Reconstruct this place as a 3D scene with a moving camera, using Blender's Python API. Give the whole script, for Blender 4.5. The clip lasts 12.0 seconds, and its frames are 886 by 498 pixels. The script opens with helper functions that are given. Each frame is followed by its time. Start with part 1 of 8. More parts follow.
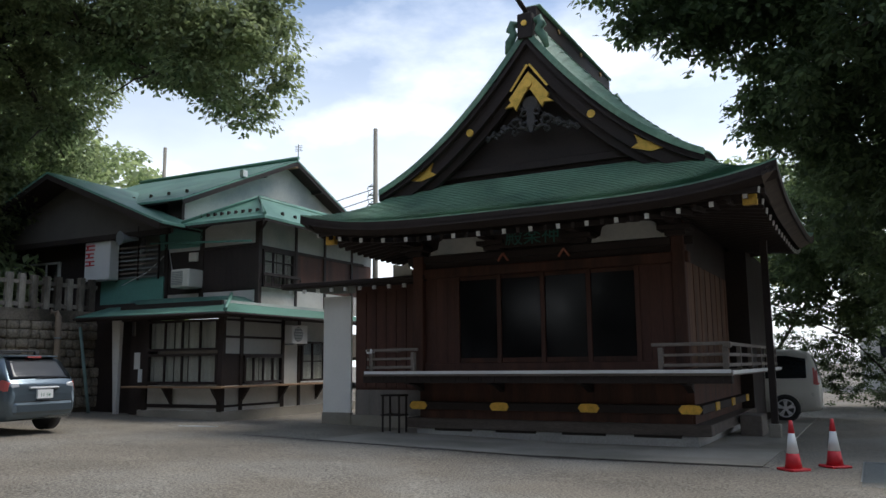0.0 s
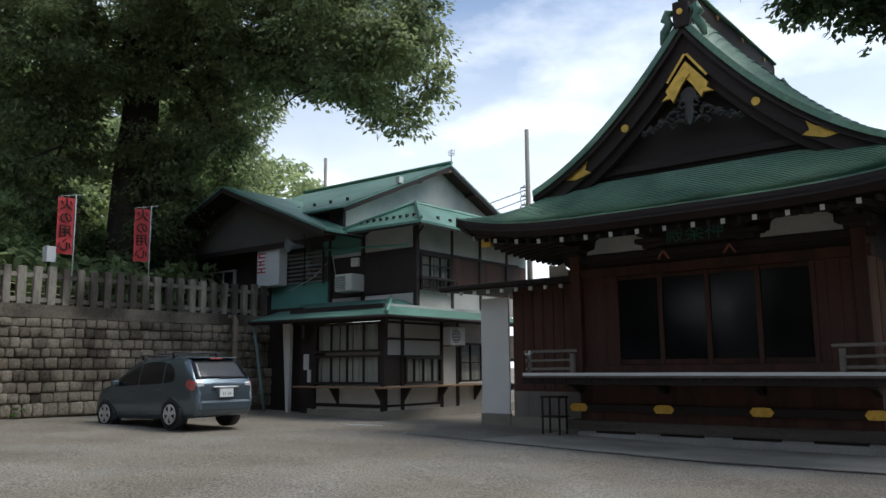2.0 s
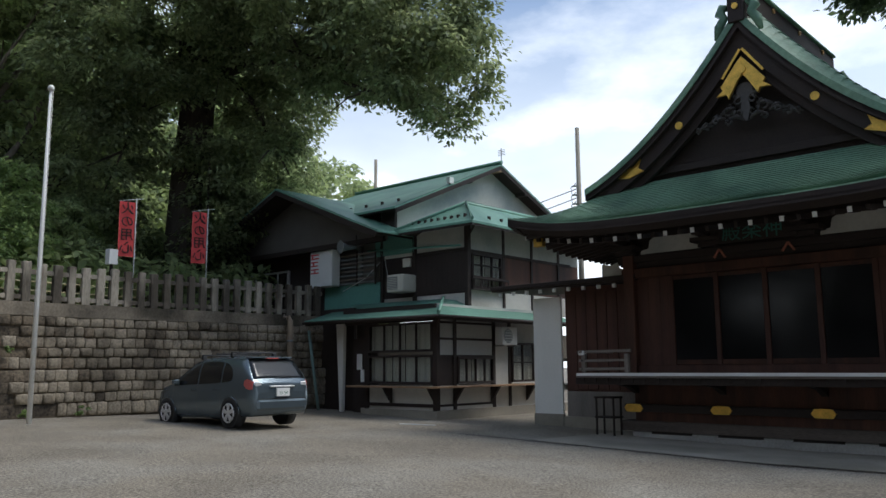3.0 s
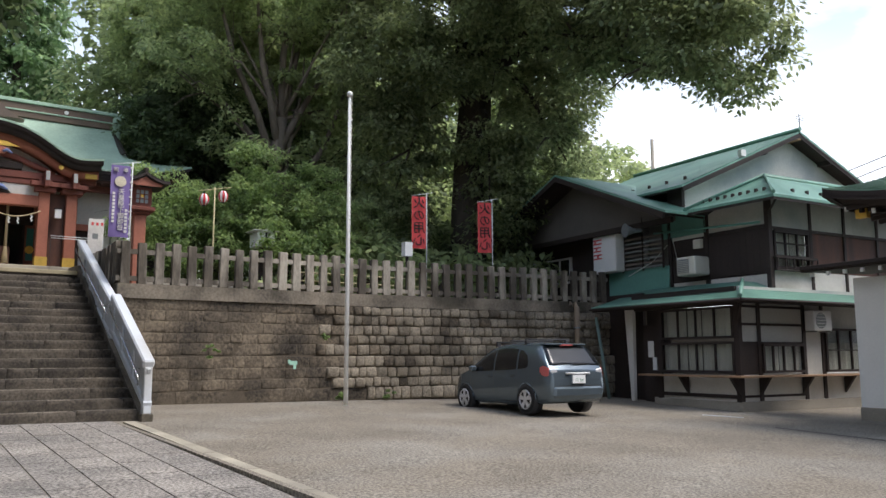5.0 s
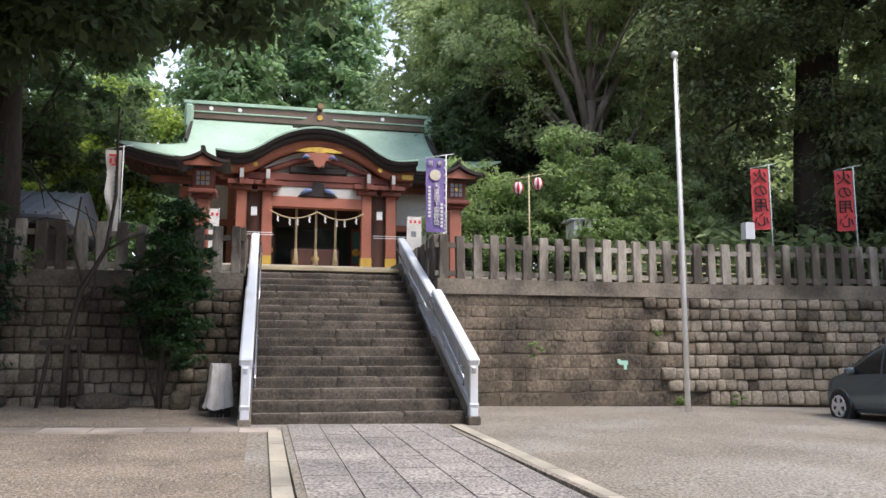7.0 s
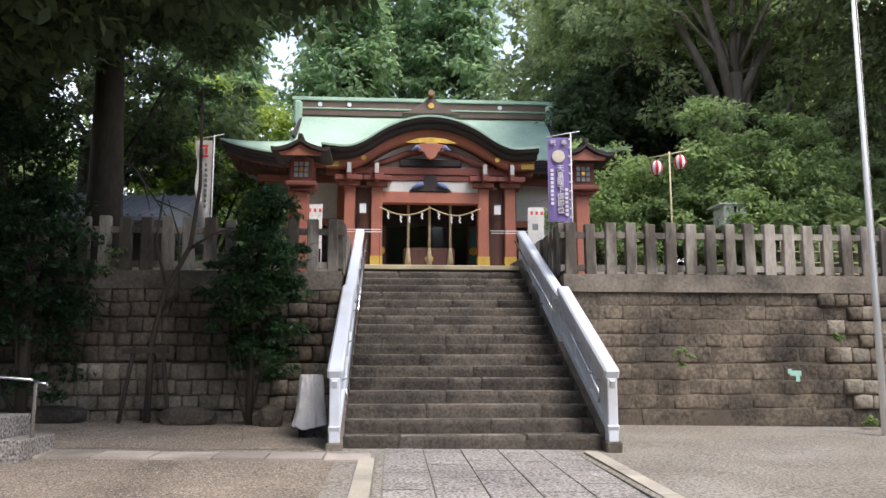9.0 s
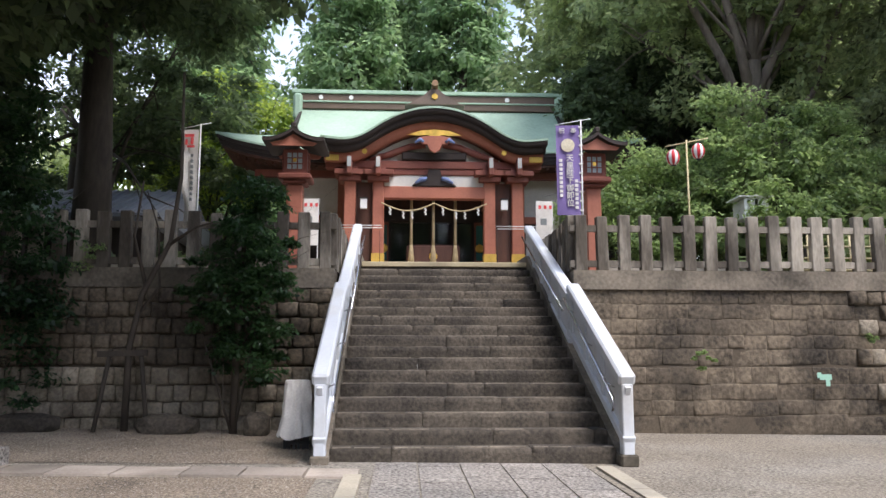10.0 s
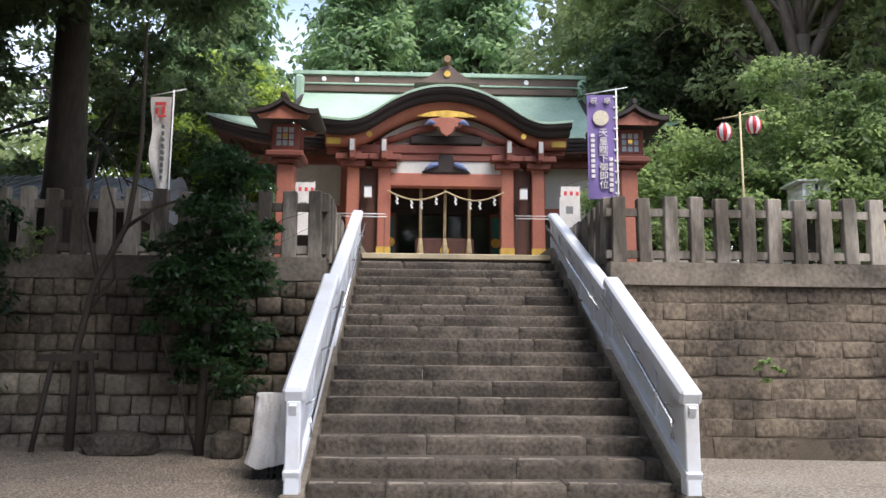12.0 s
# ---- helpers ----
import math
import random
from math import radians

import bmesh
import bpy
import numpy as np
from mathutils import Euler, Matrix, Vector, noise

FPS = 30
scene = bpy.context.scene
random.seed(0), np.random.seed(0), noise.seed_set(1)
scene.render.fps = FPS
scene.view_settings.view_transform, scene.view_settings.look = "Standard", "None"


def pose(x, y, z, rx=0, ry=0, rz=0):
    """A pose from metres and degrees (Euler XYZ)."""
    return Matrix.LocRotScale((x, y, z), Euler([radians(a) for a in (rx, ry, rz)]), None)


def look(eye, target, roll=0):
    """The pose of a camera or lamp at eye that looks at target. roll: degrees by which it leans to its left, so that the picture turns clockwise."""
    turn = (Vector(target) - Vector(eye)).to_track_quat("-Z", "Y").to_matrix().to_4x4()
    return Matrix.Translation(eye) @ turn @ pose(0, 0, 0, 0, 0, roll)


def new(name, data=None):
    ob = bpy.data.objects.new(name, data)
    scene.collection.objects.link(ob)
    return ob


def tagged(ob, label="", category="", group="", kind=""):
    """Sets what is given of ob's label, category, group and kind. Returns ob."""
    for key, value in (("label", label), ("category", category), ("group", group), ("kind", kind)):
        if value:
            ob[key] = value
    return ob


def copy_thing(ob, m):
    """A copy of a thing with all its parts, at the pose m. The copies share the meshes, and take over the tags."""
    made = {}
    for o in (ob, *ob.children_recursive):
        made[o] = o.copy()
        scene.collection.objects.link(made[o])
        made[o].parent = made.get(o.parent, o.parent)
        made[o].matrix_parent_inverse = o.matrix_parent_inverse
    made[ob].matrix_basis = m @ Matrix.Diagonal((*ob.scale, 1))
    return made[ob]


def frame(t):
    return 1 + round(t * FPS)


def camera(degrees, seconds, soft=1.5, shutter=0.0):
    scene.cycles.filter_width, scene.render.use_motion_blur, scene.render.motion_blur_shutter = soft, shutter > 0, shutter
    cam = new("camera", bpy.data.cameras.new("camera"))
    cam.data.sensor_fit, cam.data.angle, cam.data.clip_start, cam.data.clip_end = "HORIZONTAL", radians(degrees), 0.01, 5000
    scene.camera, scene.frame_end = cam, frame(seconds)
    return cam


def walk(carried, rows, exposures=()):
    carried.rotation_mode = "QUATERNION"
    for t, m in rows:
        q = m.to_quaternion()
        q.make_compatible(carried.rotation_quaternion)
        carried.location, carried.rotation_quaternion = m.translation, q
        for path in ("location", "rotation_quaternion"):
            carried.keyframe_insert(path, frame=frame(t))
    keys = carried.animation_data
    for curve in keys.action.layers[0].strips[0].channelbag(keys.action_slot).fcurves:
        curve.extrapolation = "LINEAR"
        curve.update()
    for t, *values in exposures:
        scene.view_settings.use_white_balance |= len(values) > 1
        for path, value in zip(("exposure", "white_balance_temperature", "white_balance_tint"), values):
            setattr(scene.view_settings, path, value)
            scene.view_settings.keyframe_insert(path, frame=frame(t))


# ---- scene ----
cam = camera(57.9, 12.0)
# seconds, place, yaw, pitch, roll
ROWS = [
    (0.0, 15.681, -1.795, 1.105, 22.24, 8.18, 0.57),
    (0.5, 15.685, -1.796, 1.108, 26.28, 8.30, 0.56),
    (1.0, 15.674, -1.804, 1.109, 28.92, 8.36, 0.51),
    (1.5, 15.664, -1.805, 1.102, 31.22, 8.40, 0.46),
    (2.0, 15.612, -1.817, 1.110, 33.20, 8.36, 0.48),
    (2.5, 15.592, -1.850, 1.118, 35.14, 8.35, 0.46),
    (4.5, 15.281, -2.035, 1.113, 47.65, 7.99, 0.26),
    (5.0, 14.927, -1.925, 1.086, 55.84, 7.65, 0.15),
    (5.5, 14.390, -1.883, 1.071, 62.96, 7.49, -0.31),
    (6.0, 13.936, -1.772, 1.028, 68.43, 7.60, -0.08),
    (6.5, 13.427, -1.677, 1.036, 74.40, 7.59, -0.22),
    (7.0, 12.899, -1.572, 1.050, 77.33, 7.71, -0.09),
    (7.5, 12.232, -1.421, 1.071, 81.09, 7.82, -0.06),
    (9.5, 10.157, -0.979, 1.127, 86.69, 8.16, -0.04),
    (10.0, 9.651, -0.862, 1.156, 87.07, 8.16, -0.03),
    (10.5, 9.149, -0.795, 1.197, 87.40, 8.18, -0.13),
    (11.0, 8.589, -0.716, 1.224, 87.65, 8.22, -0.13),
    (11.5, 8.065, -0.757, 1.243, 87.77, 8.31, -0.51),
    (12.0, 7.523, -0.724, 1.242, 87.98, 8.31, -0.49),
]
EXPOSURES = [(0.0, 0.12, 6250, 9), (2.7, 0.08, 6200, 8), (4.3, 0.2, 6350, 9), (5.0, 0.68, 6500, 13), (6.0, 1.08, 6450, 16), (7.5, 1.10, 6400, 16), (9.5, 1.10, 6400, 16), (12.0, 1.22, 6400, 16)]
walk(cam, [(t, pose(x, y, z, 90 + pitch, roll, yaw)) for t, x, y, z, yaw, pitch, roll in ROWS], EXPOSURES)

# ---- sky and sun: a bright sky with broken cloud ----
world = bpy.data.worlds.new("sky")
scene.world = world
world.use_nodes = True
wn, wl = world.node_tree.nodes, world.node_tree.links
wn.clear()
sky = wn.new("ShaderNodeTexSky")
sky.sky_type, sky.sun_disc = "NISHITA", False
sky.sun_elevation, sky.sun_rotation = radians(56), radians(52)
w_co = wn.new("ShaderNodeTexCoord")
w_map = wn.new("ShaderNodeMapping")
w_map.inputs["Scale"].default_value = (1.0, 1.0, 2.2)
w_map.inputs["Location"].default_value = (0.35, 0.1, 0.0)
w_noise = wn.new("ShaderNodeTexNoise")
w_noise.inputs["Scale"].default_value, w_noise.inputs["Detail"].default_value = 2.2, 9
w_noise.inputs["Roughness"].default_value = 0.55
w_ramp = wn.new("ShaderNodeValToRGB")
w_ramp.color_ramp.elements[0].position, w_ramp.color_ramp.elements[1].position = 0.47, 0.71
w_ramp.color_ramp.elements[0].color = (0.09, 0.09, 0.09, 1)
w_dim = wn.new("ShaderNodeMix")
w_dim.data_type, w_dim.blend_type = "RGBA", "MULTIPLY"
w_dim.inputs["Factor"].default_value = 1.0
w_dim.inputs["B"].default_value = (0.135, 0.14, 0.145, 1)
w_mix = wn.new("ShaderNodeMix")
w_mix.data_type = "RGBA"
w_puff = wn.new("ShaderNodeTexNoise")
w_puff.inputs["Scale"].default_value, w_puff.inputs["Detail"].default_value = 4.5, 7
w_lit = wn.new("ShaderNodeMix")
w_lit.data_type = "RGBA"
w_lit.inputs["A"].default_value, w_lit.inputs["B"].default_value = (0.80, 0.84, 0.90, 1), (1.75, 1.76, 1.78, 1)
w_bg = wn.new("ShaderNodeBackground")
w_bg.inputs["Strength"].default_value = 1.0
w_out = wn.new("ShaderNodeOutputWorld")
wl.new(w_co.outputs["Generated"], w_map.inputs["Vector"])
wl.new(w_map.outputs["Vector"], w_noise.inputs["Vector"])
wl.new(w_noise.outputs["Fac"], w_ramp.inputs["Fac"])
wl.new(w_map.outputs["Vector"], w_puff.inputs["Vector"])
wl.new(w_puff.outputs["Fac"], w_lit.inputs["Factor"])
wl.new(w_lit.outputs["Result"], w_mix.inputs["B"])
wl.new(sky.outputs["Color"], w_dim.inputs["A"])
wl.new(w_dim.outputs["Result"], w_mix.inputs["A"])
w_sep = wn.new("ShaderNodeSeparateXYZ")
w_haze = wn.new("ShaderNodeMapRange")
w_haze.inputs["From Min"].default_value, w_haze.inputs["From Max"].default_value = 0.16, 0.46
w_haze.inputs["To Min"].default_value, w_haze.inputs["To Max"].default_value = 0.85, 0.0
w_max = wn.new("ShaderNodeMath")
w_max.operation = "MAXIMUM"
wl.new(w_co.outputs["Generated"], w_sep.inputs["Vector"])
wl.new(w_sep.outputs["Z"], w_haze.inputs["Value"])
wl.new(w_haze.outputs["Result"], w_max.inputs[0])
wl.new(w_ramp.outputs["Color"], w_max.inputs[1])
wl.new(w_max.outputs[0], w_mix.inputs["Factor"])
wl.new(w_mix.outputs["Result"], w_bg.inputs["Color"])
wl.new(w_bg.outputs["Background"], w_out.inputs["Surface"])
sun = new("sun", bpy.data.lights.new("sun", "SUN"))
sun.data.energy, sun.data.angle, sun.data.color = 2.1, radians(25), (1.0, 0.95, 0.88)
sun.matrix_world = look((0, 0, 40), (-20.0, -16.0, 0))

# ---- materials ----


def mat(name, color, rough=0.75, metal=0.0, var=0.3, scale=1.2, fine=25.0, bump=0.3, stain=None, amount=0.5,
        rand=0.0, spec=0.4, stretch=(1, 1, 1), grain=0.4):
    """A surface with two scales of variation, relief and, if given, stains of a second colour."""
    m = bpy.data.materials.new(name)
    m.use_nodes = True
    n, l = m.node_tree.nodes, m.node_tree.links
    b = n["Principled BSDF"]
    b.inputs["Metallic"].default_value = metal
    b.inputs["Specular IOR Level"].default_value = spec
    geo = n.new("ShaderNodeNewGeometry")
    mp = n.new("ShaderNodeMapping")
    mp.inputs["Scale"].default_value = stretch
    l.new(geo.outputs["Position"], mp.inputs["Vector"])

    def noise_node(s, detail):
        t = n.new("ShaderNodeTexNoise")
        t.inputs["Scale"].default_value, t.inputs["Detail"].default_value = s, detail
        l.new(mp.outputs["Vector"], t.inputs["Vector"])
        return t
    big, small = noise_node(scale, 5), noise_node(fine, 4)
    mul = n.new("ShaderNodeMath")
    mul.operation = "MULTIPLY_ADD"
    l.new(big.outputs["Fac"], mul.inputs[0])
    mul.inputs[1].default_value = 1 - grain
    sm = n.new("ShaderNodeMath")
    sm.operation = "MULTIPLY"
    l.new(small.outputs["Fac"], sm.inputs[0])
    sm.inputs[1].default_value = grain
    l.new(sm.outputs[0], mul.inputs[2])
    mr = n.new("ShaderNodeMapRange")
    mr.inputs["From Min"].default_value, mr.inputs["From Max"].default_value = 0.3, 0.7
    mr.inputs["To Min"].default_value, mr.inputs["To Max"].default_value = 1 - var, 1 + var
    l.new(mul.outputs[0], mr.inputs["Value"])
    last = mr.outputs["Result"]
    if rand:
        info = n.new("ShaderNodeObjectInfo")
        rr = n.new("ShaderNodeMapRange")
        rr.inputs["To Min"].default_value, rr.inputs["To Max"].default_value = 1 - rand, 1 + rand
        l.new(info.outputs["Random"], rr.inputs["Value"])
        mm = n.new("ShaderNodeMath")
        mm.operation = "MULTIPLY"
        l.new(last, mm.inputs[0])
        l.new(rr.outputs["Result"], mm.inputs[1])
        last = mm.outputs[0]
    base = n.new("ShaderNodeMix")
    base.data_type = "RGBA"
    base.inputs["A"].default_value = (*color, 1)
    base.inputs["B"].default_value = (*(stain or color), 1)
    base.inputs["Factor"].default_value = 0
    if stain:
        st = noise_node(scale * 0.55, 8)
        sr = n.new("ShaderNodeMapRange")
        sr.inputs["From Min"].default_value, sr.inputs["From Max"].default_value = 0.62 - 0.3 * amount, 0.78 - 0.3 * amount
        l.new(st.outputs["Fac"], sr.inputs["Value"])
        l.new(sr.outputs["Result"], base.inputs["Factor"])
    vm = n.new("ShaderNodeVectorMath")
    vm.operation = "SCALE"
    l.new(base.outputs["Result"], vm.inputs[0])
    l.new(last, vm.inputs["Scale"])
    l.new(vm.outputs["Vector"], b.inputs["Base Color"])
    ro = n.new("ShaderNodeMapRange")
    ro.inputs["To Min"].default_value, ro.inputs["To Max"].default_value = max(0.02, rough - 0.12), min(1, rough + 0.12)
    l.new(big.outputs["Fac"], ro.inputs["Value"])
    l.new(ro.outputs["Result"], b.inputs["Roughness"])
    if bump:
        bu = n.new("ShaderNodeBump")
        bu.inputs["Strength"].default_value, bu.inputs["Distance"].default_value = bump, 0.02
        l.new(mul.outputs[0], bu.inputs["Height"])
        l.new(bu.outputs["Normal"], b.inputs["Normal"])
    return m


def leaf_mat(name, color, light, rough=0.55):
    """Leaves: colour varies leaf by leaf and clump by clump; a little light passes through."""
    m = bpy.data.materials.new(name)
    m.use_nodes = True
    n, l = m.node_tree.nodes, m.node_tree.links
    b, out = n["Principled BSDF"], n["Material Output"]
    b.inputs["Roughness"].default_value = rough
    b.inputs["Specular IOR Level"].default_value = 0.5
    geo = n.new("ShaderNodeNewGeometry")
    t = n.new("ShaderNodeTexNoise")
    t.inputs["Scale"].default_value, t.inputs["Detail"].default_value = 0.55, 3
    l.new(geo.outputs["Position"], t.inputs["Vector"])
    add = n.new("ShaderNodeMath")
    add.operation = "MULTIPLY_ADD"
    l.new(geo.outputs["Random Per Island"], add.inputs[0])
    add.inputs[1].default_value = 0.6
    l.new(t.outputs["Fac"], add.inputs[2])
    mr = n.new("ShaderNodeMapRange")
    mr.inputs["From Min"].default_value, mr.inputs["From Max"].default_value = 0.4, 1.15
    l.new(add.outputs[0], mr.inputs["Value"])
    mix = n.new("ShaderNodeMix")
    mix.data_type = "RGBA"
    mix.inputs["A"].default_value, mix.inputs["B"].default_value = (*color, 1), (*light, 1)
    l.new(mr.outputs["Result"], mix.inputs["Factor"])
    l.new(mix.outputs["Result"], b.inputs["Base Color"])
    tr = n.new("ShaderNodeBsdfTranslucent")
    thru = n.new("ShaderNodeVectorMath")
    thru.operation = "MULTIPLY"
    thru.inputs[1].default_value = (1.65, 1.55, 1.4)
    l.new(mix.outputs["Result"], thru.inputs[0])
    l.new(thru.outputs["Vector"], tr.inputs["Color"])
    ms = n.new("ShaderNodeMixShader")
    ms.inputs["Fac"].default_value = 0.62
    l.new(b.outputs["BSDF"], ms.inputs[1])
    l.new(tr.outputs["BSDF"], ms.inputs[2])
    l.new(ms.outputs["Shader"], out.inputs["Surface"])
    return m


def glass_mat(name, tint, rough=0.05):
    m = bpy.data.materials.new(name)
    m.use_nodes = True
    b = m.node_tree.nodes["Principled BSDF"]
    b.inputs["Base Color"].default_value = (*tint, 1)
    b.inputs["Roughness"].default_value = rough
    b.inputs["Transmission Weight"].default_value = 1.0
    b.inputs["IOR"].default_value = 1.45
    return m


ASPHALT = mat("worn asphalt", (0.215, 0.188, 0.148), 0.92, var=0.8, scale=0.7, fine=32, bump=0.9, stain=(0.25, 0.228, 0.19), amount=0.55, grain=0.8)
GRAVEL = mat("brown gravel", (0.22, 0.18, 0.135), 0.95, var=0.95, scale=1.3, fine=40, bump=1.0, stain=(0.17, 0.137, 0.103), amount=0.35, grain=0.8)
PEBBLE = mat("pebble", (0.32, 0.285, 0.24), 0.85, var=0.4, fine=30)
CONCRETE = mat("old concrete", (0.33, 0.30, 0.25), 0.85, var=0.25, scale=0.8, fine=30, stain=(0.22, 0.2, 0.16), amount=0.45)
STRIP = mat("mixed flat stone", (0.36, 0.31, 0.26), 0.85, var=0.3, scale=1.4, fine=30, stain=(0.25, 0.215, 0.175), rand=0.28)
KERB = mat("kerb concrete", (0.40, 0.36, 0.28), 0.85, var=0.25, scale=1.0, fine=35, stain=(0.24, 0.22, 0.18), amount=0.4, rand=0.12)
SLAB = mat("granite paving", (0.28, 0.255, 0.225), 0.9, var=0.95, scale=1.2, fine=30, bump=1.0, stain=(0.215, 0.2, 0.18), rand=0.1, grain=0.82)
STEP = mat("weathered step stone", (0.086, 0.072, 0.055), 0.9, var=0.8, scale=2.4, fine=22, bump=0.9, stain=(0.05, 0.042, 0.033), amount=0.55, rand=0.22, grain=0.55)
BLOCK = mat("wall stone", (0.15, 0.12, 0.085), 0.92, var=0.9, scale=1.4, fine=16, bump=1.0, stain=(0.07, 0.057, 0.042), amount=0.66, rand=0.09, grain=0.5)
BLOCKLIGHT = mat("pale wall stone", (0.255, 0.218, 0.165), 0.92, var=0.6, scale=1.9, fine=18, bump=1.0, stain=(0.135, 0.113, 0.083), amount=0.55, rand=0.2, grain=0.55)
MORTAR = mat("dark mortar", (0.10, 0.08, 0.057), 0.95, var=0.4, fine=30)
COPING = mat("mossy coping", (0.19, 0.162, 0.125), 0.9, var=0.6, scale=1.3, fine=18, bump=0.8, stain=(0.075, 0.065, 0.048), amount=0.62)
FENCE = mat("weathered fence stone", (0.33, 0.295, 0.24), 0.9, var=0.5, scale=2.6, fine=26, bump=0.6, stain=(0.085, 0.072, 0.056), amount=0.68, rand=0.18, stretch=(1, 1, 0.3))
WHITEPAINT = mat("white painted concrete", (0.60, 0.635, 0.675), 0.6, var=0.08, scale=1.5, fine=20, bump=0.12, stain=(0.5, 0.5, 0.48), amount=0.25)
CHROME = mat("steel tube", (0.6, 0.6, 0.62), 0.25, 1.0, var=0.1, bump=0)
EARTH = mat("terrace earth", (0.09, 0.075, 0.055), 0.95, var=0.4, scale=0.8, fine=20, bump=0.6)
VERMILION = mat("faded vermilion wood", (0.37, 0.135, 0.085), 0.65, var=0.2, scale=1.3, fine=18, bump=0.12, stain=(0.34, 0.12, 0.08), amount=0.4)
REDDARK = mat("dark red wood", (0.20, 0.065, 0.045), 0.65, var=0.3, scale=1.5, fine=20, bump=0.2)
GOLD = mat("gilt brass", (0.75, 0.47, 0.10), 0.38, 0.85, var=0.3, scale=6, fine=40, bump=0.5)
YELLOW = mat("gold paint", (0.55, 0.36, 0.07), 0.55, 0.2, var=0.2, scale=5, fine=30)
PLASTER = mat("white plaster", (0.62, 0.60, 0.55), 0.85, var=0.12, scale=0.9, fine=15, bump=0.1, stain=(0.45, 0.43, 0.38), amount=0.3)
PLASTERGREY = mat("grey plaster", (0.51, 0.51, 0.475), 0.85, var=0.12, scale=0.7, fine=15, bump=0.1, stain=(0.3, 0.33, 0.33), amount=0.4)
COPPERPALE = mat("pale copper patina", (0.36, 0.495, 0.375), 0.65, var=0.2, scale=0.8, fine=10, bump=0.15, stain=(0.29, 0.41, 0.31), amount=0.5)
COPPERDARK = mat("dark copper patina", (0.21, 0.345, 0.235), 0.55, var=0.35, scale=1.1, fine=14, bump=0.2, stain=(0.12, 0.23, 0.165), amount=0.5)
COPPERTEAL = mat("painted green sheet", (0.175, 0.345, 0.27), 0.5, var=0.18, scale=1.0, fine=12, bump=0.1, stain=(0.11, 0.24, 0.19), amount=0.45)
TEAL = mat("teal painted board", (0.13, 0.31, 0.26), 0.55, var=0.12, scale=1.2, fine=14, bump=0.1)
BARK = mat("bark", (0.058, 0.047, 0.036), 0.95, var=0.5, scale=2.0, fine=14, bump=1.0, stretch=(1, 1, 0.25))
PALEBARK = mat("pale brown bark", (0.15, 0.125, 0.10), 0.95, var=0.5, scale=2.0, fine=14, bump=1.0, stretch=(1, 1, 0.25))
BROWNWOOD = mat("brown weathered wood", (0.085, 0.035, 0.022), 0.7, var=0.45, scale=1.6, fine=26, bump=0.3, stretch=(2.5, 2.5, 0.25), stain=(0.05, 0.024, 0.016))
REDBROWN = mat("red-brown boards", (0.085, 0.038, 0.027), 0.7, var=0.4, scale=1.6, fine=26, bump=0.3, stretch=(3, 3, 0.25))
BLACKWOOD = mat("dark stained wood", (0.030, 0.021, 0.018), 0.7, var=0.4, scale=1.6, fine=22, bump=0.25)
GREYWOOD = mat("silvered wood", (0.175, 0.15, 0.128), 0.8, var=0.3, scale=2, fine=24, bump=0.3)
# near-black colour puts the shade of unlit rooms and openings into the boards
INTERIOR = mat("shade-dark board", (0.035, 0.028, 0.024), 0.8, var=0.3)
LINTEL = mat("white rafter end", (0.72, 0.72, 0.70), 0.6, var=0.06, bump=0.05)
GLASS = glass_mat("window glass", (0.8, 0.84, 0.84))
DARKGLASS = mat("dark old door glass", (0.008, 0.008, 0.009), 0.12, var=0.2, scale=2, bump=0.02, spec=0.22)
CURTAIN = mat("curtain cloth", (0.74, 0.71, 0.62), 0.9, var=0.12, scale=3, fine=30, bump=0.2)
LEDGE = mat("worn counter wood", (0.30, 0.19, 0.11), 0.7, var=0.3, scale=2, fine=22, stretch=(0.3, 2, 2))
WHITE = mat("white enamel", (0.74, 0.75, 0.74), 0.45, var=0.06, bump=0.04)
CREAM = mat("cream enamel", (0.62, 0.60, 0.52), 0.5, var=0.08, bump=0.05)
RED = mat("red cloth", (0.70, 0.085, 0.085), 0.8, var=0.12, scale=3, fine=60, bump=0.1)
REDPAINT = mat("red paint", (0.58, 0.03, 0.04), 0.5, var=0.08, bump=0.03)
PURPLE = mat("purple cloth", (0.20, 0.145, 0.34), 0.8, var=0.12, scale=3, fine=60, bump=0.1)
WHITECLOTH = mat("white cloth", (0.70, 0.68, 0.64), 0.9, var=0.22, scale=3, fine=40, bump=0.2)
BLACKINK = mat("black ink", (0.02, 0.02, 0.02), 0.7, var=0.1, bump=0)
GREENINK = mat("green paint", (0.035, 0.14, 0.11), 0.6, var=0.2, bump=0)
BAMBOO = mat("bamboo pole", (0.55, 0.47, 0.27), 0.6, var=0.2, bump=0.1)
STRAW = mat("straw rope", (0.50, 0.40, 0.24), 0.9, var=0.3, scale=8, fine=60, bump=0.6)
CARPAINT = mat("blue-grey car paint", (0.135, 0.172, 0.20), 0.22, 0.6, var=0.05, bump=0.0, spec=0.6)
VANPAINT = mat("pale beige car paint", (0.62, 0.60, 0.54), 0.3, 0.1, var=0.05, bump=0.0, spec=0.6)
TINT = mat("tinted car glass", (0.012, 0.014, 0.016), 0.16, 0.0, var=0.05, bump=0, spec=0.5)
RUBBER = mat("rubber", (0.02, 0.02, 0.02), 0.85, var=0.2, fine=40)
ALLOY = mat("alloy", (0.72, 0.72, 0.73), 0.4, 0.5, var=0.1, bump=0)
BLACKPLASTIC = mat("black plastic", (0.03, 0.03, 0.032), 0.6, var=0.15)
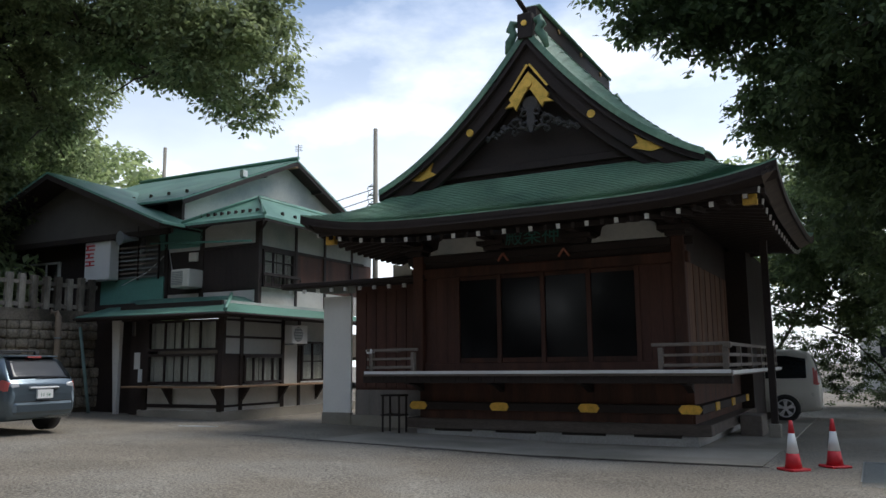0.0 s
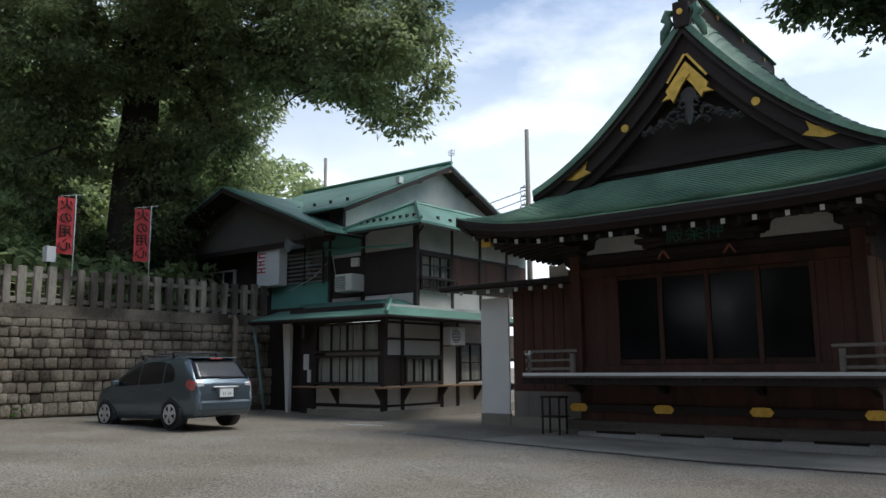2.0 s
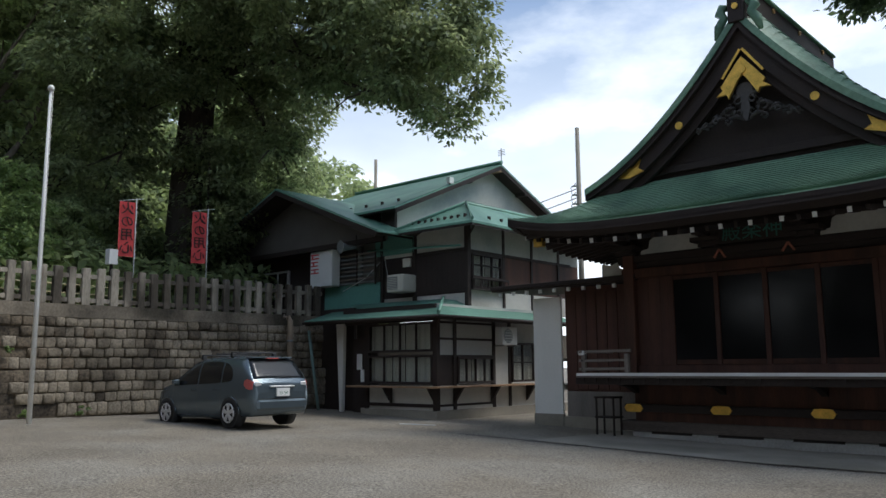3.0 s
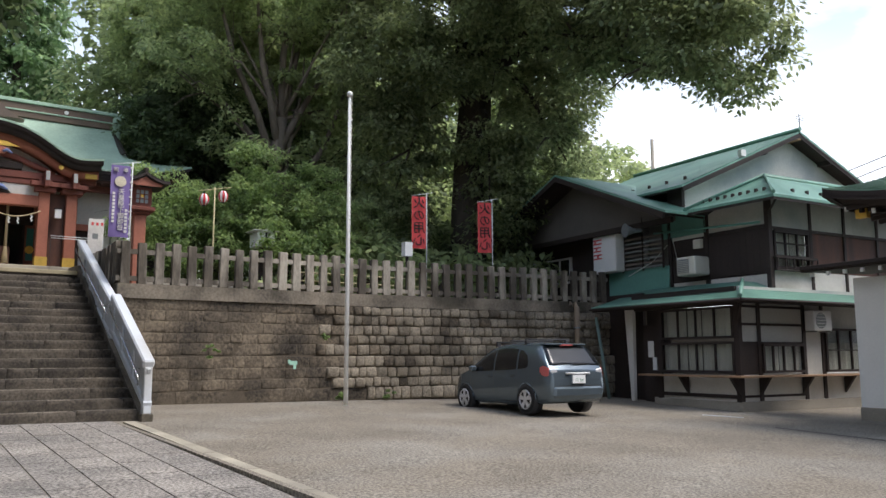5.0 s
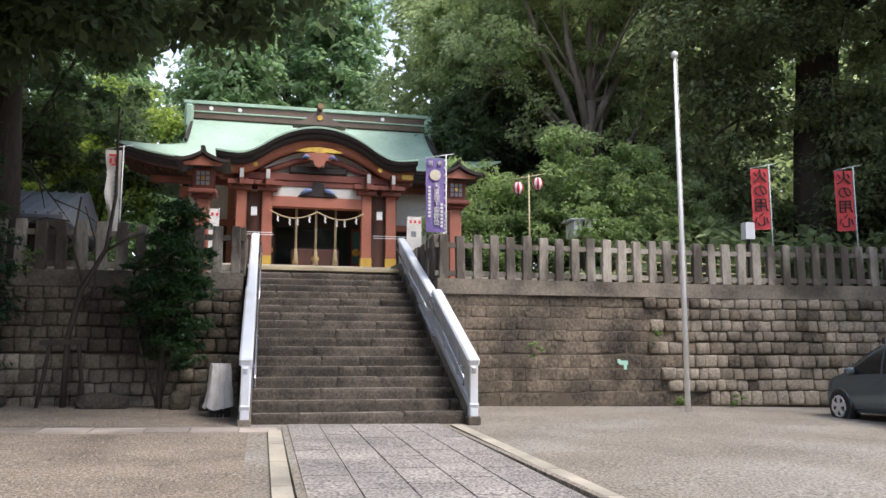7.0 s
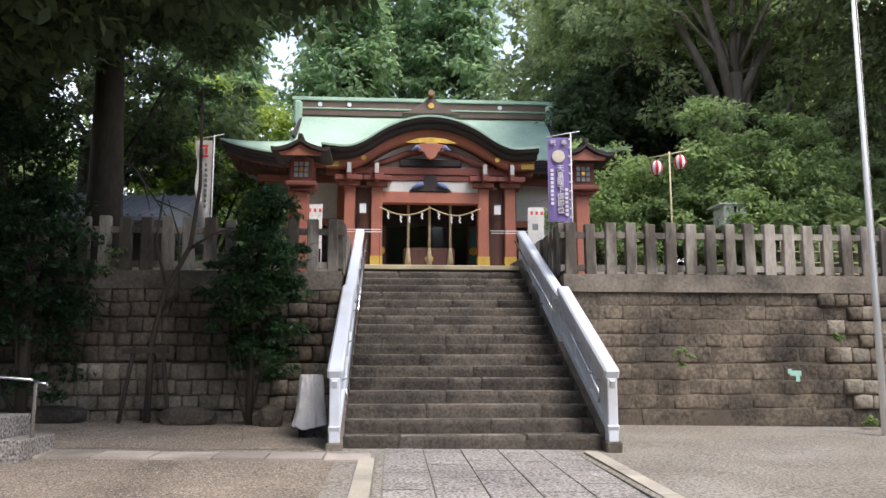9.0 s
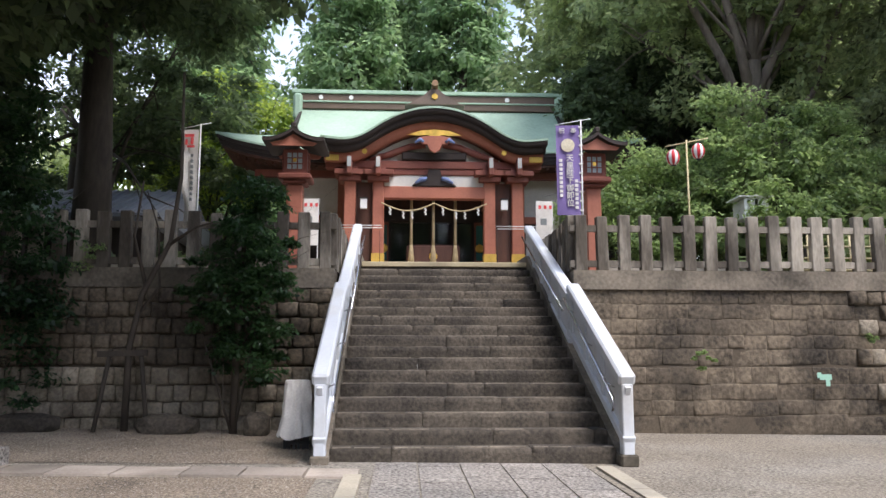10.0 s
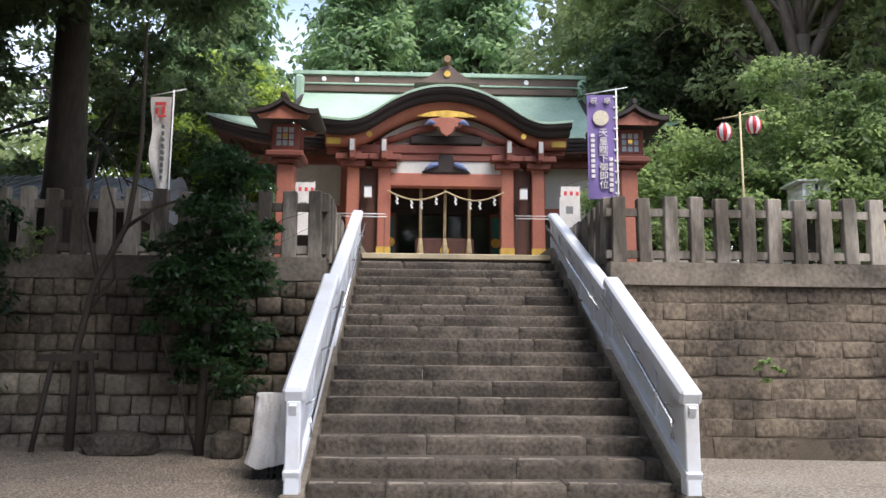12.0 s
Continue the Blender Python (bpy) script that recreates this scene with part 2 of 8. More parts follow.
TAILRED = mat("tail lamp red", (0.50, 0.11, 0.10), 0.2, var=0.05, bump=0, spec=0.7)
SILVERPOLE = mat("grey painted steel", (0.8, 0.8, 0.77), 0.5, 0.0, var=0.08, bump=0.05)
PIPEBROWN = mat("brown drain pipe", (0.27, 0.21, 0.155), 0.6, var=0.2)
GREYPIPE = mat("grey steel", (0.25, 0.27, 0.27), 0.5, 0.5, var=0.2)
SLATE = mat("grey-blue roof tile", (0.22, 0.24, 0.27), 0.5, var=0.2, scale=2)
FARWALL = mat("far pale wall", (0.55, 0.54, 0.50), 0.85, var=0.1)
MINT = mat("mint tape", (0.36, 0.62, 0.49), 0.6, var=0.1, bump=0.05)
BLUEPAINT = mat("blue carving paint", (0.16, 0.22, 0.42), 0.6, var=0.3, scale=8)
GREENLATTICE = mat("green lattice paint", (0.03, 0.14, 0.12), 0.55, var=0.2)
PAPER = mat("paper", (0.7, 0.7, 0.67), 0.8, var=0.05, bump=0)
LEAF_DARK = leaf_mat("dark leaves", (0.042, 0.066, 0.036), (0.115, 0.165, 0.075))
LEAF_MID = leaf_mat("green leaves", (0.15, 0.205, 0.105), (0.38, 0.46, 0.24))
LEAF_CAMPHOR = leaf_mat("camphor leaves", (0.078, 0.108, 0.056), (0.30, 0.355, 0.19))
LEAF_LIGHT = leaf_mat("fresh green leaves", (0.085, 0.14, 0.062), (0.30, 0.41, 0.17))
LEAF_CEDAR = leaf_mat("conifer sprays", (0.09, 0.165, 0.085), (0.235, 0.35, 0.18))
LEAF_BUSH = leaf_mat("glossy shrub leaves", (0.012, 0.035, 0.016), (0.045, 0.10, 0.035), 0.35)
LEAF_YELLOW = leaf_mat("yellow-green leaves", (0.10, 0.17, 0.03), (0.28, 0.36, 0.07))

# ---- mesh helpers ----


def box(bm, x0, x1, y0, y1, z0, z1, taper=0.0):
    """A box; taper pulls the top in by that share."""
    cx, cy = (x0 + x1) / 2, (y0 + y1) / 2
    k = 1 - taper
    v = [bm.verts.new(p) for p in ((x0, y0, z0), (x1, y0, z0), (x1, y1, z0), (x0, y1, z0),
         *((cx + (x - cx) * k, cy + (y - cy) * k, z1) for x, y in ((x0, y0), (x1, y0), (x1, y1), (x0, y1))))]
    for f in ((0, 3, 2, 1), (4, 5, 6, 7), (0, 1, 5, 4), (1, 2, 6, 5), (2, 3, 7, 6), (3, 0, 4, 7)):
        bm.faces.new([v[i] for i in f])
    return bm


def beam(bm, p, q, w, h):
    """A bar from p to q, w wide level and h high, its sides upright."""
    p, q = Vector(p), Vector(q)
    d = q - p
    side = Vector((-d.y, d.x, 0))
    side = side.normalized() * (w / 2) if side.length > 1e-6 else Vector((w / 2, 0, 0))
    up = d.cross(side).normalized() * (-h / 2) if side.length else Vector((0, 0, h / 2))
    if up.z < 0:
        up = -up
    v = [bm.verts.new(c + a * side + b * up) for c in (p, q) for a, b in ((-1, -1), (1, -1), (1, 1), (-1, 1))]
    for f in ((0, 1, 2, 3), (7, 6, 5, 4), (0, 4, 5, 1), (1, 5, 6, 2), (2, 6, 7, 3), (3, 7, 4, 0)):
        bm.faces.new([v[i] for i in f])
    return bm


def tube(bm, pts, radii, n=8, cap=True):
    """A round bar through pts with the given radii."""
    pts = [Vector(p) for p in pts]
    rings = []
    for i, p in enumerate(pts):
        d = (pts[min(i + 1, len(pts) - 1)] - pts[max(i - 1, 0)]).normalized()
        a = d.orthogonal().normalized() if abs(d.z) < 0.9 else Vector((1, 0, 0)) - d * d.x
        a.normalize()
        b = d.cross(a)
        r = radii[i] if isinstance(radii, (list, tuple)) else radii
        rings.append([bm.verts.new(p + r * (math.cos(2 * math.pi * k / n) * a + math.sin(2 * math.pi * k / n) * b)) for k in range(n)])
    for s, t in zip(rings, rings[1:]):
        for k in range(n):
            f = bm.faces.new((s[k], s[(k + 1) % n], t[(k + 1) % n], t[k]))
            f.smooth = True
    if cap:
        bm.faces.new(rings[0][::-1])
        bm.faces.new(rings[-1])
    return bm


def prism(bm, outline, axis, a, b):
    """A flat outline (pairs) pushed along an axis from a to b. axis x: pairs are (y, z); y: (x, z); z: (x, y)."""
    def put(p, s):
        return {"x": (s, p[0], p[1]), "y": (p[0], s, p[1]), "z": (p[0], p[1], s)}[axis]
    v0, v1 = [bm.verts.new(put(p, a)) for p in outline], [bm.verts.new(put(p, b)) for p in outline]
    bm.faces.new(v0)
    bm.faces.new(v1[::-1])
    k = len(outline)
    for i in range(k):
        bm.faces.new((v0[i], v1[i], v1[(i + 1) % k], v0[(i + 1) % k]))
    return bm


def sheet(bm, fn, nu, nv, thick=0.0, smooth=True):
    """A surface fn(u, v), u and v from 0 to 1, with an underside thick below it."""
    g = [[bm.verts.new(fn(i / nu, j / nv)) for j in range(nv + 1)] for i in range(nu + 1)]
    for i in range(nu):
        for j in range(nv):
            f = bm.faces.new((g[i][j], g[i + 1][j], g[i + 1][j + 1], g[i][j + 1]))
            f.smooth = smooth
    if thick:
        h = [[bm.verts.new(v.co - Vector((0, 0, thick))) for v in row] for row in g]
        for i in range(nu):
            for j in range(nv):
                bm.faces.new((h[i][j + 1], h[i + 1][j + 1], h[i + 1][j], h[i][j]))
        for i in range(nu):
            bm.faces.new((g[i][0], h[i][0], h[i + 1][0], g[i + 1][0]))
            bm.faces.new((g[i + 1][nv], h[i + 1][nv], h[i][nv], g[i][nv]))
        for j in range(nv):
            bm.faces.new((g[0][j + 1], h[0][j + 1], h[0][j], g[0][j]))
            bm.faces.new((g[nu][j], h[nu][j], h[nu][j + 1], g[nu][j + 1]))
    return bm


def part(name, bm, material, parent=None, label="", fix=True, bevel=0.0):
    """Links a bmesh as one mesh object under parent."""
    if bevel:
        bmesh.ops.bevel(bm, geom=bm.edges[:], offset=bevel, segments=1, affect="EDGES")
    if fix:
        bmesh.ops.recalc_face_normals(bm, faces=bm.faces[:])
    me = bpy.data.meshes.new(name)
    bm.to_mesh(me)
    bm.free()
    me.materials.append(material)
    ob = new(name, me)
    ob.parent = parent
    if material.name == "window glass":
        ob.visible_shadow = False
    return tagged(ob, label)


def root(name, m, label, category, group="", kind=""):
    e = new(name)
    e.empty_display_size = 0.2
    e.matrix_world = m
    return tagged(e, label, category, group, kind)


def BM():
    return bmesh.new()


def boxpart(name, dims, material, parent, label="", bevel=0.0, taper=0.0):
    return part(name, box(BM(), *dims, taper), material, parent, label, bevel=bevel)


def words(name, text, size, material, parent, m, depth=0.004):
    """Raised lettering in the built-in font, as a mesh."""
    cu = bpy.data.curves.new(name, "FONT")
    cu.body, cu.size, cu.align_x, cu.align_y, cu.extrude = text, size, "CENTER", "CENTER", depth
    cu.resolution_u = 2
    tmp = bpy.data.objects.new("lettering", cu)
    scene.collection.objects.link(tmp)
    me = bpy.data.meshes.new_from_object(tmp.evaluated_get(bpy.context.evaluated_depsgraph_get()))
    bpy.data.objects.remove(tmp)
    me.materials.clear()
    me.materials.append(material)
    ob = new(name, me)
    ob.parent = parent
    ob.matrix_basis = m
    return ob


def gz(x, y):
    """The yard falls gently away from the stairs."""
    return -0.026 * min(max(x, -8), 12) - 0.012 * min(max(y, -14), 16)


# ---- ground ----
bm = BM()
gx = [-400, -120, -60, -30, -8, -4, 0, 4, 8, 12, 16, 24, 40, 80, 200, 500]
gy = [-400, -150, -60, -30, -14, -8, -4, 0, 4, 8, 11, 13, 16, 19, 22, 40, 80, 200, 500]
gv = [[bm.verts.new((x, y, gz(x, y) - (0.35 if x < -5 else 0))) for y in gy] for x in gx]
for i in range(len(gx) - 1):
    for j in range(len(gy) - 1):
        bm.faces.new((gv[i][j], gv[i + 1][j], gv[i + 1][j + 1], gv[i][j + 1]))
tagged(part("ground", bm, ASPHALT), "worn grey asphalt yard with fine grit", "ground", kind="structure")


def slab_on_ground(bm, x0, x1, y0, y1, top=0.006, deep=0.1):
    c = [(x0, y0), (x1, y0), (x1, y1), (x0, y1)]
    t = [bm.verts.new((x, y, gz(x, y) + top)) for x, y in c]
    b = [bm.verts.new((x, y, gz(x, y) - deep)) for x, y in c]
    bm.faces.new(t)
    bm.faces.new(b[::-1])
    for i in range(4):
        bm.faces.new((t[i], b[i], b[(i + 1) % 4], t[(i + 1) % 4]))
    return bm


bm = BM()
for x0, x1 in ((-3.4, 0.2), (1.15, 4), (4, 8), (8, 12), (12, 16), (16, 20)):
    for y0, y1 in ((-8, -4), (-14, -8)) + (((-4, -1.72),) if x0 > 0.3 else ((-4, -2.05),)):
        bm.faces.new([bm.verts.new((x, y, gz(x, y) + 0.008)) for x, y in ((x0, y0), (x1, y0), (x1, y1), (x0, y1))])
bmesh.ops.remove_doubles(bm, verts=bm.verts[:], dist=0.001)
tagged(part("gravel_bed", bm, GRAVEL), "brown gravel yard beside the paved path", "ground", kind="structure")
random.seed(11)
bm = BM()
for k in range(9000):
    x, y, r = random.uniform(-2.8, 8), random.uniform(-6.5, -1.75), random.uniform(0.004, 0.013)
    z = gz(x, y) + 0.008
    t = [bm.verts.new((x + r * math.cos(a + k), y + r * math.sin(a + k), z)) for a in (0, 2.1, 4.2)]
    top = bm.verts.new((x, y, z + r * 0.8))
    for i in range(3):
        bm.faces.new((t[i], t[(i + 1) % 3], top))
for k in range(1600):
    x, y, r = random.uniform(-2, 10), random.uniform(1.9, 12), random.uniform(0.005, 0.012)
    z = gz(x, y)
    t = [bm.verts.new((x + r * math.cos(a + k), y + r * math.sin(a + k), z)) for a in (0, 2.1, 4.2)]
    top = bm.verts.new((x, y, z + r * 0.8))
    for i in range(3):
        bm.faces.new((t[i], t[(i + 1) % 3], top))
tagged(part("pebbles", bm, PEBBLE), "scattered pale pebbles on the gravel", "pebbles", kind="stuff")

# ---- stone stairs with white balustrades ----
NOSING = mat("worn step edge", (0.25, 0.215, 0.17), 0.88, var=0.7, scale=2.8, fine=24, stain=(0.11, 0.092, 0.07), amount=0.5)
YELLOWSTONE = mat("pale yellowish stone", (0.46, 0.39, 0.25), 0.85, var=0.3, scale=1.5, fine=25, bump=0.3, stain=(0.34, 0.29, 0.19))
RISERS, RISE, TREAD = 18, 0.178, 0.391


def worn_stone(x0, x1, y0, y1, z0, z1, seed):
    """A step stone whose front edge is rounded and chipped along its length."""
    n = max(3, int((y1 - y0) / 0.09))
    bm = BM()
    rows = []
    for i in range(n + 1):
        y = y0 + (y1 - y0) * i / n
        w = noise.noise((y * 3.1, seed * 7.3, 0.2)) + 0.6 * noise.noise((y * 9.0, seed * 3.1, 4.0))
        end = 0.010 if i in (0, n) else 0.0
        chip = 0.016 + 0.013 * w
        sink = 0.006 * noise.noise((y * 1.7, seed, 9.0))
        rows.append([bm.verts.new(p) for p in ((x0, y, z1 - 0.004), (x1 - 0.10, y, z1 + sink - end), (x1 - chip - end, y, z1 - 0.003 + sink - end),
                     (x1 - chip * 0.25 - end, y, z1 - chip * 0.9), (x1 - end + 0.004 * w, y, z1 - 0.07), (x1 - end + 0.006 * w, y, z0))])
    for p, q in zip(rows, rows[1:]):
        for k in range(5):
            bm.faces.new((p[k], p[k + 1], q[k + 1], q[k])).smooth = k in (1, 2, 3)
    bm.faces.new(rows[0])
    bm.faces.new(rows[-1][::-1])
    return bm


stairs = root("stone_stairs", pose(0, 0, 0), "broad flight of weathered brown stone steps", "stairs", kind="structure")
random.seed(3)
for k in range(RISERS):
    x1, z1 = -TREAD * k, RISE * (k + 1)
    cuts = [-1.70] + sorted(random.uniform(-1.0, 1.0) + s for s in (-0.45, 0.6)) + [1.70]
    if cuts[2] - cuts[1] < 0.4:
        cuts[1], cuts[2] = cuts[1] - 0.25, cuts[2] + 0.25
    for j, (a, b) in enumerate(zip(cuts, cuts[1:])):
        bm = worn_stone(x1 - TREAD - 0.12, x1 + random.uniform(-0.008, 0.008), a + 0.003, b - 0.003, z1 - RISE - 0.05, z1 + random.uniform(-0.004, 0.004), 3 * k + j + 1)
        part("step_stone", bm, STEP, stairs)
    for a, b in zip(cuts, cuts[1:]):
        bm = BM()
        y = a + 0.03
        while y < b - 0.1:
            w = min(random.uniform(0.12, 0.5), b - 0.03 - y)
            if random.random() < 0.88:
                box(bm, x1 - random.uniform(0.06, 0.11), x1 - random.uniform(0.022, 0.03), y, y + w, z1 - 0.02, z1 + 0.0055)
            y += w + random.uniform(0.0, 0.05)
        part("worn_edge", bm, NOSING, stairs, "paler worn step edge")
bm = BM()
for s in (-1, 1):
    prism(bm, [(0.16, -0.15), (0.16, 0.06), (-6.75, 3.38), (-8.0, 3.42), (-8.0, -0.15)], "y", s * 1.70, s * 1.90)
boxpart("stair_head_stone", (-7.02, -6.60, -1.69, 1.69, 3.12, 3.222), YELLOWSTONE, stairs, "pale yellowish stone at the stair head", bevel=0.012)
tagged(part("stair_cheek", bm, COPING), "mossy concrete cheek walls of the stairs", "stair wall", kind="structure")
bm = box(BM(), -22, -6.9, -7.4, 7.4, 2.5, 3.2)
tagged(part("shrine_terrace", bm, CONCRETE), "pale stone terrace in front of the shrine", "terrace", kind="structure")


def balustrade(side):
    """White painted balustrade in two flights, with a steel handrail on the inside."""
    r = root("stair_balustrade", pose(0, 0, 0), "white painted concrete stair balustrade with steel handrail", "balustrade", "stair balustrades")
    y = side * 1.80
    for (xa, za), (xb, zb), posts in (((0.20, 1.02), (-2.72, 2.40), 4), ((-2.78, 2.26), (-6.97, 4.05), 6)):
        w = 0.155 if xa > 0 else 0.14
        part("cap_rail", beam(BM(), (xa, y, za - 0.06), (xb, y, zb - 0.06), w + 0.05, 0.15), WHITEPAINT, r, bevel=0.028)
        part("lower_rail", beam(BM(), (xa, y, za - 0.76), (xb, y, zb - 0.76), w, 0.10), WHITEPAINT, r, bevel=0.01)
        part("infill_panel", beam(BM(), (xa - 0.1, y, za - 0.42), (xb + 0.1, y, zb - 0.42), 0.06, 0.62), WHITEPAINT, r)
        part("under_cap", beam(BM(), (xa - 0.08, y, za - 0.165), (xb + 0.08, y, zb - 0.165), w - 0.03, 0.07), WHITEPAINT, r, bevel=0.008)
        for k in range(posts):
            f = k / (posts - 1)
            x, z = xa + (xb - xa) * f, za + (zb - za) * f
            last = k in (0, posts - 1)
            x += 0.09 * (1 if k == posts - 1 else -1 if k == 0 else 0)
            lo = 0.02 if (k == 0 and xa > 0) else z - 0.82
            h = 0.085 if last else 0.055
            bx = box(BM(), x - h, x + h, y - w / 2 + 0.01, y + w / 2 - 0.01, lo, z - 0.10)
            part("post", bx, WHITEPAINT, r, bevel=0.012)
        if xa > 0:
            boxpart("foot", (xa - 0.24, xa + 0.04, y - 0.105, y + 0.105, -0.04, 0.11), COPING, r, "mossy concrete foot", bevel=0.02)
        yi = y - side * 0.15
        pts = [(xa - 0.12, yi, za - 0.42), (xa - 0.10, yi, za - 0.26)] if xa > 0 else [(xa, yi, za - 0.28)]
        pts += [(xb + 0.05, yi, zb - 0.24)]
        hr = part("handrail", tube(BM(), pts, 0.02, 8), CHROME, r, "steel tube handrail")
        for f in (0.12, 0.5, 0.88):
            x, z = xa + (xb - xa) * f, za + (zb - za) * f - 0.26
            part("bracket", tube(BM(), [(x, yi, z), (x, yi + side * 0.085, z - 0.05)], 0.010, 6), CHROME, hr)
    return r


balustrade(-1)
balustrade(1)

# ---- paved path, kerbs and stone strip ----
path = root("paved_path", pose(0, 0, 0), "path of grey granite slabs leading to the stairs", "path", kind="structure")


def ground_piece(name, x0, x1, y0, y1, material, parent, top, joint=0.009):
    return part(name, slab_on_ground(BM(), x0 + joint, x1 - joint, y0 + joint, y1 - joint, top), material, parent, fix=True)


random.seed(5)
for r in range(5):
    y0 = -1.16 + r * 0.484
    x = 0.06 + (0.3 if r % 2 else 0)
    if r % 2:
        ground_piece("paving_slab", 0.06, x, y0, y0 + 0.484, SLAB, path, 0.012)
    while x < 17.5:
        w = random.uniform(0.75, 1.05)
        ground_piece("paving_slab", x, x + w, y0, y0 + 0.484, SLAB, path, 0.012 + random.uniform(-0.002, 0.002))
        x += w
kerbs = root("kerb_strips", pose(0, 0, 0), "pale concrete kerb strips along the path", "kerb", kind="structure")
for y0 in (-1.46, 1.36):
    x = 0.34 if y0 > 0 else 1.02
    while x < 17.5:
        ground_piece("kerb_stone", x, x + 1.45, y0, y0 + 0.2, KERB, kerbs, 0.03)
        x += 1.45
bm = slab_on_ground(BM(), 0.3, 17.5, -1.25, -1.17, 0.004)
slab_on_ground(bm, 0.3, 17.5, 1.27, 1.35, 0.004)
tagged(part("path_joint", bm, ASPHALT), "dark worn joint beside the kerb", "joint", kind="structure")
strip = root("stone_strip", pose(0, 0, 0), "row of flat pale stones crossing the gravel", "stone strip", kind="structure")
y = -1.30
while y > -12:
    w = random.uniform(0.55, 0.8)
    x0 = 0.62 + 0.035 * (y + 1.3) * -1 * -1
    ground_piece("flat_stone", x0, x0 + 0.56, y - w, y, STRIP, strip, 0.03 + random.uniform(-0.006, 0.006), 0.014)
    y -= w

# ---- retaining walls ----
TOPZ = 2.70


def wall_x(y):
    """The foot line of the wall's face, which bends near the house."""
    return -3.26 + max(0.0, y - 8.5) * 0.125


def retaining_wall(name, ya, yb, seed):
    r = root(name, pose(0, 0, 0), "retaining wall of rough brown stone blocks with a concrete coping", "wall", kind="structure")
    n = max(2, int(abs(yb - ya)))
    for z0, z1, out, m, nm in ((-0.4, 1.10, -0.10, MORTAR, "mortar_low"), (1.10, 2.38, -0.24, MORTAR, "mortar_high"), (2.38, TOPZ, -0.17, COPING, "coping")):
        bm = BM()
        for i in range(n):
            a, b = ya + (yb - ya) * i / n, ya + (yb - ya) * (i + 1) / n
            xa, xb = wall_x(a) + out, wall_x(b) + out
            v = [bm.verts.new(p) for p in ((xa, a, z0), (xb, b, z0), (xb, b, z1), (xa, a, z1), (xa - 1.0, a, z0), (xb - 1.0, b, z0), (xb - 1.0, b, z1), (xa - 1.0, a, z1))]
            for f in ((0, 1, 2, 3), (3, 2, 6, 7), (5, 4, 7, 6), (0, 4, 5, 1)):
                bm.faces.new([v[q] for q in f])
            if i in (0, n - 1):
                q = (0, 3, 7, 4) if i == 0 else (1, 5, 6, 2)
                bm.faces.new([v[j] for j in q])
        part(nm, bm, m, r)
    return r


wall_right = retaining_wall("wall_east", 1.98, 16.2, 1)
wall_left = retaining_wall("wall_west", -1.98, -16.0, 2)
# terrace behind the walls
bm = BM()
for y0, y1 in ((-60, -1.98), (1.98, 60)):
    box(bm, -90, -4.2, y0, y1, 1.5, 2.66)
box(bm, -90, -8.05, -1.98, 1.98, 1.5, 2.66)
tagged(part("terrace_earth", bm, EARTH), "shaded earth terrace under the trees", "ground", kind="structure")


def fence(name, pts, label):
    """Stone fence: broad posts with two rails through them."""
    r = root(name, pose(0, 0, 0), label, "fence")
    unit = None
    random.seed(len(pts))
    for (xa, ya), (xb, yb) in zip(pts, pts[1:]):
        d = math.hypot(xb - xa, yb - ya)
        n = max(1, round(d / 0.362))
        ang = math.degrees(math.atan2(yb - ya, xb - xa))
        for k in range(n):
            f = (k + 0.5) / n
            if unit is None:
                bm = box(BM(), -0.10, 0.10, -0.07, 0.07, 0, 0.94, 0.05)
                unit = part("fence_post", bm, FENCE, r, bevel=0.012)
                ob = unit
            else:
                ob = new("fence_post", unit.data)
                ob.parent = r
            ob.matrix_basis = pose(xa + (xb - xa) * f, ya + (yb - ya) * f, TOPZ, random.uniform(-1, 1), random.uniform(-1, 1), ang + random.uniform(-2, 2)) @ Matrix.Diagonal((random.uniform(0.92, 1.08), 1, random.uniform(0.97, 1.03), 1))
        for z in (0.12, 0.72):
            part("fence_rail", beam(BM(), (xa, ya, TOPZ + z), (xb, yb, TOPZ + z), 0.07, 0.11), FENCE, r)
    return r


fence("stone_fence", [(-6.7, 2.02), (-3.62, 2.02)], "weathered stone post fence beside the stair head")
fence("stone_fence", [(-6.7, -2.02), (-3.62, -2.02)], "weathered stone post fence beside the stair head")
fence("stone_fence", [(-3.56, 1.95), (-3.56, 8.6), (-2.62, 16.1)], "long weathered stone post fence on the retaining wall")
fence("stone_fence", [(-3.56, -1.95), (-3.56, -16)], "weathered stone post fence shaded by trees")

# ---- the shrine hall ----
shrine = root("shrine_hall", pose(0, 0, 0), "vermilion wooden shrine hall with a pale green copper roof", "shrine")
FL = 3.72
boxpart("plinth_step", (-20.5, -11.2, -4.8, 4.8, 3.2, 3.47), KERB, shrine, "yellowish stone step", bevel=0.02)
boxpart("plinth", (-20.5, -11.6, -4.6, 4.6, 3.47, FL + 0.1), KERB, shrine, "yellowish stone plinth", bevel=0.02)
for y in (-2.32, -1.54, 1.54, 2.32):
    c = part("column", box(BM(), -12.36, -12.04, y - 0.16, y + 0.16, FL + 0.1, 6.15), VERMILION, shrine, bevel=0.02)
    part("column_shoe", box(BM(), -12.375, -12.025, y - 0.175, y + 0.175, FL + 0.1, FL + 0.42), YELLOW, c, "gold painted foot")
for y in (-4.2, 4.2):
    part("column", box(BM(), -14.3, -14.0, y - 0.15, y + 0.15, FL + 0.1, 6.6), VERMILION, shrine, bevel=0.02)
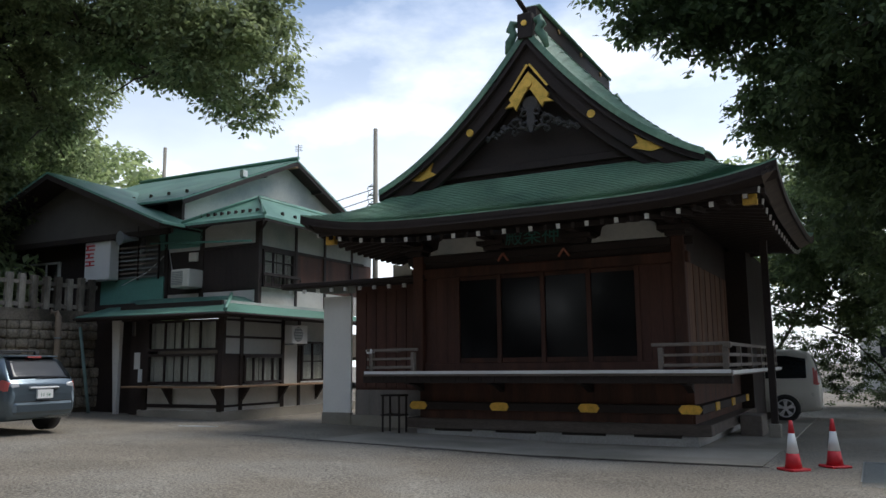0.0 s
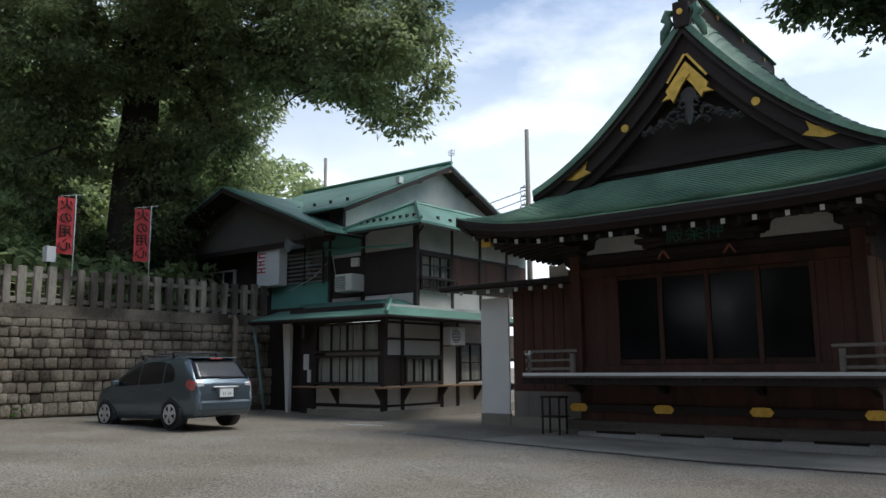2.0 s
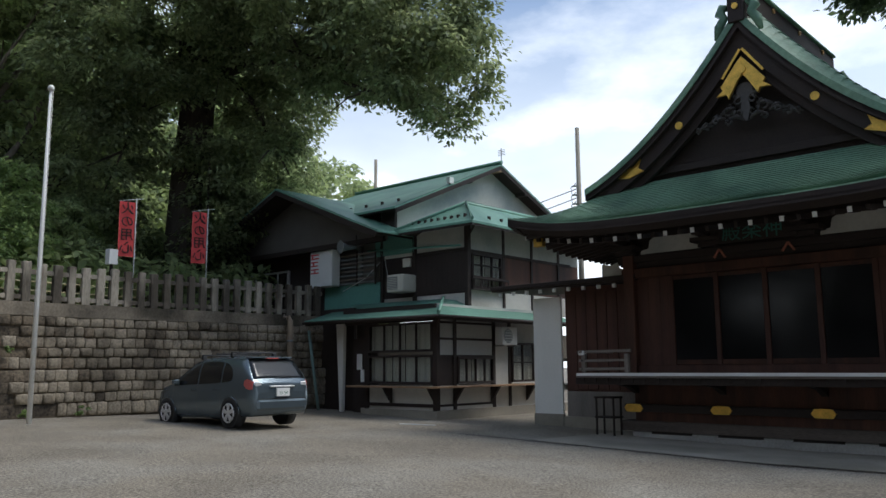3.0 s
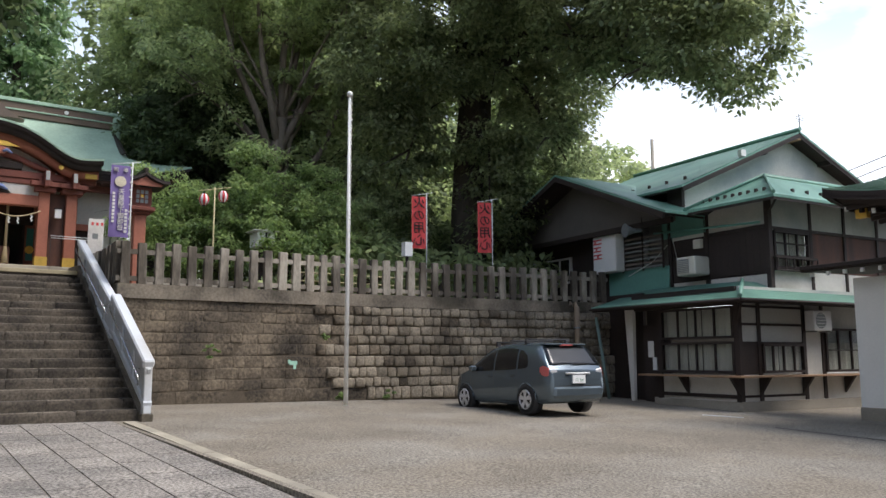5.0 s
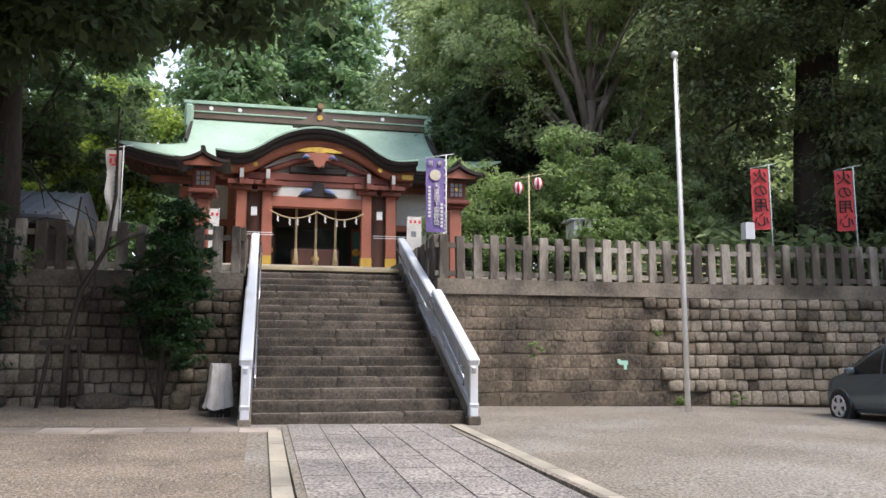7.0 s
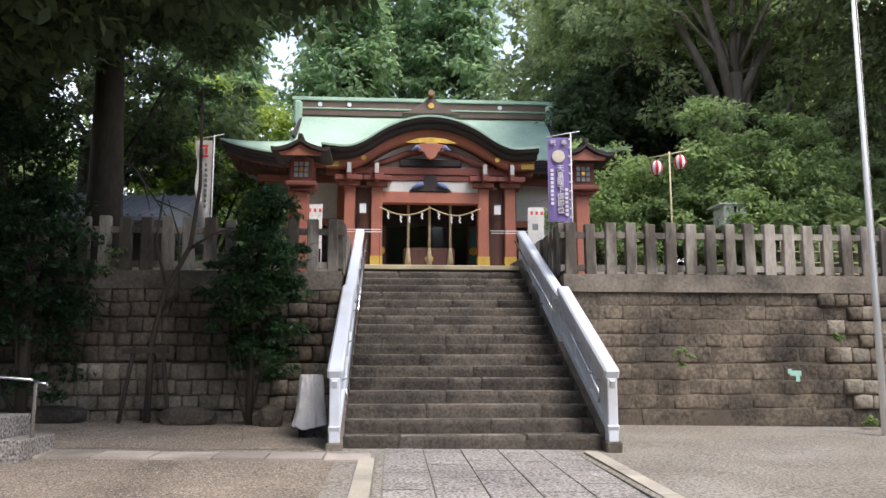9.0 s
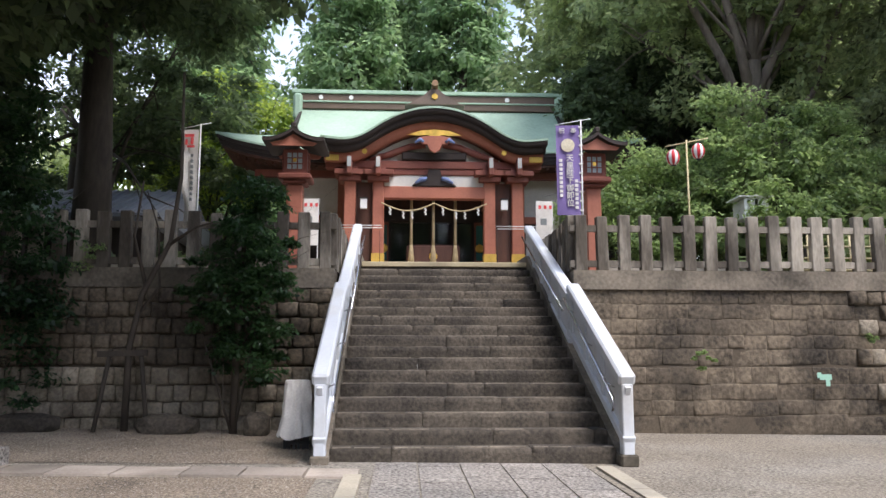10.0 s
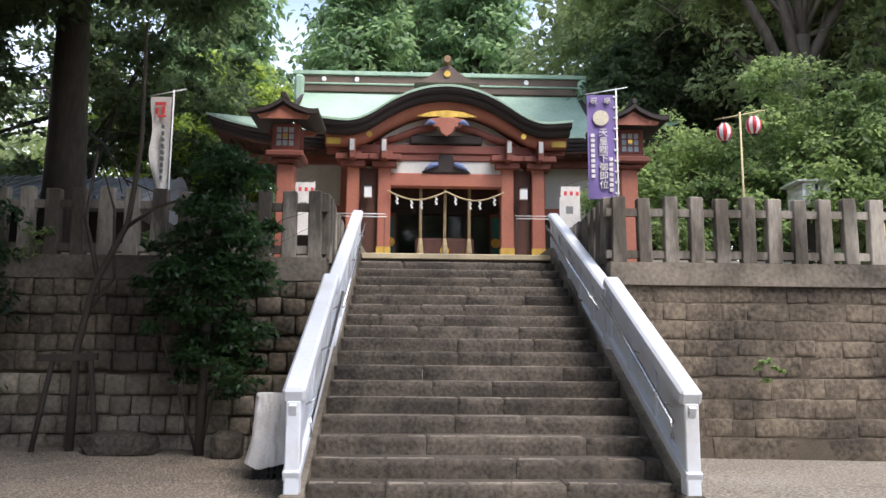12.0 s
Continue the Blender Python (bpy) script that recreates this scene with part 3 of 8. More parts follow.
# beams and brackets
boxpart("tie_beam", (-12.34, -12.06, -1.40, 1.40, 5.68, 6.02), VERMILION, shrine, bevel=0.02)
boxpart("upper_beam", (-12.36, -12.04, -3.0, 3.0, 6.52, 6.74), REDDARK, shrine, bevel=0.015)
for y in (-2.32, -1.54, 1.54, 2.32):
    bm = box(BM(), -12.5, -11.9, y - 0.30, y + 0.30, 6.14, 6.28)
    box(bm, -12.6, -11.8, y - 0.42, y + 0.42, 6.30, 6.44)
    box(bm, -12.45, -11.95, y - 0.2, y + 0.2, 6.42, 6.54)
    part("bracket", bm, REDDARK, shrine, bevel=0.01)
    boxpart("beam_nose", (-11.95, -11.55, y - 0.07, y + 0.07, 6.25, 6.75), REDDARK, shrine, bevel=0.02)
    boxpart("white_nose_end", (-11.548, -11.53, y - 0.055, y + 0.055, 6.44, 6.72), PLASTERGREY, shrine, "white painted beam end")
bm = prism(BM(), [(-0.62, 6.03), (0.62, 6.03), (0.42, 6.2), (0.22, 6.22), (0.16, 6.5), (-0.16, 6.5), (-0.22, 6.22), (-0.42, 6.2)], "x", -12.10, -12.02)
part("frog_strut", bm, BLACKWOOD, shrine, "dark carved strut", bevel=0.01)
for s in (-1, 1):
    part("carved_cloud", tube(BM(), [(-12.0, s * 0.2, 6.24), (-12.0, s * 0.36, 6.2), (-12.0, s * 0.52, 6.1)], [0.05, 0.07, 0.03], 8), BLUEPAINT, shrine, "blue painted carving")
boxpart("porch_plaster", (-12.18, -12.12, -1.38, 1.38, 6.03, 6.34), PLASTER, shrine)
boxpart("carved_frieze", (-12.22, -12.08, -1.38, 1.38, 6.34, 6.52), REDDARK, shrine, bevel=0.02)
for s in (-1, 1):
    boxpart("bay_panel", (-12.26, -12.2, *sorted((s * 1.71, s * 2.15)), FL + 0.1, 6.15), BROWNWOOD, shrine, "dark boards between the posts")
# hall front
boxpart("wall_back", (-20.0, -19.8, -4.4, 4.4, FL, 7.2), BLACKWOOD, shrine)
for s in (-1, 1):
    boxpart("wall_side", (-20, -14.1, s * 4.25, s * 4.35, FL, 7.2), PLASTER, shrine)
    boxpart("plaster_panel", (-14.16, -14.08, *sorted((s * 1.55, s * 4.05)), 5.55, 6.9), PLASTER, shrine)
    boxpart("wainscot", (-14.16, -14.08, *sorted((s * 2.75, s * 4.05)), FL + 0.1, 4.0), REDDARK, shrine)
    boxpart("side_rail_beam", (-14.2, -14.02, *sorted((s * 1.55, s * 4.05)), 5.35, 5.55), VERMILION, shrine)
    for y in (1.62, 2.7):
        boxpart("hall_post", (-14.24, -14.0, s * y - 0.11, s * y + 0.11, FL + 0.1, 6.9), VERMILION, shrine)
    d = boxpart("folding_door", (-14.0, -13.93, *sorted((s * 1.28, s * 1.58)), FL + 0.12, 5.35), REDDARK, shrine, "open lattice door with gold crest")
    boxpart("lattice", (-13.928, -13.90, *sorted((s * 1.33, s * 1.53)), 4.2, 5.25), GREENLATTICE, d)
    bm = tube(BM(), [(-13.91, s * 1.43, 4.55), (-13.88, s * 1.43, 4.55)], 0.13, 16)
    part("crest", bm, GOLD, d)
    bm = BM()
    for k in range(7):
        box(bm, -14.05, -14.0, s * (1.75 + 0.13 * k) - 0.02, s * (1.75 + 0.13 * k) + 0.02, 4.0, 5.35)
    part("side_lattice", bm, GREENLATTICE, shrine)
    # board painted dark for the unlit room behind the lattice
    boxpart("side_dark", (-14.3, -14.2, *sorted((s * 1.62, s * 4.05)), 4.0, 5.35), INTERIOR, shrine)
boxpart("lintel", (-14.25, -14.0, -1.55, 1.55, 5.35, 5.7), BLACKWOOD, shrine)
boxpart("lintel_board", (-14.2, -14.1, -1.55, 1.55, 5.7, 6.9), BROWNWOOD, shrine)
for y in (-0.62, 0.62):
    boxpart("glass_door", (-14.10, -14.06, y - 0.62, y + 0.62, FL + 0.15, 5.35), GLASS, shrine, "dark glass sliding door")
for y in (-1.25, -0.62, 0.0, 0.62, 1.25):
    boxpart("door_stile", (-14.055, -14.01, y - 0.035, y + 0.035, FL + 0.12, 5.35), BLACKWOOD, shrine)
boxpart("door_rail", (-14.055, -14.015, -1.25, 1.25, FL + 0.12, FL + 0.4), BLACKWOOD, shrine)
# floor and screen coloured near black for the hall's unlit depth
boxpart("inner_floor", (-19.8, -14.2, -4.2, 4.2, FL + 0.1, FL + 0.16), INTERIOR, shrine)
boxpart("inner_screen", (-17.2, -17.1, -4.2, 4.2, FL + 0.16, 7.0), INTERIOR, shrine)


def kara(y):
    """Height of the curved porch gable over y."""
    a = abs(y)
    return 7.24 + max(0.0, 0.95 * (1 - (a / 2.1) ** 2)) * (1 if a < 1.7 else 1) + (0.10 * max(0.0, a - 2.3) ** 1.5) - 0.02


def kara_s(y):
    """The same, with its foot eased."""
    return sum(kara(y + d) for d in (-0.36, -0.18, 0, 0.18, 0.36)) / 5


HW = 3.12
part("porch_roof", sheet(BM(), lambda u, v: (-11.5 - 4.6 * v, (2 * u - 1) * HW, kara_s((2 * u - 1) * HW) + 0.35 * v ** 2), 44, 10, 0.06), COPPERPALE, shrine, "curved porch roof of pale green copper")
for k, (inset, lo, hi, mm, nm) in enumerate(((0.03, 0.20, 0.061, BLACKWOOD, "roof_edge_upper"), (0.10, 0.36, 0.201, BLACKWOOD, "roof_edge_lower"), (0.30, 0.60, 0.361, VERMILION, "bargeboard"))):
    w = HW - 0.02 - 0.04 * k
    bm = BM()
    top = [bm.verts.new((-11.5 - inset, (2 * i / 44 - 1) * w, kara_s((2 * i / 44 - 1) * w) - hi)) for i in range(45)]
    bot = [bm.verts.new((-11.5 - inset, (2 * i / 44 - 1) * w, kara_s((2 * i / 44 - 1) * w) - lo)) for i in range(45)]
    topb = [bm.verts.new(v.co + Vector((-0.5, 0, 0))) for v in top]
    botb = [bm.verts.new(v.co + Vector((-0.5, 0, 0))) for v in bot]
    for i in range(44):
        for a, b in ((top, bot), (bot, botb), (botb, topb)):
            bm.faces.new((a[i], a[i + 1], b[i + 1], b[i])).smooth = True
    for i in (0, 44):
        bm.faces.new((top[i], bot[i], botb[i], topb[i]))
    part(nm, bm, mm, shrine, "dark layered roof edge" if k < 2 else "orange-red curved bargeboard")
# gable infill and ornaments
bm = prism(BM(), [(-1.9, 6.74)] + [(y / 10, min(kara_s(y / 10) - 0.62, 7.9)) for y in range(-19, 20)] + [(1.9, 6.74)], "x", -12.30, -12.24)
part("gable_panel", bm, PLASTER, shrine)
for s in (-1, 1):
    bm = tube(BM(), [(-12.1, s * 0.25, 7.22), (-12.1, s * 0.7, 7.14), (-12.1, s * 1.25, 6.92), (-12.1, s * 1.8, 6.76)], [0.09, 0.1, 0.1, 0.07], 8)
    part("rainbow_beam", bm, REDDARK, shrine)
    part("gold_boss", tube(BM(), [(-11.80, s * 1.92, 6.92), (-11.75, s * 1.92, 6.92)], 0.07, 14), GOLD, shrine, "round gilt boss")
    boxpart("gold_plate", (-11.815, -11.76, *sorted((s * 2.62, s * 2.98)), 6.66, 6.82), YELLOW, shrine, "gilt corner plate", bevel=0.01)
bm = prism(BM(), [(-0.75, 7.40), (-0.4, 7.52), (0, 7.56), (0.4, 7.52), (0.75, 7.40), (0.45, 7.38), (0.2, 7.40), (0, 7.33), (-0.2, 7.40), (-0.45, 7.38)], "x", -11.79, -11.74)
part("gold_crest", bm, GOLD, shrine, "gilt carved ornament at the gable top")
bm = prism(BM(), [(-0.48, 7.30), (-0.2, 7.36), (0.2, 7.36), (0.48, 7.30), (0.34, 7.12), (0.2, 7.14), (0.14, 6.96), (0, 6.88), (-0.14, 6.96), (-0.2, 7.14), (-0.34, 7.12)], "x", -11.77, -11.68)
part("gable_pendant", bm, VERMILION, shrine, "carved orange gable pendant", bevel=0.01)
for s in (-1, 1):
    part("pendant_tip", tube(BM(), [(-11.7, s * 0.55, 7.16), (-11.7, s * 0.40, 7.26), (-11.7, s * 0.30, 7.18)], [0.03, 0.06, 0.05], 8), BLUEPAINT, shrine, "blue and white carved cloud")
boxpart("carved_beam", (-12.2, -12.0, -0.9, 0.9, 6.76, 6.98), BLACKWOOD, shrine, bevel=0.03)
# main roof
EZ, RZ = 7.22, 9.62


def main_roof(u, v, front=True):
    w = 6.15 + (4.35 - 6.15) * min(1, v / 0.38) ** 0.8
    y = (2 * u - 1) * w
    z = EZ + (RZ - EZ) * (0.45 * v + 0.55 * v ** 1.9) + 0.42 * abs(2 * u - 1) ** 5 * (1 - v) ** 2
    x = -12.75 - 3.55 * v + 0.25 * abs(2 * u - 1) ** 5 * (1 - v)
    if not front:
        x = -32.6 - x
    return (x, y, z)


part("roof_front", sheet(BM(), lambda u, v: main_roof(u, v), 40, 26, 0.05), COPPERPALE, shrine, "pale green copper roof slope")
part("roof_back", sheet(BM(), lambda u, v: main_roof(u, v, False), 40, 16, 0.05), COPPERPALE, shrine)
for s in (-1, 1):
    def side_roof(u, v, s=s):
        x, y, z = main_roof(1.0, min(1, v * 0.38))
        k = (2 * u - 1)
        return (-16.3 + (x + 16.3) * k * -1 * -1, s * y, z)
    part("roof_side", sheet(BM(), side_roof, 12, 6, 0.05), COPPERPALE, shrine)
    bm = prism(BM(), [(-18.6, 8.2), (-16.3, 9.55), (-14.0, 8.2)], "y", s * 4.2, s * 4.28)
    part("gable_end", bm, BLACKWOOD, shrine)
for k in range(3):
    t0 = 0.05 + 0.10 * k
    bm = sheet(BM(), lambda u, v: (lambda p: (p[0] - 0.04 - 0.06 * k - 0.2 * v, p[1] * (0.995 - 0.008 * k), p[2] - t0 - 0.1 * 0))(main_roof(u, 0.0)), 40, 1, 0.10)
    part("eave_edge", bm, BLACKWOOD, shrine, "dark layered eave")
bm = sheet(BM(), lambda u, v: (lambda p: (p[0] - 0.2 - 1.6 * v, p[1] * 0.97, p[2] - 0.36 - 0.1 * v))(main_roof(u, 0.0)), 30, 1, 0.06)
part("eave_soffit", bm, BROWNWOOD, shrine)
for k in range(46):
    y = -5.6 + 11.2 * k / 45
    if abs(y) > 3.0:
        part("rafter", beam(BM(), (-13.0, y, EZ - 0.44 + 0.42 * (abs(y) / 6.15) ** 5), (-14.4, y, EZ - 0.2), 0.06, 0.08), BROWNWOOD, shrine)
for s in (-1, 1):
    boxpart("eave_purlin", (-13.7, -13.5, *sorted((s * 1.6, s * 5.2)), 6.6, 6.8), REDDARK, shrine)
boxpart("ridge", (-16.5, -16.1, -4.3, 4.3, RZ - 0.1, RZ + 0.42), mat("brown ridge", (0.13, 0.09, 0.065), 0.6), shrine, "brown ridge with gilt studs", bevel=0.02)
bm = box(BM(), -16.56, -16.04, -4.55, 4.55, RZ + 0.42, RZ + 0.54)
box(bm, -16.54, -16.06, -4.32, 4.32, RZ + 0.12, RZ + 0.17)
part("ridge_cap", bm, COPPERPALE, shrine, bevel=0.01)
for y in (-3.6, -2.6, 2.6):
    part("ridge_stud", tube(BM(), [(-16.1, y, RZ + 0.28), (-16.05, y, RZ + 0.28)], 0.075, 12), LINTEL, shrine, "round pale ridge stud")
for s in (-1, 1):
    bm = box(BM(), -16.65, -15.95, *sorted((s * 4.2, s * 4.5)), RZ - 0.5, RZ + 0.40)
    part("ridge_end", bm, COPPERPALE, shrine, bevel=0.08)
bm = prism(BM(), [(-0.85, 8.26), (-0.55, 8.36), (-0.3, 8.52), (-0.12, 8.72), (0.12, 8.72), (0.3, 8.52), (0.55, 8.36), (0.85, 8.26)], "x", -12.2, -11.75)
orn = part("porch_ridge_ornament", bm, mat("brown ridge tile", (0.15, 0.11, 0.085), 0.6), shrine, "brown carved ridge ornament with gilt crest", bevel=0.02)
part("crest", tube(BM(), [(-11.76, 0, 8.5), (-11.72, 0, 8.5)], 0.085, 14), GOLD, orn)
part("ridge_log", tube(BM(), [(-11.6, 0, 8.85), (-13.6, 0, 8.78)], 0.09, 12), mat("brown log end", (0.28, 0.17, 0.09), 0.6), orn)
# wall lamps on the porch posts, ropes and box
for y in (-1.93, 1.93):
    wl_ = boxpart("porch_lamp", (-12.0, -11.85, y - 0.09, y + 0.09, 5.35, 5.62), WHITE, shrine, "small white porch lantern")
    boxpart("lamp_frame", (-12.02, -11.83, y - 0.11, y + 0.11, 5.62, 5.66), BLACKWOOD, wl_)
for s in (-1, 1):
    bar = root("barrier_rod", pose(-9.2, s * 1.9, 0), "thin white barrier rods between stair head and porch", "barrier", "barriers")
    for z, k in ((4.42, 0.0), (4.36, 0.03)):
        part("rod", tube(BM(), [(0, s * -0.52 + k, z), (0, s * 0.52 + k, z)], 0.010, 6), WHITE, bar)
    for y in (-0.5, 0.5):
        part("stake", tube(BM(), [(0, y, 3.2), (0, y, 4.44)], 0.007, 6), BLACKWOOD, bar)
rope = root("shimenawa_rope", pose(0, 0, 0), "straw rope with white paper streamers over the entrance", "rope")
pts = [(-11.95, -1.45 + 2.9 * k / 24, 5.55 - 0.22 * abs(math.sin(math.pi * k / 12)) - 0.02) for k in range(25)]
part("straw_rope", tube(BM(), pts, 0.022, 6), STRAW, rope)
for k in (2, 5, 7, 10, 14, 17, 19, 22):
    y, z = pts[k][1], pts[k][2]
    bm = BM()
    for j in range(4):
        box(bm, -11.953, -11.947, y - 0.035 + 0.02 * (j % 2), y + 0.015 + 0.02 * (j % 2), z - 0.06 - 0.055 * j, z - 0.01 - 0.055 * j)
    part("paper_streamer", bm, PAPER, rope)
for y in (-0.62, 0.0, 0.62):
    br = root("bell_rope", pose(-12.6, y, 0), "hanging straw bell rope with tassel", "rope", "bell ropes")
    part("cord", tube(BM(), [(0, 0, 6.0), (0, 0, 4.3)], 0.04, 8), STRAW, br)
    part("tassel", tube(BM(), [(0, 0, 4.5), (0, 0, 4.35), (0, 0, 3.95)], [0.03, 0.06, 0.10], 10), STRAW, br)
    part("bell", tube(BM(), [(0, 0, 6.05), (0, 0, 5.9)], [0.12, 0.16], 12), GOLD, br)
ob_ = root("offertory_box", pose(-13.0, 0, FL + 0.1), "brown wooden offertory box with slatted top", "offertory box")
boxpart("box_body", (-0.35, 0.35, -0.75, 0.75, 0.02, 0.62), REDBROWN, ob_, bevel=0.02)
for k in range(8):
    boxpart("slat", (-0.33 + 0.085 * k, -0.29 + 0.085 * k, -0.72, 0.72, 0.62, 0.66), REDBROWN, ob_)
part("crest", tube(BM(), [(0.35, 0, 0.32), (0.37, 0, 0.32)], 0.12, 14), GOLD, ob_)


def post_lantern(y):
    """Tall vermilion lantern post with a roofed lamp box."""
    r = root("lantern_post", pose(-6.3, y, 2.66), "vermilion lantern post with a roofed lattice lamp box", "lantern", "lantern posts")
    part("post", box(BM(), -0.15, 0.15, -0.15, 0.15, 0, 2.05), VERMILION, r, bevel=0.02)
    bm = box(BM(), -0.24, 0.24, -0.24, 0.24, 2.05, 2.13)
    box(bm, -0.33, 0.33, -0.33, 0.33, 2.13, 2.25)
    part("bracket_tray", bm, REDDARK, r, bevel=0.03)
    lamp = part("lamp_box", box(BM(), -0.24, 0.24, -0.24, 0.24, 2.25, 2.75), REDDARK, r, bevel=0.015)
    for a in range(4):
        bm = box(BM(), 0.241, 0.246, -0.16, 0.16, 2.33, 2.68)
        ob = part("lamp_pane", bm, mat("dim lamp pane", (0.32, 0.38, 0.38), 0.4) if a == 0 and y < 0 else bpy.data.materials["dim lamp pane"], lamp)
        ob.matrix_basis = pose(0, 0, 0, 0, 0, 90 * a)
        bm = BM()
        for k in range(4):
            box(bm, 0.246, 0.262, -0.16 + 0.107 * k - 0.012, -0.16 + 0.107 * k + 0.012, 2.33, 2.68)
            box(bm, 0.247, 0.26, -0.16, 0.16, 2.33 + 0.117 * k - 0.01, 2.33 + 0.117 * k + 0.01)
        ob = part("lamp_lattice", bm, REDDARK, lamp)
        ob.matrix_basis = pose(0, 0, 0, 0, 0, 90 * a)
    boxpart("crest", (0.263, 0.275, -0.035, 0.035, 2.48, 2.55), GOLD, lamp)

    def roof(u, v):
        k = 2 * u - 1
        return (0.62 - 1.24 * v, 0.60 * k, 3.10 - 0.30 * abs(k) ** 0.75 + 0.10 * abs(k) ** 4)
    part("lantern_roof", sheet(BM(), roof, 16, 4, 0.07), BLACKWOOD, r, "dark curved lantern roof")
    part("roof_skin", sheet(BM(), lambda u, v: tuple(c + d for c, d in zip(roof(u, v), (0, 0, 0.012))), 16, 4), COPPERDARK, r)
    for xx in (0.50, -0.54):
        bm = prism(BM(), [(-0.45, 2.80), (-0.2, 2.86), (0, 2.98), (0.2, 2.86), (0.45, 2.80), (0.4, 2.74), (-0.4, 2.74)], "x", xx, xx + 0.04)
        part("lantern_gable", bm, VERMILION, r)
    part("lantern_ridge", box(BM(), -0.6, 0.6, -0.05, 0.05, 3.09, 3.2), BLACKWOOD, r, bevel=0.02)
    return r


post_lantern(-3.02)
post_lantern(3.02)

# ---- the stage hall ----
STAGE = pose(8.35, 14.6, 0, 0, 0, -6)
stage = root("stage_hall", STAGE, "dark wooden stage hall with a green copper hip-and-gable roof", "hall")
GZ = -0.44
SILLWOOD = mat("weathered sill wood", (0.105, 0.085, 0.072), 0.8, var=0.5, scale=1.8, fine=26, bump=0.3, stretch=(0.3, 2.5, 2.5))
bm = BM()
for v0, v1 in ((-2.62, 1.1), (1.1, 9.5)):
    for u0, u1 in ((-0.75, 3.5), (3.5, 7.4)):
        foot = [STAGE @ Vector(p) for p in ((u0, v0, 0), (u1, v0, 0), (u1, v1, 0), (u0, v1, 0))]
        vt = [bm.verts.new((p.x, p.y, gz(p.x, p.y) + 0.016)) for p in foot]
        vb = [bm.verts.new((p.x, p.y, gz(p.x, p.y) - 0.4)) for p in foot]
        bm.faces.new(vt)
        for i in range(4):
            bm.faces.new((vt[i], vb[i], vb[(i + 1) % 4], vt[(i + 1) % 4]))
bmesh.ops.remove_doubles(bm, verts=bm.verts[:], dist=0.001)
apron = part("stage_apron", bm, CONCRETE, None)
bm = BM()
for u0, u1 in ((-2.6, 3.5), (3.5, 7.5)):
    foot = [STAGE @ Vector(p) for p in ((u0, -2.72, 0), (u1, -2.72, 0), (u1, -2.63, 0), (u0, -2.63, 0))]
    bm.faces.new([bm.verts.new((p.x, p.y, gz(p.x, p.y) + 0.005)) for p in foot])
tagged(part("apron_joint", bm, BLACKWOOD), "dark gutter line along the concrete apron", "joint", kind="structure")
tagged(apron, "pale concrete apron round the stage", "apron", kind="structure")
boxpart("plinth", (0, 6.0, -0.02, 6.2, GZ - 0.35, -0.27), mat("pale plinth stone", (0.36, 0.35, 0.33), 0.8), stage, "pale stone plinth", bevel=0.01)
# dark plates on the plinth face paint the shade inside the vents
for k in range(4):
    boxpart("vent_slot", (0.45 + 1.45 * k, 1.35 + 1.45 * k, -0.026, 0.02, -0.312, -0.264), INTERIOR, stage)
boxpart("sill_beam", (-0.25, 6.25, -0.07, 6.2, -0.26, -0.05), SILLWOOD, stage, bevel=0.01)
boxpart("base_wall", (0.05, 5.95, 0.06, 6.1, -0.05, 0.85), BROWNWOOD, stage)
boxpart("mid_beam", (-0.12, 6.12, -0.10, 6.2, 0.14, 0.30), BLACKWOOD, stage, bevel=0.01)
boxpart("lower_board", (0.1, 5.9, 0.02, 0.06, -0.05, 0.14), BROWNWOOD, stage)
for u in (0.1, 2.03, 3.95, 5.9):
    bm = prism(BM(), [(u - 0.22, 0.22), (u - 0.16, 0.30), (u - 0.06, 0.31), (u + 0.06, 0.31), (u + 0.16, 0.30), (u + 0.22, 0.22), (u + 0.16, 0.14), (u - 0.16, 0.14)], "y", -0.125, -0.10)
    part("gilt_plate", bm, GOLD, stage, "gilt brass beam plate")
for v in (1.4, 3.4, 5.6):
    boxpart("gilt_plate", (6.12, 6.145, v - 0.2, v + 0.2, 0.14, 0.31), GOLD, stage, "gilt brass beam plate", bevel=0.01)
# deck with white front edge
boxpart("deck", (-0.8, 6.80, -0.92, 6.9, 0.86, 0.93), GREYWOOD, stage, "silvered plank deck")
boxpart("deck_edge", (-0.76, 6.78, -0.96, -0.92, 0.905, 0.965), LINTEL, stage, "white painted deck edge")
boxpart("deck_edge", (6.80, 6.83, -0.92, 6.9, 0.885, 0.95), LINTEL, stage, "white painted deck edge")
boxpart("deck_joist", (-0.86, 6.78, -0.85, -0.70, 0.72, 0.86), BLACKWOOD, stage, bevel=0.01)
for k in range(26):
    boxpart("joist_end", (-0.70 + 0.29 * k, -0.62 + 0.29 * k, -0.87, 0.05, 0.76, 0.855), BLACKWOOD, stage)
for u in (0.1, 2.03, 3.95, 5.9):
    bm = prism(BM(), [(0.04, 0.52), (-0.30, 0.66), (-0.62, 0.70), (-0.62, 0.76), (0.04, 0.76)], "x", u - 0.06, u + 0.06)
    part("deck_bracket", bm, BLACKWOOD, stage)
for k in range(29):
    boxpart("deck_plank", (-0.78 + 0.256 * k, -0.53 + 0.256 * k, -0.90, 0.55, 0.931, 0.941), GREYWOOD, stage)
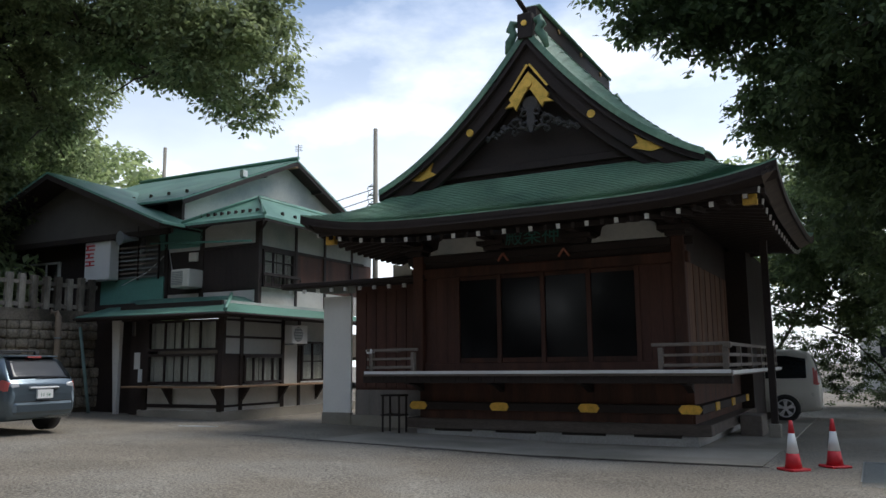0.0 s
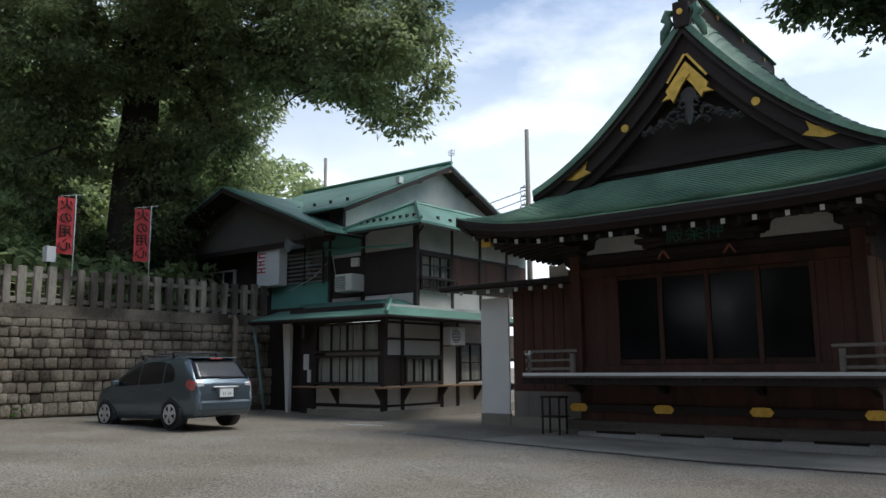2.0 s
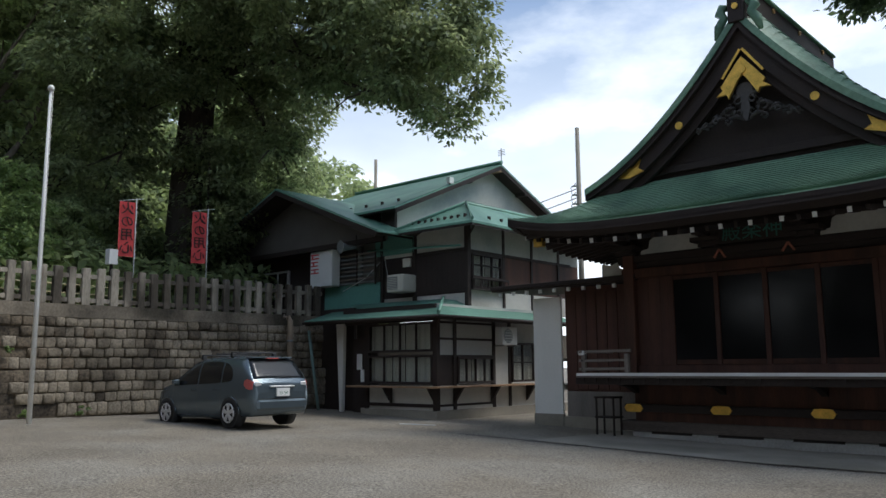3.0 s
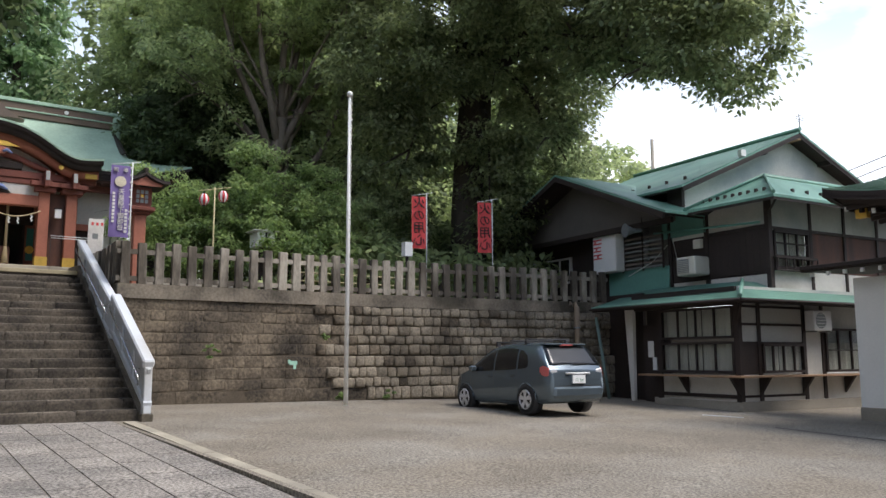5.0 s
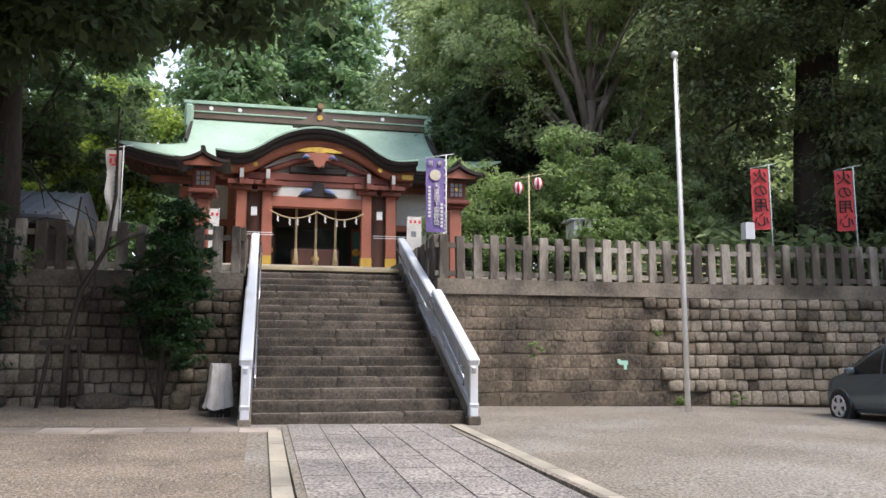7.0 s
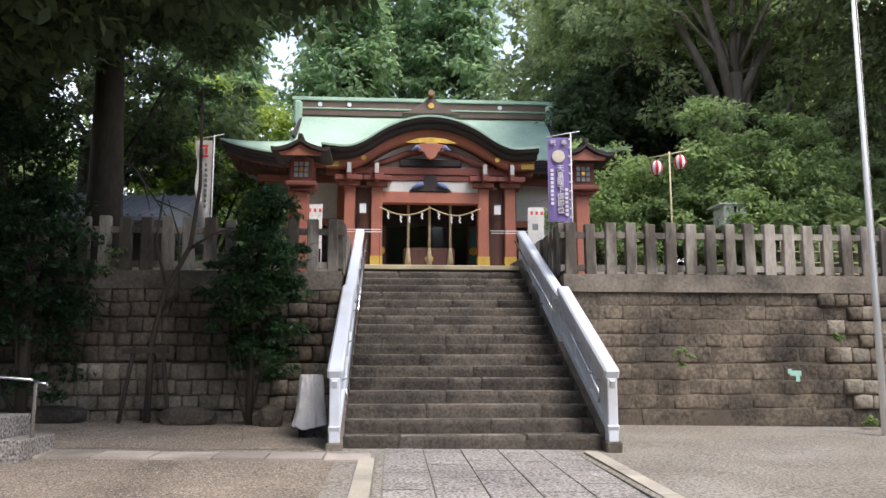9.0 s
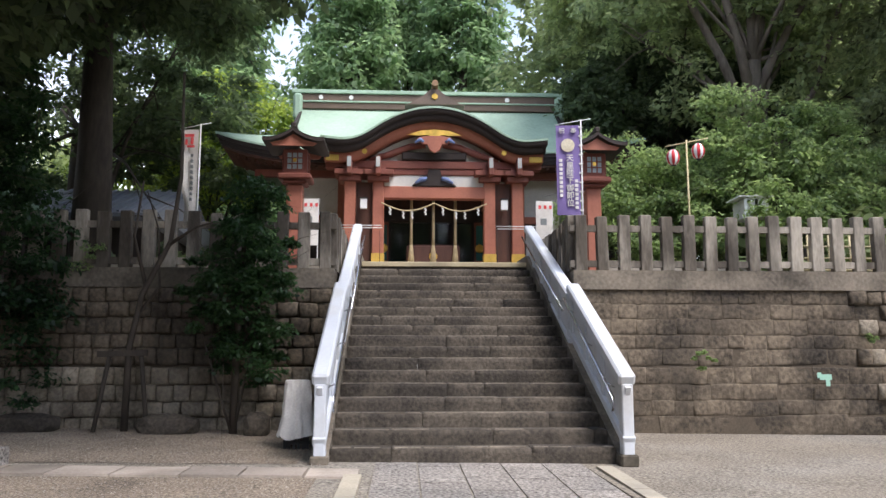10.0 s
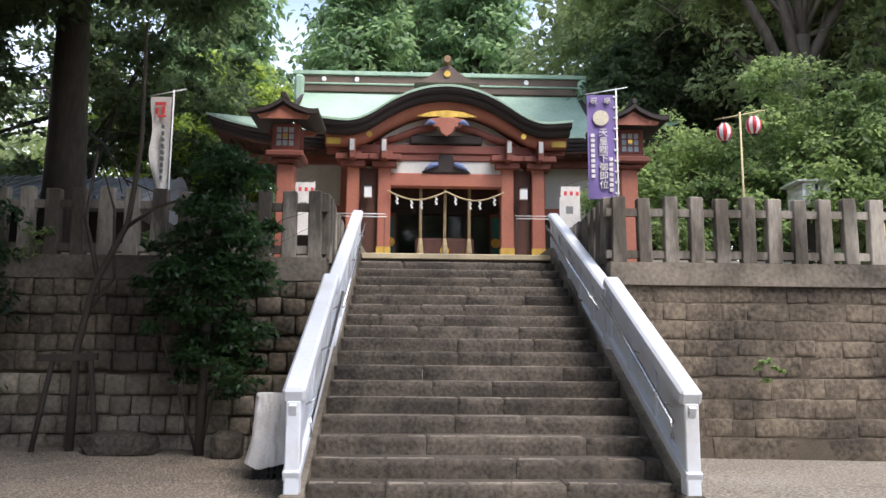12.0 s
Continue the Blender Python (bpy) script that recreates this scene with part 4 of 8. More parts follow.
# walls: front with four glazed bays, boarded sides
W0, W1, VF = -0.25, 5.68, 0.62
for u in (W0, W1):
    boxpart("corner_post", (u - 0.13, u + 0.13, VF - 0.13, VF + 0.13, 0.94, 3.9), BROWNWOOD, stage, bevel=0.015)
    boxpart("corner_post", (u - 0.13, u + 0.13, 6.0, 6.26, 0.94, 3.9), BROWNWOOD, stage, bevel=0.015)
for a, b in ((W0 + 0.13, 0.72), (4.82, W1 - 0.13)):
    n = 3
    for k in range(n):
        boxpart("wall_board", (a + (b - a) * k / n + 0.003, a + (b - a) * (k + 1) / n - 0.003, VF + 0.02, VF + 0.07, 0.97, 3.2), REDBROWN, stage)
boxpart("sill", (W0, W1, VF - 0.04, VF + 0.12, 0.94, 1.12), REDBROWN, stage, bevel=0.01)
boxpart("head_beam", (W0 - 0.2, W1 + 0.2, VF - 0.08, VF + 0.14, 3.06, 3.28), BROWNWOOD, stage, bevel=0.015)
boxpart("upper_wall", (W0, W1, VF + 0.04, VF + 0.1, 3.28, 4.2), BLACKWOOD, stage)
boxpart("frieze_beam", (W0 - 0.3, W1 + 0.3, VF - 0.06, VF + 0.05, 3.42, 3.58), BLACKWOOD, stage, bevel=0.01)
for k in range(5):
    u = 0.72 + 1.025 * k
    boxpart("mullion", (u - 0.05, u + 0.05, VF - 0.02, VF + 0.10, 1.12, 3.06), REDBROWN, stage, bevel=0.008)
for k in range(4):
    u = 0.77 + 1.025 * k
    d = boxpart("sliding_door", (u + 0.0, u + 0.925, VF + 0.03, VF + 0.045, 1.13, 3.05), DARKGLASS, stage, "dark glazed sliding door")
    boxpart("kick_rail", (u, u + 0.925, VF + 0.018, VF + 0.06, 1.13, 1.23), BROWNWOOD, d)
    boxpart("top_rail", (u, u + 0.925, VF + 0.018, VF + 0.06, 2.97, 3.05), BROWNWOOD, d)
    if k > 1:
        for z in (1.75, 2.3):
            boxpart("glazing_bar", (u, u + 0.925, VF + 0.05, VF + 0.06, z, z + 0.03), GREYPIPE, d)
boxpart("stage_floor", (W0, W1, VF + 0.1, 6.1, 0.90, 0.96), INTERIOR, stage)
boxpart("back_wall", (W0, W1, 5.55, 5.65, 0.94, 4.2), BLACKWOOD, stage)
boxpart("ceiling_board", (W0, W1, VF + 0.1, 6.1, 3.9, 3.95), BLACKWOOD, stage)
n = 16
for k in range(n):
    v0 = VF + 0.13 + (6.0 - VF - 0.13) * k / n
    boxpart("side_board", (W1 - 0.02 + 0.012 * (k % 2), W1 + 0.04 + 0.012 * (k % 2), v0, v0 + (6.0 - VF - 0.13) / n - 0.004, 0.97, 3.15), mat("side boards", (0.13, 0.07, 0.045), 0.75, var=0.5, scale=1.6, fine=26, stretch=(3, 3, 0.25), rand=0.3) if k == 0 else bpy.data.materials["side boards"], stage)
boxpart("side_upper", (W1 - 0.02, W1 + 0.05, VF, 6.1, 3.15, 4.2), BLACKWOOD, stage)
boxpart("side_wall_left", (W0 - 0.05, W0 + 0.02, VF, 6.1, 0.94, 4.2), REDBROWN, stage)
# white frog-leg panels above the bays
for uc in (0.83, 4.70):
    bm = prism(BM(), [(uc - 0.80, 3.60), (uc - 0.78, 3.68), (uc - 0.60, 3.72), (uc - 0.56, 3.90), (uc - 0.36, 4.02), (uc + 0.36, 4.02), (uc + 0.56, 3.90), (uc + 0.60, 3.72), (uc + 0.78, 3.68), (uc + 0.80, 3.60)], "y", VF - 0.02, VF + 0.05)
    part("plaster_panel", bm, PLASTERGREY, stage, "grey-white plaster panel")
bm = prism(BM(), [(1.85, 3.60), (1.80, 4.00), (3.62, 4.00), (3.57, 3.60)], "y", VF - 0.34, VF - 0.28)
plaque = part("name_plaque", bm, BLACKWOOD, stage, "dark plaque with green characters")
words("lettering", "殿楽神", 0.42, GREENINK, plaque, pose(2.7, VF - 0.345, 3.79, 90, 0, 0))
for u in (1.95, 3.35):
    bm = beam(BM(), (u - 0.12, VF - 0.2, 3.33), (u, VF - 0.2, 3.5), 0.05, 0.04)
    beam(bm, (u, VF - 0.2, 3.5), (u + 0.12, VF - 0.2, 3.33), 0.05, 0.04)
    part("plaque_foot", bm, VERMILION, stage)
for u in (W0, 1.72, 3.70, W1):
    bm = box(BM(), u - 0.2, u + 0.2, VF - 0.3, VF + 0.1, 3.58, 3.68)
    box(bm, u - 0.32, u + 0.32, VF - 0.42, VF + 0.1, 3.68, 3.78)
    box(bm, u - 0.10, u + 0.10, VF - 0.8, VF + 0.1, 3.78, 3.9)
    part("bracket", bm, BLACKWOOD, stage, bevel=0.01)
bm = prism(BM(), [(W0 - 0.62, 3.10), (W0 - 0.40, 3.08), (W0 - 0.2, 3.16), (W0 - 0.13, 3.30), (W0 - 0.3, 3.34), (W0 - 0.34, 3.48), (W0 - 0.5, 3.42), (W0 - 0.75, 3.46), (W0 - 0.75, 3.1)], "y", VF + 0.0, VF + 0.05)
part("white_corner_panel", bm, PLASTER, stage, "white plaster corner panel")


# roof: skirt all round, gable over it facing the yard
UE0, UE1, VE0, VE1 = -1.95, 7.80, -1.72, 7.1
UC, EAVE, KNEE, PEAK = 2.88, 4.02, 5.14, 8.15
I0, I1, J0, J1 = -0.35, 6.18, 0.2, 5.3


def lift(k):
    return 0.36 * abs(k) ** 4


def skirt(side):
    """One slope of the skirt roof, u along the eave, v up the slope, in low steps of sheet."""
    def fn(u, v):
        k = 2 * u - 1
        vv = v
        s = 0.62 * vv + 0.38 * vv ** 1.8
        z = EAVE + (KNEE - EAVE) * s + lift(k) * (1 - vv) ** 2
        if side in "fb":
            a, b = UE0 + (I0 - UE0) * vv, UE1 + (I1 - UE1) * vv
            v0, v1 = (VE0, J0) if side == "f" else (VE1, J1)
            return (a + (b - a) * u, v0 + (v1 - v0) * vv, z)
        a, b = VE0 + (J0 - VE0) * vv, VE1 + (J1 - VE1) * vv
        u0, u1 = (UE0, I0) if side == "l" else (UE1, I1)
        return (u0 + (u1 - u0) * vv, a + (b - a) * u, z)
    return fn


def stepped(bm, fn, nu, rows, step=0.022):
    """Rows of overlapping sheet in one skin, each row's lower edge proud of the row below."""
    lines = [[bm.verts.new(Vector(fn(i / nu, 0)) - Vector((0, 0, 0.01))) for i in range(nu + 1)]]
    for r in range(rows):
        lines.append([bm.verts.new(Vector(fn(i / nu, r / rows)) + Vector((0, 0, step))) for i in range(nu + 1)])
        lines.append([bm.verts.new(Vector(fn(i / nu, min(1, (r + 1.3) / rows))) - Vector((0, 0, 0.3 * step))) for i in range(nu + 1)])
    for p, q in zip(lines, lines[1:]):
        for i in range(nu):
            bm.faces.new((p[i], p[i + 1], q[i + 1], q[i]))
    return bm


for side in "fblr":
    fn = skirt(side)
    part("skirt_roof", stepped(BM(), fn, 36, 22, 0.018), COPPERDARK, stage, "green copper skirt roof in rows of sheet", fix=False)

    def under(u, v, fn=fn):
        x, y, z = fn(u, v * 0.98)
        return (x, y, z - 0.10)
    part("roof_deck", sheet(BM(), under, 24, 6, 0.08), BLACKWOOD, stage)

    def fascia(u, v, fn=fn, side=side):
        x, y, z = fn(u, 0.0)
        i = {"f": (0, 1), "b": (0, -1), "l": (1, 0), "r": (-1, 0)}[side]
        return (x + i[0] * 0.24 * v, y + i[1] * 0.24 * v, z - 0.012 - 0.14 * v)
    part("eave_edge", sheet(BM(), fascia, 36, 3, 0.12), SILLWOOD if side == "r" else BLACKWOOD, stage, "thick dark eave edge")
    n = 34 if side in "fb" else 34
    for k in range(n):
        f = (k + 1.0) / (n + 1)
        x, y, z = fn(f, 0.0)
        i = {"f": (0, 1), "b": (0, -1), "l": (1, 0), "r": (-1, 0)}[side]
        if side == "b":
            continue
        p = (x + i[0] * 0.34, y + i[1] * 0.34, z - 0.36)
        q = (x + i[0] * 1.9, y + i[1] * 1.9, z - 0.10 - lift(2 * f - 1) * 0.8)
        rf = part("rafter", beam(BM(), p, q, 0.07, 0.09), BLACKWOOD, stage)
        if k % 2 == 0 and side != "l":
            part("rafter_cap", beam(BM(), (p[0] - i[0] * 0.004, p[1] - i[1] * 0.004, p[2]), (p[0] - i[0] * 0.03, p[1] - i[1] * 0.03, p[2] - 0.004), 0.075, 0.095), LINTEL, rf, "white painted rafter end")
for u, s in ((UE0 + 0.5, -1), (UE1 - 0.5, 1)):
    boxpart("gilt_corner_cap", (u - 0.12, u + 0.12, VE0 + 0.42, VE0 + 0.55, EAVE - 0.28, EAVE - 0.10), GOLD, stage, "gilt hip rafter cap", bevel=0.01)
for v, z in ((VF - 0.85, 3.88), (6.9, 3.88)):
    boxpart("eave_purlin", (W0 - 0.9, W1 + 0.9, v, v + 0.14, z, z + 0.14), BLACKWOOD, stage)
for u in (W0 - 0.85, W1 + 0.71):
    boxpart("eave_purlin", (u, u + 0.14, VF - 0.7, 6.9, 3.88, 4.02), BLACKWOOD, stage)


def prof(s):
    """The gable's sagging profile: share from foot to ridge gives the share of height."""
    return 0.47 * s + 0.53 * s ** 2.0


G0, G1 = -0.85, 6.42
for s in (-1, 1):
    foot = G0 if s < 0 else G1

    def slope(u, v, foot=foot):
        d = 5.9 * u
        roll = 0.46 * math.sin(min(1, d / 1.0) * math.pi / 2) * (1 if u < 0.8 else math.sin(min(1, (5.9 - d) / 1.0) * math.pi / 2))
        return (foot + (UC - foot) * v, -0.24 + d, KNEE - 0.12 + (PEAK - KNEE + 0.12) * prof(v) + roll * (0.35 + 0.65 * min(1, v * 1.6)))
    part("gable_roof", stepped(BM(), slope, 36, 24, 0.03), COPPERDARK, stage, "green copper gable roof in rows of sheet", fix=False)
    part("gable_deck", sheet(BM(), lambda u, v, f=slope: (f(u, v)[0], f(u, v)[1], f(u, v)[2] - 0.03), 16, 20, 0.12), BLACKWOOD, stage)
    # verge: a rim of sheet, a broad dark bargeboard and an inner board
    for d0, d1, back, m_, nm in ((-0.10, 0.06, -0.26, COPPERDARK, "verge_sheet"), (0.06, 0.20, -0.24, BLACKWOOD, "verge_edge"), (0.20, 0.52, -0.12, BLACKWOOD, "bargeboard"), (0.52, 0.72, 0.02, BLACKWOOD, "inner_bargeboard")):
        bm = BM()
        rows_ = []
        for k in range(25):
            t = k / 24
            x = foot + (UC - foot) * t
            z = KNEE - 0.12 + (PEAK - KNEE + 0.12) * prof(t)
            dz = (PEAK - KNEE) * (0.47 + 1.06 * t) / abs(UC - foot)
            f = math.hypot(1, dz)
            rows_.append([bm.verts.new((x, back, z - d0 * f * 0.8)), bm.verts.new((x, back, z - d1 * f * 0.8)), bm.verts.new((x, back + 0.14, z - d1 * f * 0.8)), bm.verts.new((x, back + 0.14, z - d0 * f * 0.8))])
        for a, b in zip(rows_, rows_[1:]):
            for q in range(4):
                bm.faces.new((a[q], b[q], b[(q + 1) % 4], a[(q + 1) % 4]))
        bm.faces.new(rows_[0])
        bm.faces.new(rows_[-1][::-1])
        part(nm, bm, m_, stage, "dark curved verge board")
    xb = foot + (UC - foot) * 0.62
    zb = KNEE - 0.12 + (PEAK - KNEE + 0.12) * prof(0.62) - 0.42
    part("gilt_boss", tube(BM(), [(xb, -0.15, zb), (xb, -0.09, zb)], 0.085, 16), GOLD, stage, "round gilt boss")
    xf = foot + (UC - foot) * 0.30
    zf = KNEE + (PEAK - KNEE) * prof(0.30) - 0.36
    bm = prism(BM(), [(xf - s * 0.34, zf - 0.03), (xf - s * 0.20, zf + 0.05), (xf - s * 0.26, zf + 0.24), (xf - s * 0.08, zf + 0.10), (xf + s * 0.16, zf + 0.02), (xf + s * 0.36, zf - 0.10), (xf + s * 0.05, zf - 0.15)], "y", -0.15, -0.11)
    part("gilt_foot_plate", bm, GOLD, stage, "gilt pierced bargeboard plate")
bm = prism(BM(), [(0.0, KNEE - 0.15)] + [(UC + (k / 12) * 2.6, KNEE + (PEAK - KNEE) * prof(1 - abs(k / 12) * 0.75) - 0.55) for k in range(-12, 13)] + [(5.9, KNEE - 0.15)], "y", 0.30, 0.36)
part("gable_wall", bm, BLACKWOOD, stage)
for z in (5.25,):
    boxpart("gable_beam", (0.5 + (z - 5.25), 5.35 - (z - 5.25), 0.2, 0.32, z, z + 0.16), BLACKWOOD, stage, bevel=0.01)
# gilt gable ornament and carved pendant
for s in (-1, 1):
    bm = prism(BM(), [(UC, 7.30), (UC + s * 0.10, 7.18), (UC + s * 0.46, 6.74), (UC + s * 0.40, 6.66), (UC + s * 0.56, 6.55), (UC + s * 0.34, 6.58), (UC + s * 0.30, 6.46), (UC + s * 0.10, 6.80), (UC, 6.92)], "y", -0.17, -0.10)
    part("gilt_gable_plate", bm, GOLD, stage, "gilt gable ornament", bevel=0.008)
    part("gilt_line", beam(BM(), (UC + s * 0.02, -0.14, 7.46), (UC + s * 0.42, -0.14, 6.92), 0.03, 0.05), GOLD, stage)
    bm = BM()
    for cx, cz, r0, turn in ((0.16, 6.42, 0.13, 1), (0.14, 6.16, 0.12, -1), (0.38, 6.24, 0.14, 1), (0.62, 6.10, 0.12, -1), (0.38, 6.02, 0.09, 1), (0.84, 6.04, 0.09, 1), (0.28, 6.60, 0.08, -1), (1.02, 5.98, 0.06, -1)):
        pts = []
        for q in range(12):
            a = turn * q * 0.62 + cx * 5
            rr = r0 * (1 - q / 14)
            pts.append((UC + s * (cx + rr * math.cos(a)), -0.05 - 0.004 * q, cz + rr * math.sin(a)))
        tube(bm, pts, [0.034 - 0.0014 * q for q in range(12)], 6)
    for p_, q_ in (((0.05, 6.52), (0.30, 6.34)), ((0.22, 6.30), (0.55, 6.20)), ((0.45, 6.12), (0.80, 6.06)), ((0.06, 6.02), (0.34, 6.10)), ((0.70, 6.02), (1.08, 5.94))):
        tube(bm, [(UC + s * p_[0], -0.03, p_[1]), (UC + s * (p_[0] + q_[0]) / 2, -0.05, (p_[1] + q_[1]) / 2 + 0.05), (UC + s * q_[0], -0.03, q_[1])], [0.03, 0.045, 0.02], 6)
    part("carved_scroll", bm, mat("carved dark wood", (0.075, 0.07, 0.068), 0.7) if s < 0 else bpy.data.materials["carved dark wood"], stage)
bm = tube(BM(), [(UC, -0.08, 6.60), (UC, -0.02, 6.60)], 0.17, 18)
prism(bm, [(UC - 0.06, 6.46), (UC + 0.06, 6.46), (UC + 0.10, 6.2), (UC + 0.03, 5.98), (UC - 0.03, 5.98), (UC - 0.10, 6.2)], "y", -0.08, -0.02)
part("carved_pendant", bm, bpy.data.materials["carved dark wood"], stage)
part("gilt_boss", tube(BM(), [(UC, -0.2, 7.02), (UC, -0.16, 7.02)], 0.09, 14), GOLD, stage)
# ridge with end tiles
boxpart("ridge", (UC - 0.16, UC + 0.16, 0.0, 5.5, PEAK - 0.12, PEAK + 0.68), BLACKWOOD, stage, "dark boxed ridge", bevel=0.02)
boxpart("ridge_cap", (UC - 0.22, UC + 0.22, 0.1, 5.5, PEAK + 0.68, PEAK + 0.75), COPPERDARK, stage, bevel=0.02)
for v in (1.4, 3.0, 4.6):
    part("ridge_stud", tube(BM(), [(UC + 0.16, v, PEAK + 0.58), (UC + 0.19, v, PEAK + 0.58)], 0.06, 10), mat("brass stud", (0.5, 0.3, 0.12), 0.5, 0.5) if v < 2 else bpy.data.materials["brass stud"], stage)
for v0 in (-0.30, 5.5):
    oni = boxpart("ridge_end_tile", (UC - 0.17, UC + 0.17, v0, v0 + 0.2, PEAK - 0.15, PEAK + 0.42), BLACKWOOD, stage, "dark ridge-end box with green scrolls", bevel=0.02)
    for s in (-1, 1):
        bm = tube(BM(), [(UC + s * 0.2, v0 + 0.1, PEAK + 0.22), (UC + s * 0.30, v0 + 0.1, PEAK + 0.26), (UC + s * 0.36, v0 + 0.1, PEAK + 0.12), (UC + s * 0.28, v0 + 0.1, PEAK + 0.02), (UC + s * 0.40, v0 + 0.1, PEAK - 0.16), (UC + s * 0.46, v0 + 0.1, PEAK - 0.4)], [0.07, 0.1, 0.11, 0.09, 0.1, 0.05], 8)
        part("scroll", bm, COPPERDARK, oni)
    part("gilt_boss", tube(BM(), [(UC, v0 - 0.03, PEAK + 0.18), (UC, v0, PEAK + 0.18)], 0.065, 14), GOLD, oni)
    part("ridge_log", tube(BM(), [(UC, v0 - 0.42, PEAK + 0.60), (UC, v0 + 0.3, PEAK + 0.44)], 0.055, 10), BLACKWOOD, oni)


def rail_corner(u0, u1, name):
    """Low deck railing with three bars and capped posts."""
    r = root("deck_railing", STAGE @ pose(0, 0, 0.94), "low silvered wooden deck railing", "railing", "deck railings")
    for z, d, over in ((0.10, 0.06, 0), (0.28, 0.05, 0), (0.47, 0.06, 0.12)):
        part("rail", beam(BM(), (u0 - over, -0.80, z), (u1 + over * 0.5, -0.80, z + 0.01), 0.06, d), GREYWOOD, r, bevel=0.008)
    for u in (u0 + 0.04, u1 - 0.04):
        part("post", box(BM(), u - 0.045, u + 0.045, -0.845, -0.755, -0.005, 0.42), GREYWOOD, r, bevel=0.008)
    c = u0 if u0 < 2 else u1
    boxpart("post_cap", (c - 0.07, c + 0.07, -0.87, -0.73, 0.40, 0.5), LINTEL if u0 < 2 else GREYWOOD, r, bevel=0.015)
    for z in (0.10, 0.28, 0.47):
        part("rail", beam(BM(), (c, -0.9, z + 0.005), (c, 6.7 if u0 > 2 else 0.4, z + 0.005), 0.06, 0.06), GREYWOOD, r)
    if u0 > 2:
        for v in (0.5, 2.0, 3.5, 5.0, 6.5):
            part("post", box(BM(), c - 0.04, c + 0.04, v - 0.04, v + 0.04, -0.005, 0.46), GREYWOOD, r)


rail_corner(-0.70, 0.42, "left")
rail_corner(5.52, 6.72, "right")
boxpart("eave_post", (6.95, 7.09, 2.8, 2.94, -0.36, 4.0), BLACKWOOD, stage, "slim dark eave post")
boxpart("post_foot", (6.90, 7.14, 2.75, 2.99, -0.52, -0.2), CONCRETE, stage, bevel=0.02)
boxpart("step_block", (6.3, 6.75, 3.0, 3.9, -0.55, -0.05), GREYWOOD, stage, bevel=0.02)
boxpart("rear_annex", (4.6, 6.25, 5.9, 9.2, -0.6, 3.9), BLACKWOOD, stage, "dark boarded rear annex")
# side wing at the hall's left with its little roof
wing = root("stage_wing", STAGE, "dark wooden side wing with a narrow tiled roof", "wing")
boxpart("wing_wall", (-2.45, -0.38, 1.2, 4.5, -0.42, 3.05), REDBROWN, wing)
for k in range(7):
    boxpart("wing_board", (-2.40 + 0.29 * k, -2.13 + 0.29 * k, 1.165, 1.198, 0.55, 2.9), REDBROWN, wing)
boxpart("wing_base", (-2.42, -0.4, 1.14, 1.198, -0.1, 0.5), mat("grey boards", (0.20, 0.18, 0.16), 0.8, stretch=(3, 3, 0.3)), wing)
boxpart("wing_footing", (-2.5, -0.2, 1.0, 4.5, -0.45, -0.1), CONCRETE, wing, bevel=0.01)
bm = prism(BM(), [(0.55, 3.02), (0.55, 3.10), (3.0, 3.22), (3.0, 3.1)], "x", -4.3, -0.1)
part("wing_roof", bm, BLACKWOOD, wing, "thin dark roof edge")
boxpart("wing_eave", (-4.3, -0.1, 0.5, 0.58, 3.06, 3.16), BLACKWOOD, wing, bevel=0.01)
for k in range(10):
    boxpart("wing_rafter_cap", (-4.1 + 0.42 * k, -4.02 + 0.42 * k, 0.60, 0.66, 2.91, 3.0), LINTEL, wing, "white painted rafter end")
part("wing_post", tube(BM(), [(-1.9, 2.2, 3.3), (-1.9, 2.2, 4.3)], 0.025, 8), LINTEL, wing)
panel = root("white_board", STAGE, "tall plain white board standing beside the stage", "board")
boxpart("board", (-3.30, -2.46, 1.0, 1.06, -0.05, 2.82), mat("plain white board", (0.82, 0.81, 0.76), 0.7, var=0.06), panel)
boxpart("board_foot", (-3.32, -2.44, 0.97, 1.09, -0.42, -0.05), CONCRETE, panel, "grey footing", bevel=0.01)
# small dark stand beside the plinth
stand = root("wooden_stand", STAGE @ pose(-0.42, -0.25, gz(7.9, 14.4) + 0.016), "small dark wooden shelf stand beside the plinth", "stand")
for u in (-0.22, 0.2):
    for v in (-0.15, 0.15):
        boxpart("leg", (u - 0.016, u + 0.016, v - 0.016, v + 0.016, 0, 0.80), BLACKWOOD, stand)
for z in (0.36, 0.78):
    boxpart("shelf", (-0.26, 0.24, -0.18, 0.18, z, z + 0.035), BLACKWOOD, stand, bevel=0.005)

# ---- the house ----
HOUSE = pose(3.3, 14.4, 0, 0, 0, -5)
house = root("house", HOUSE, "old two-storey house with dark timber, pale plaster and green roofs", "house")


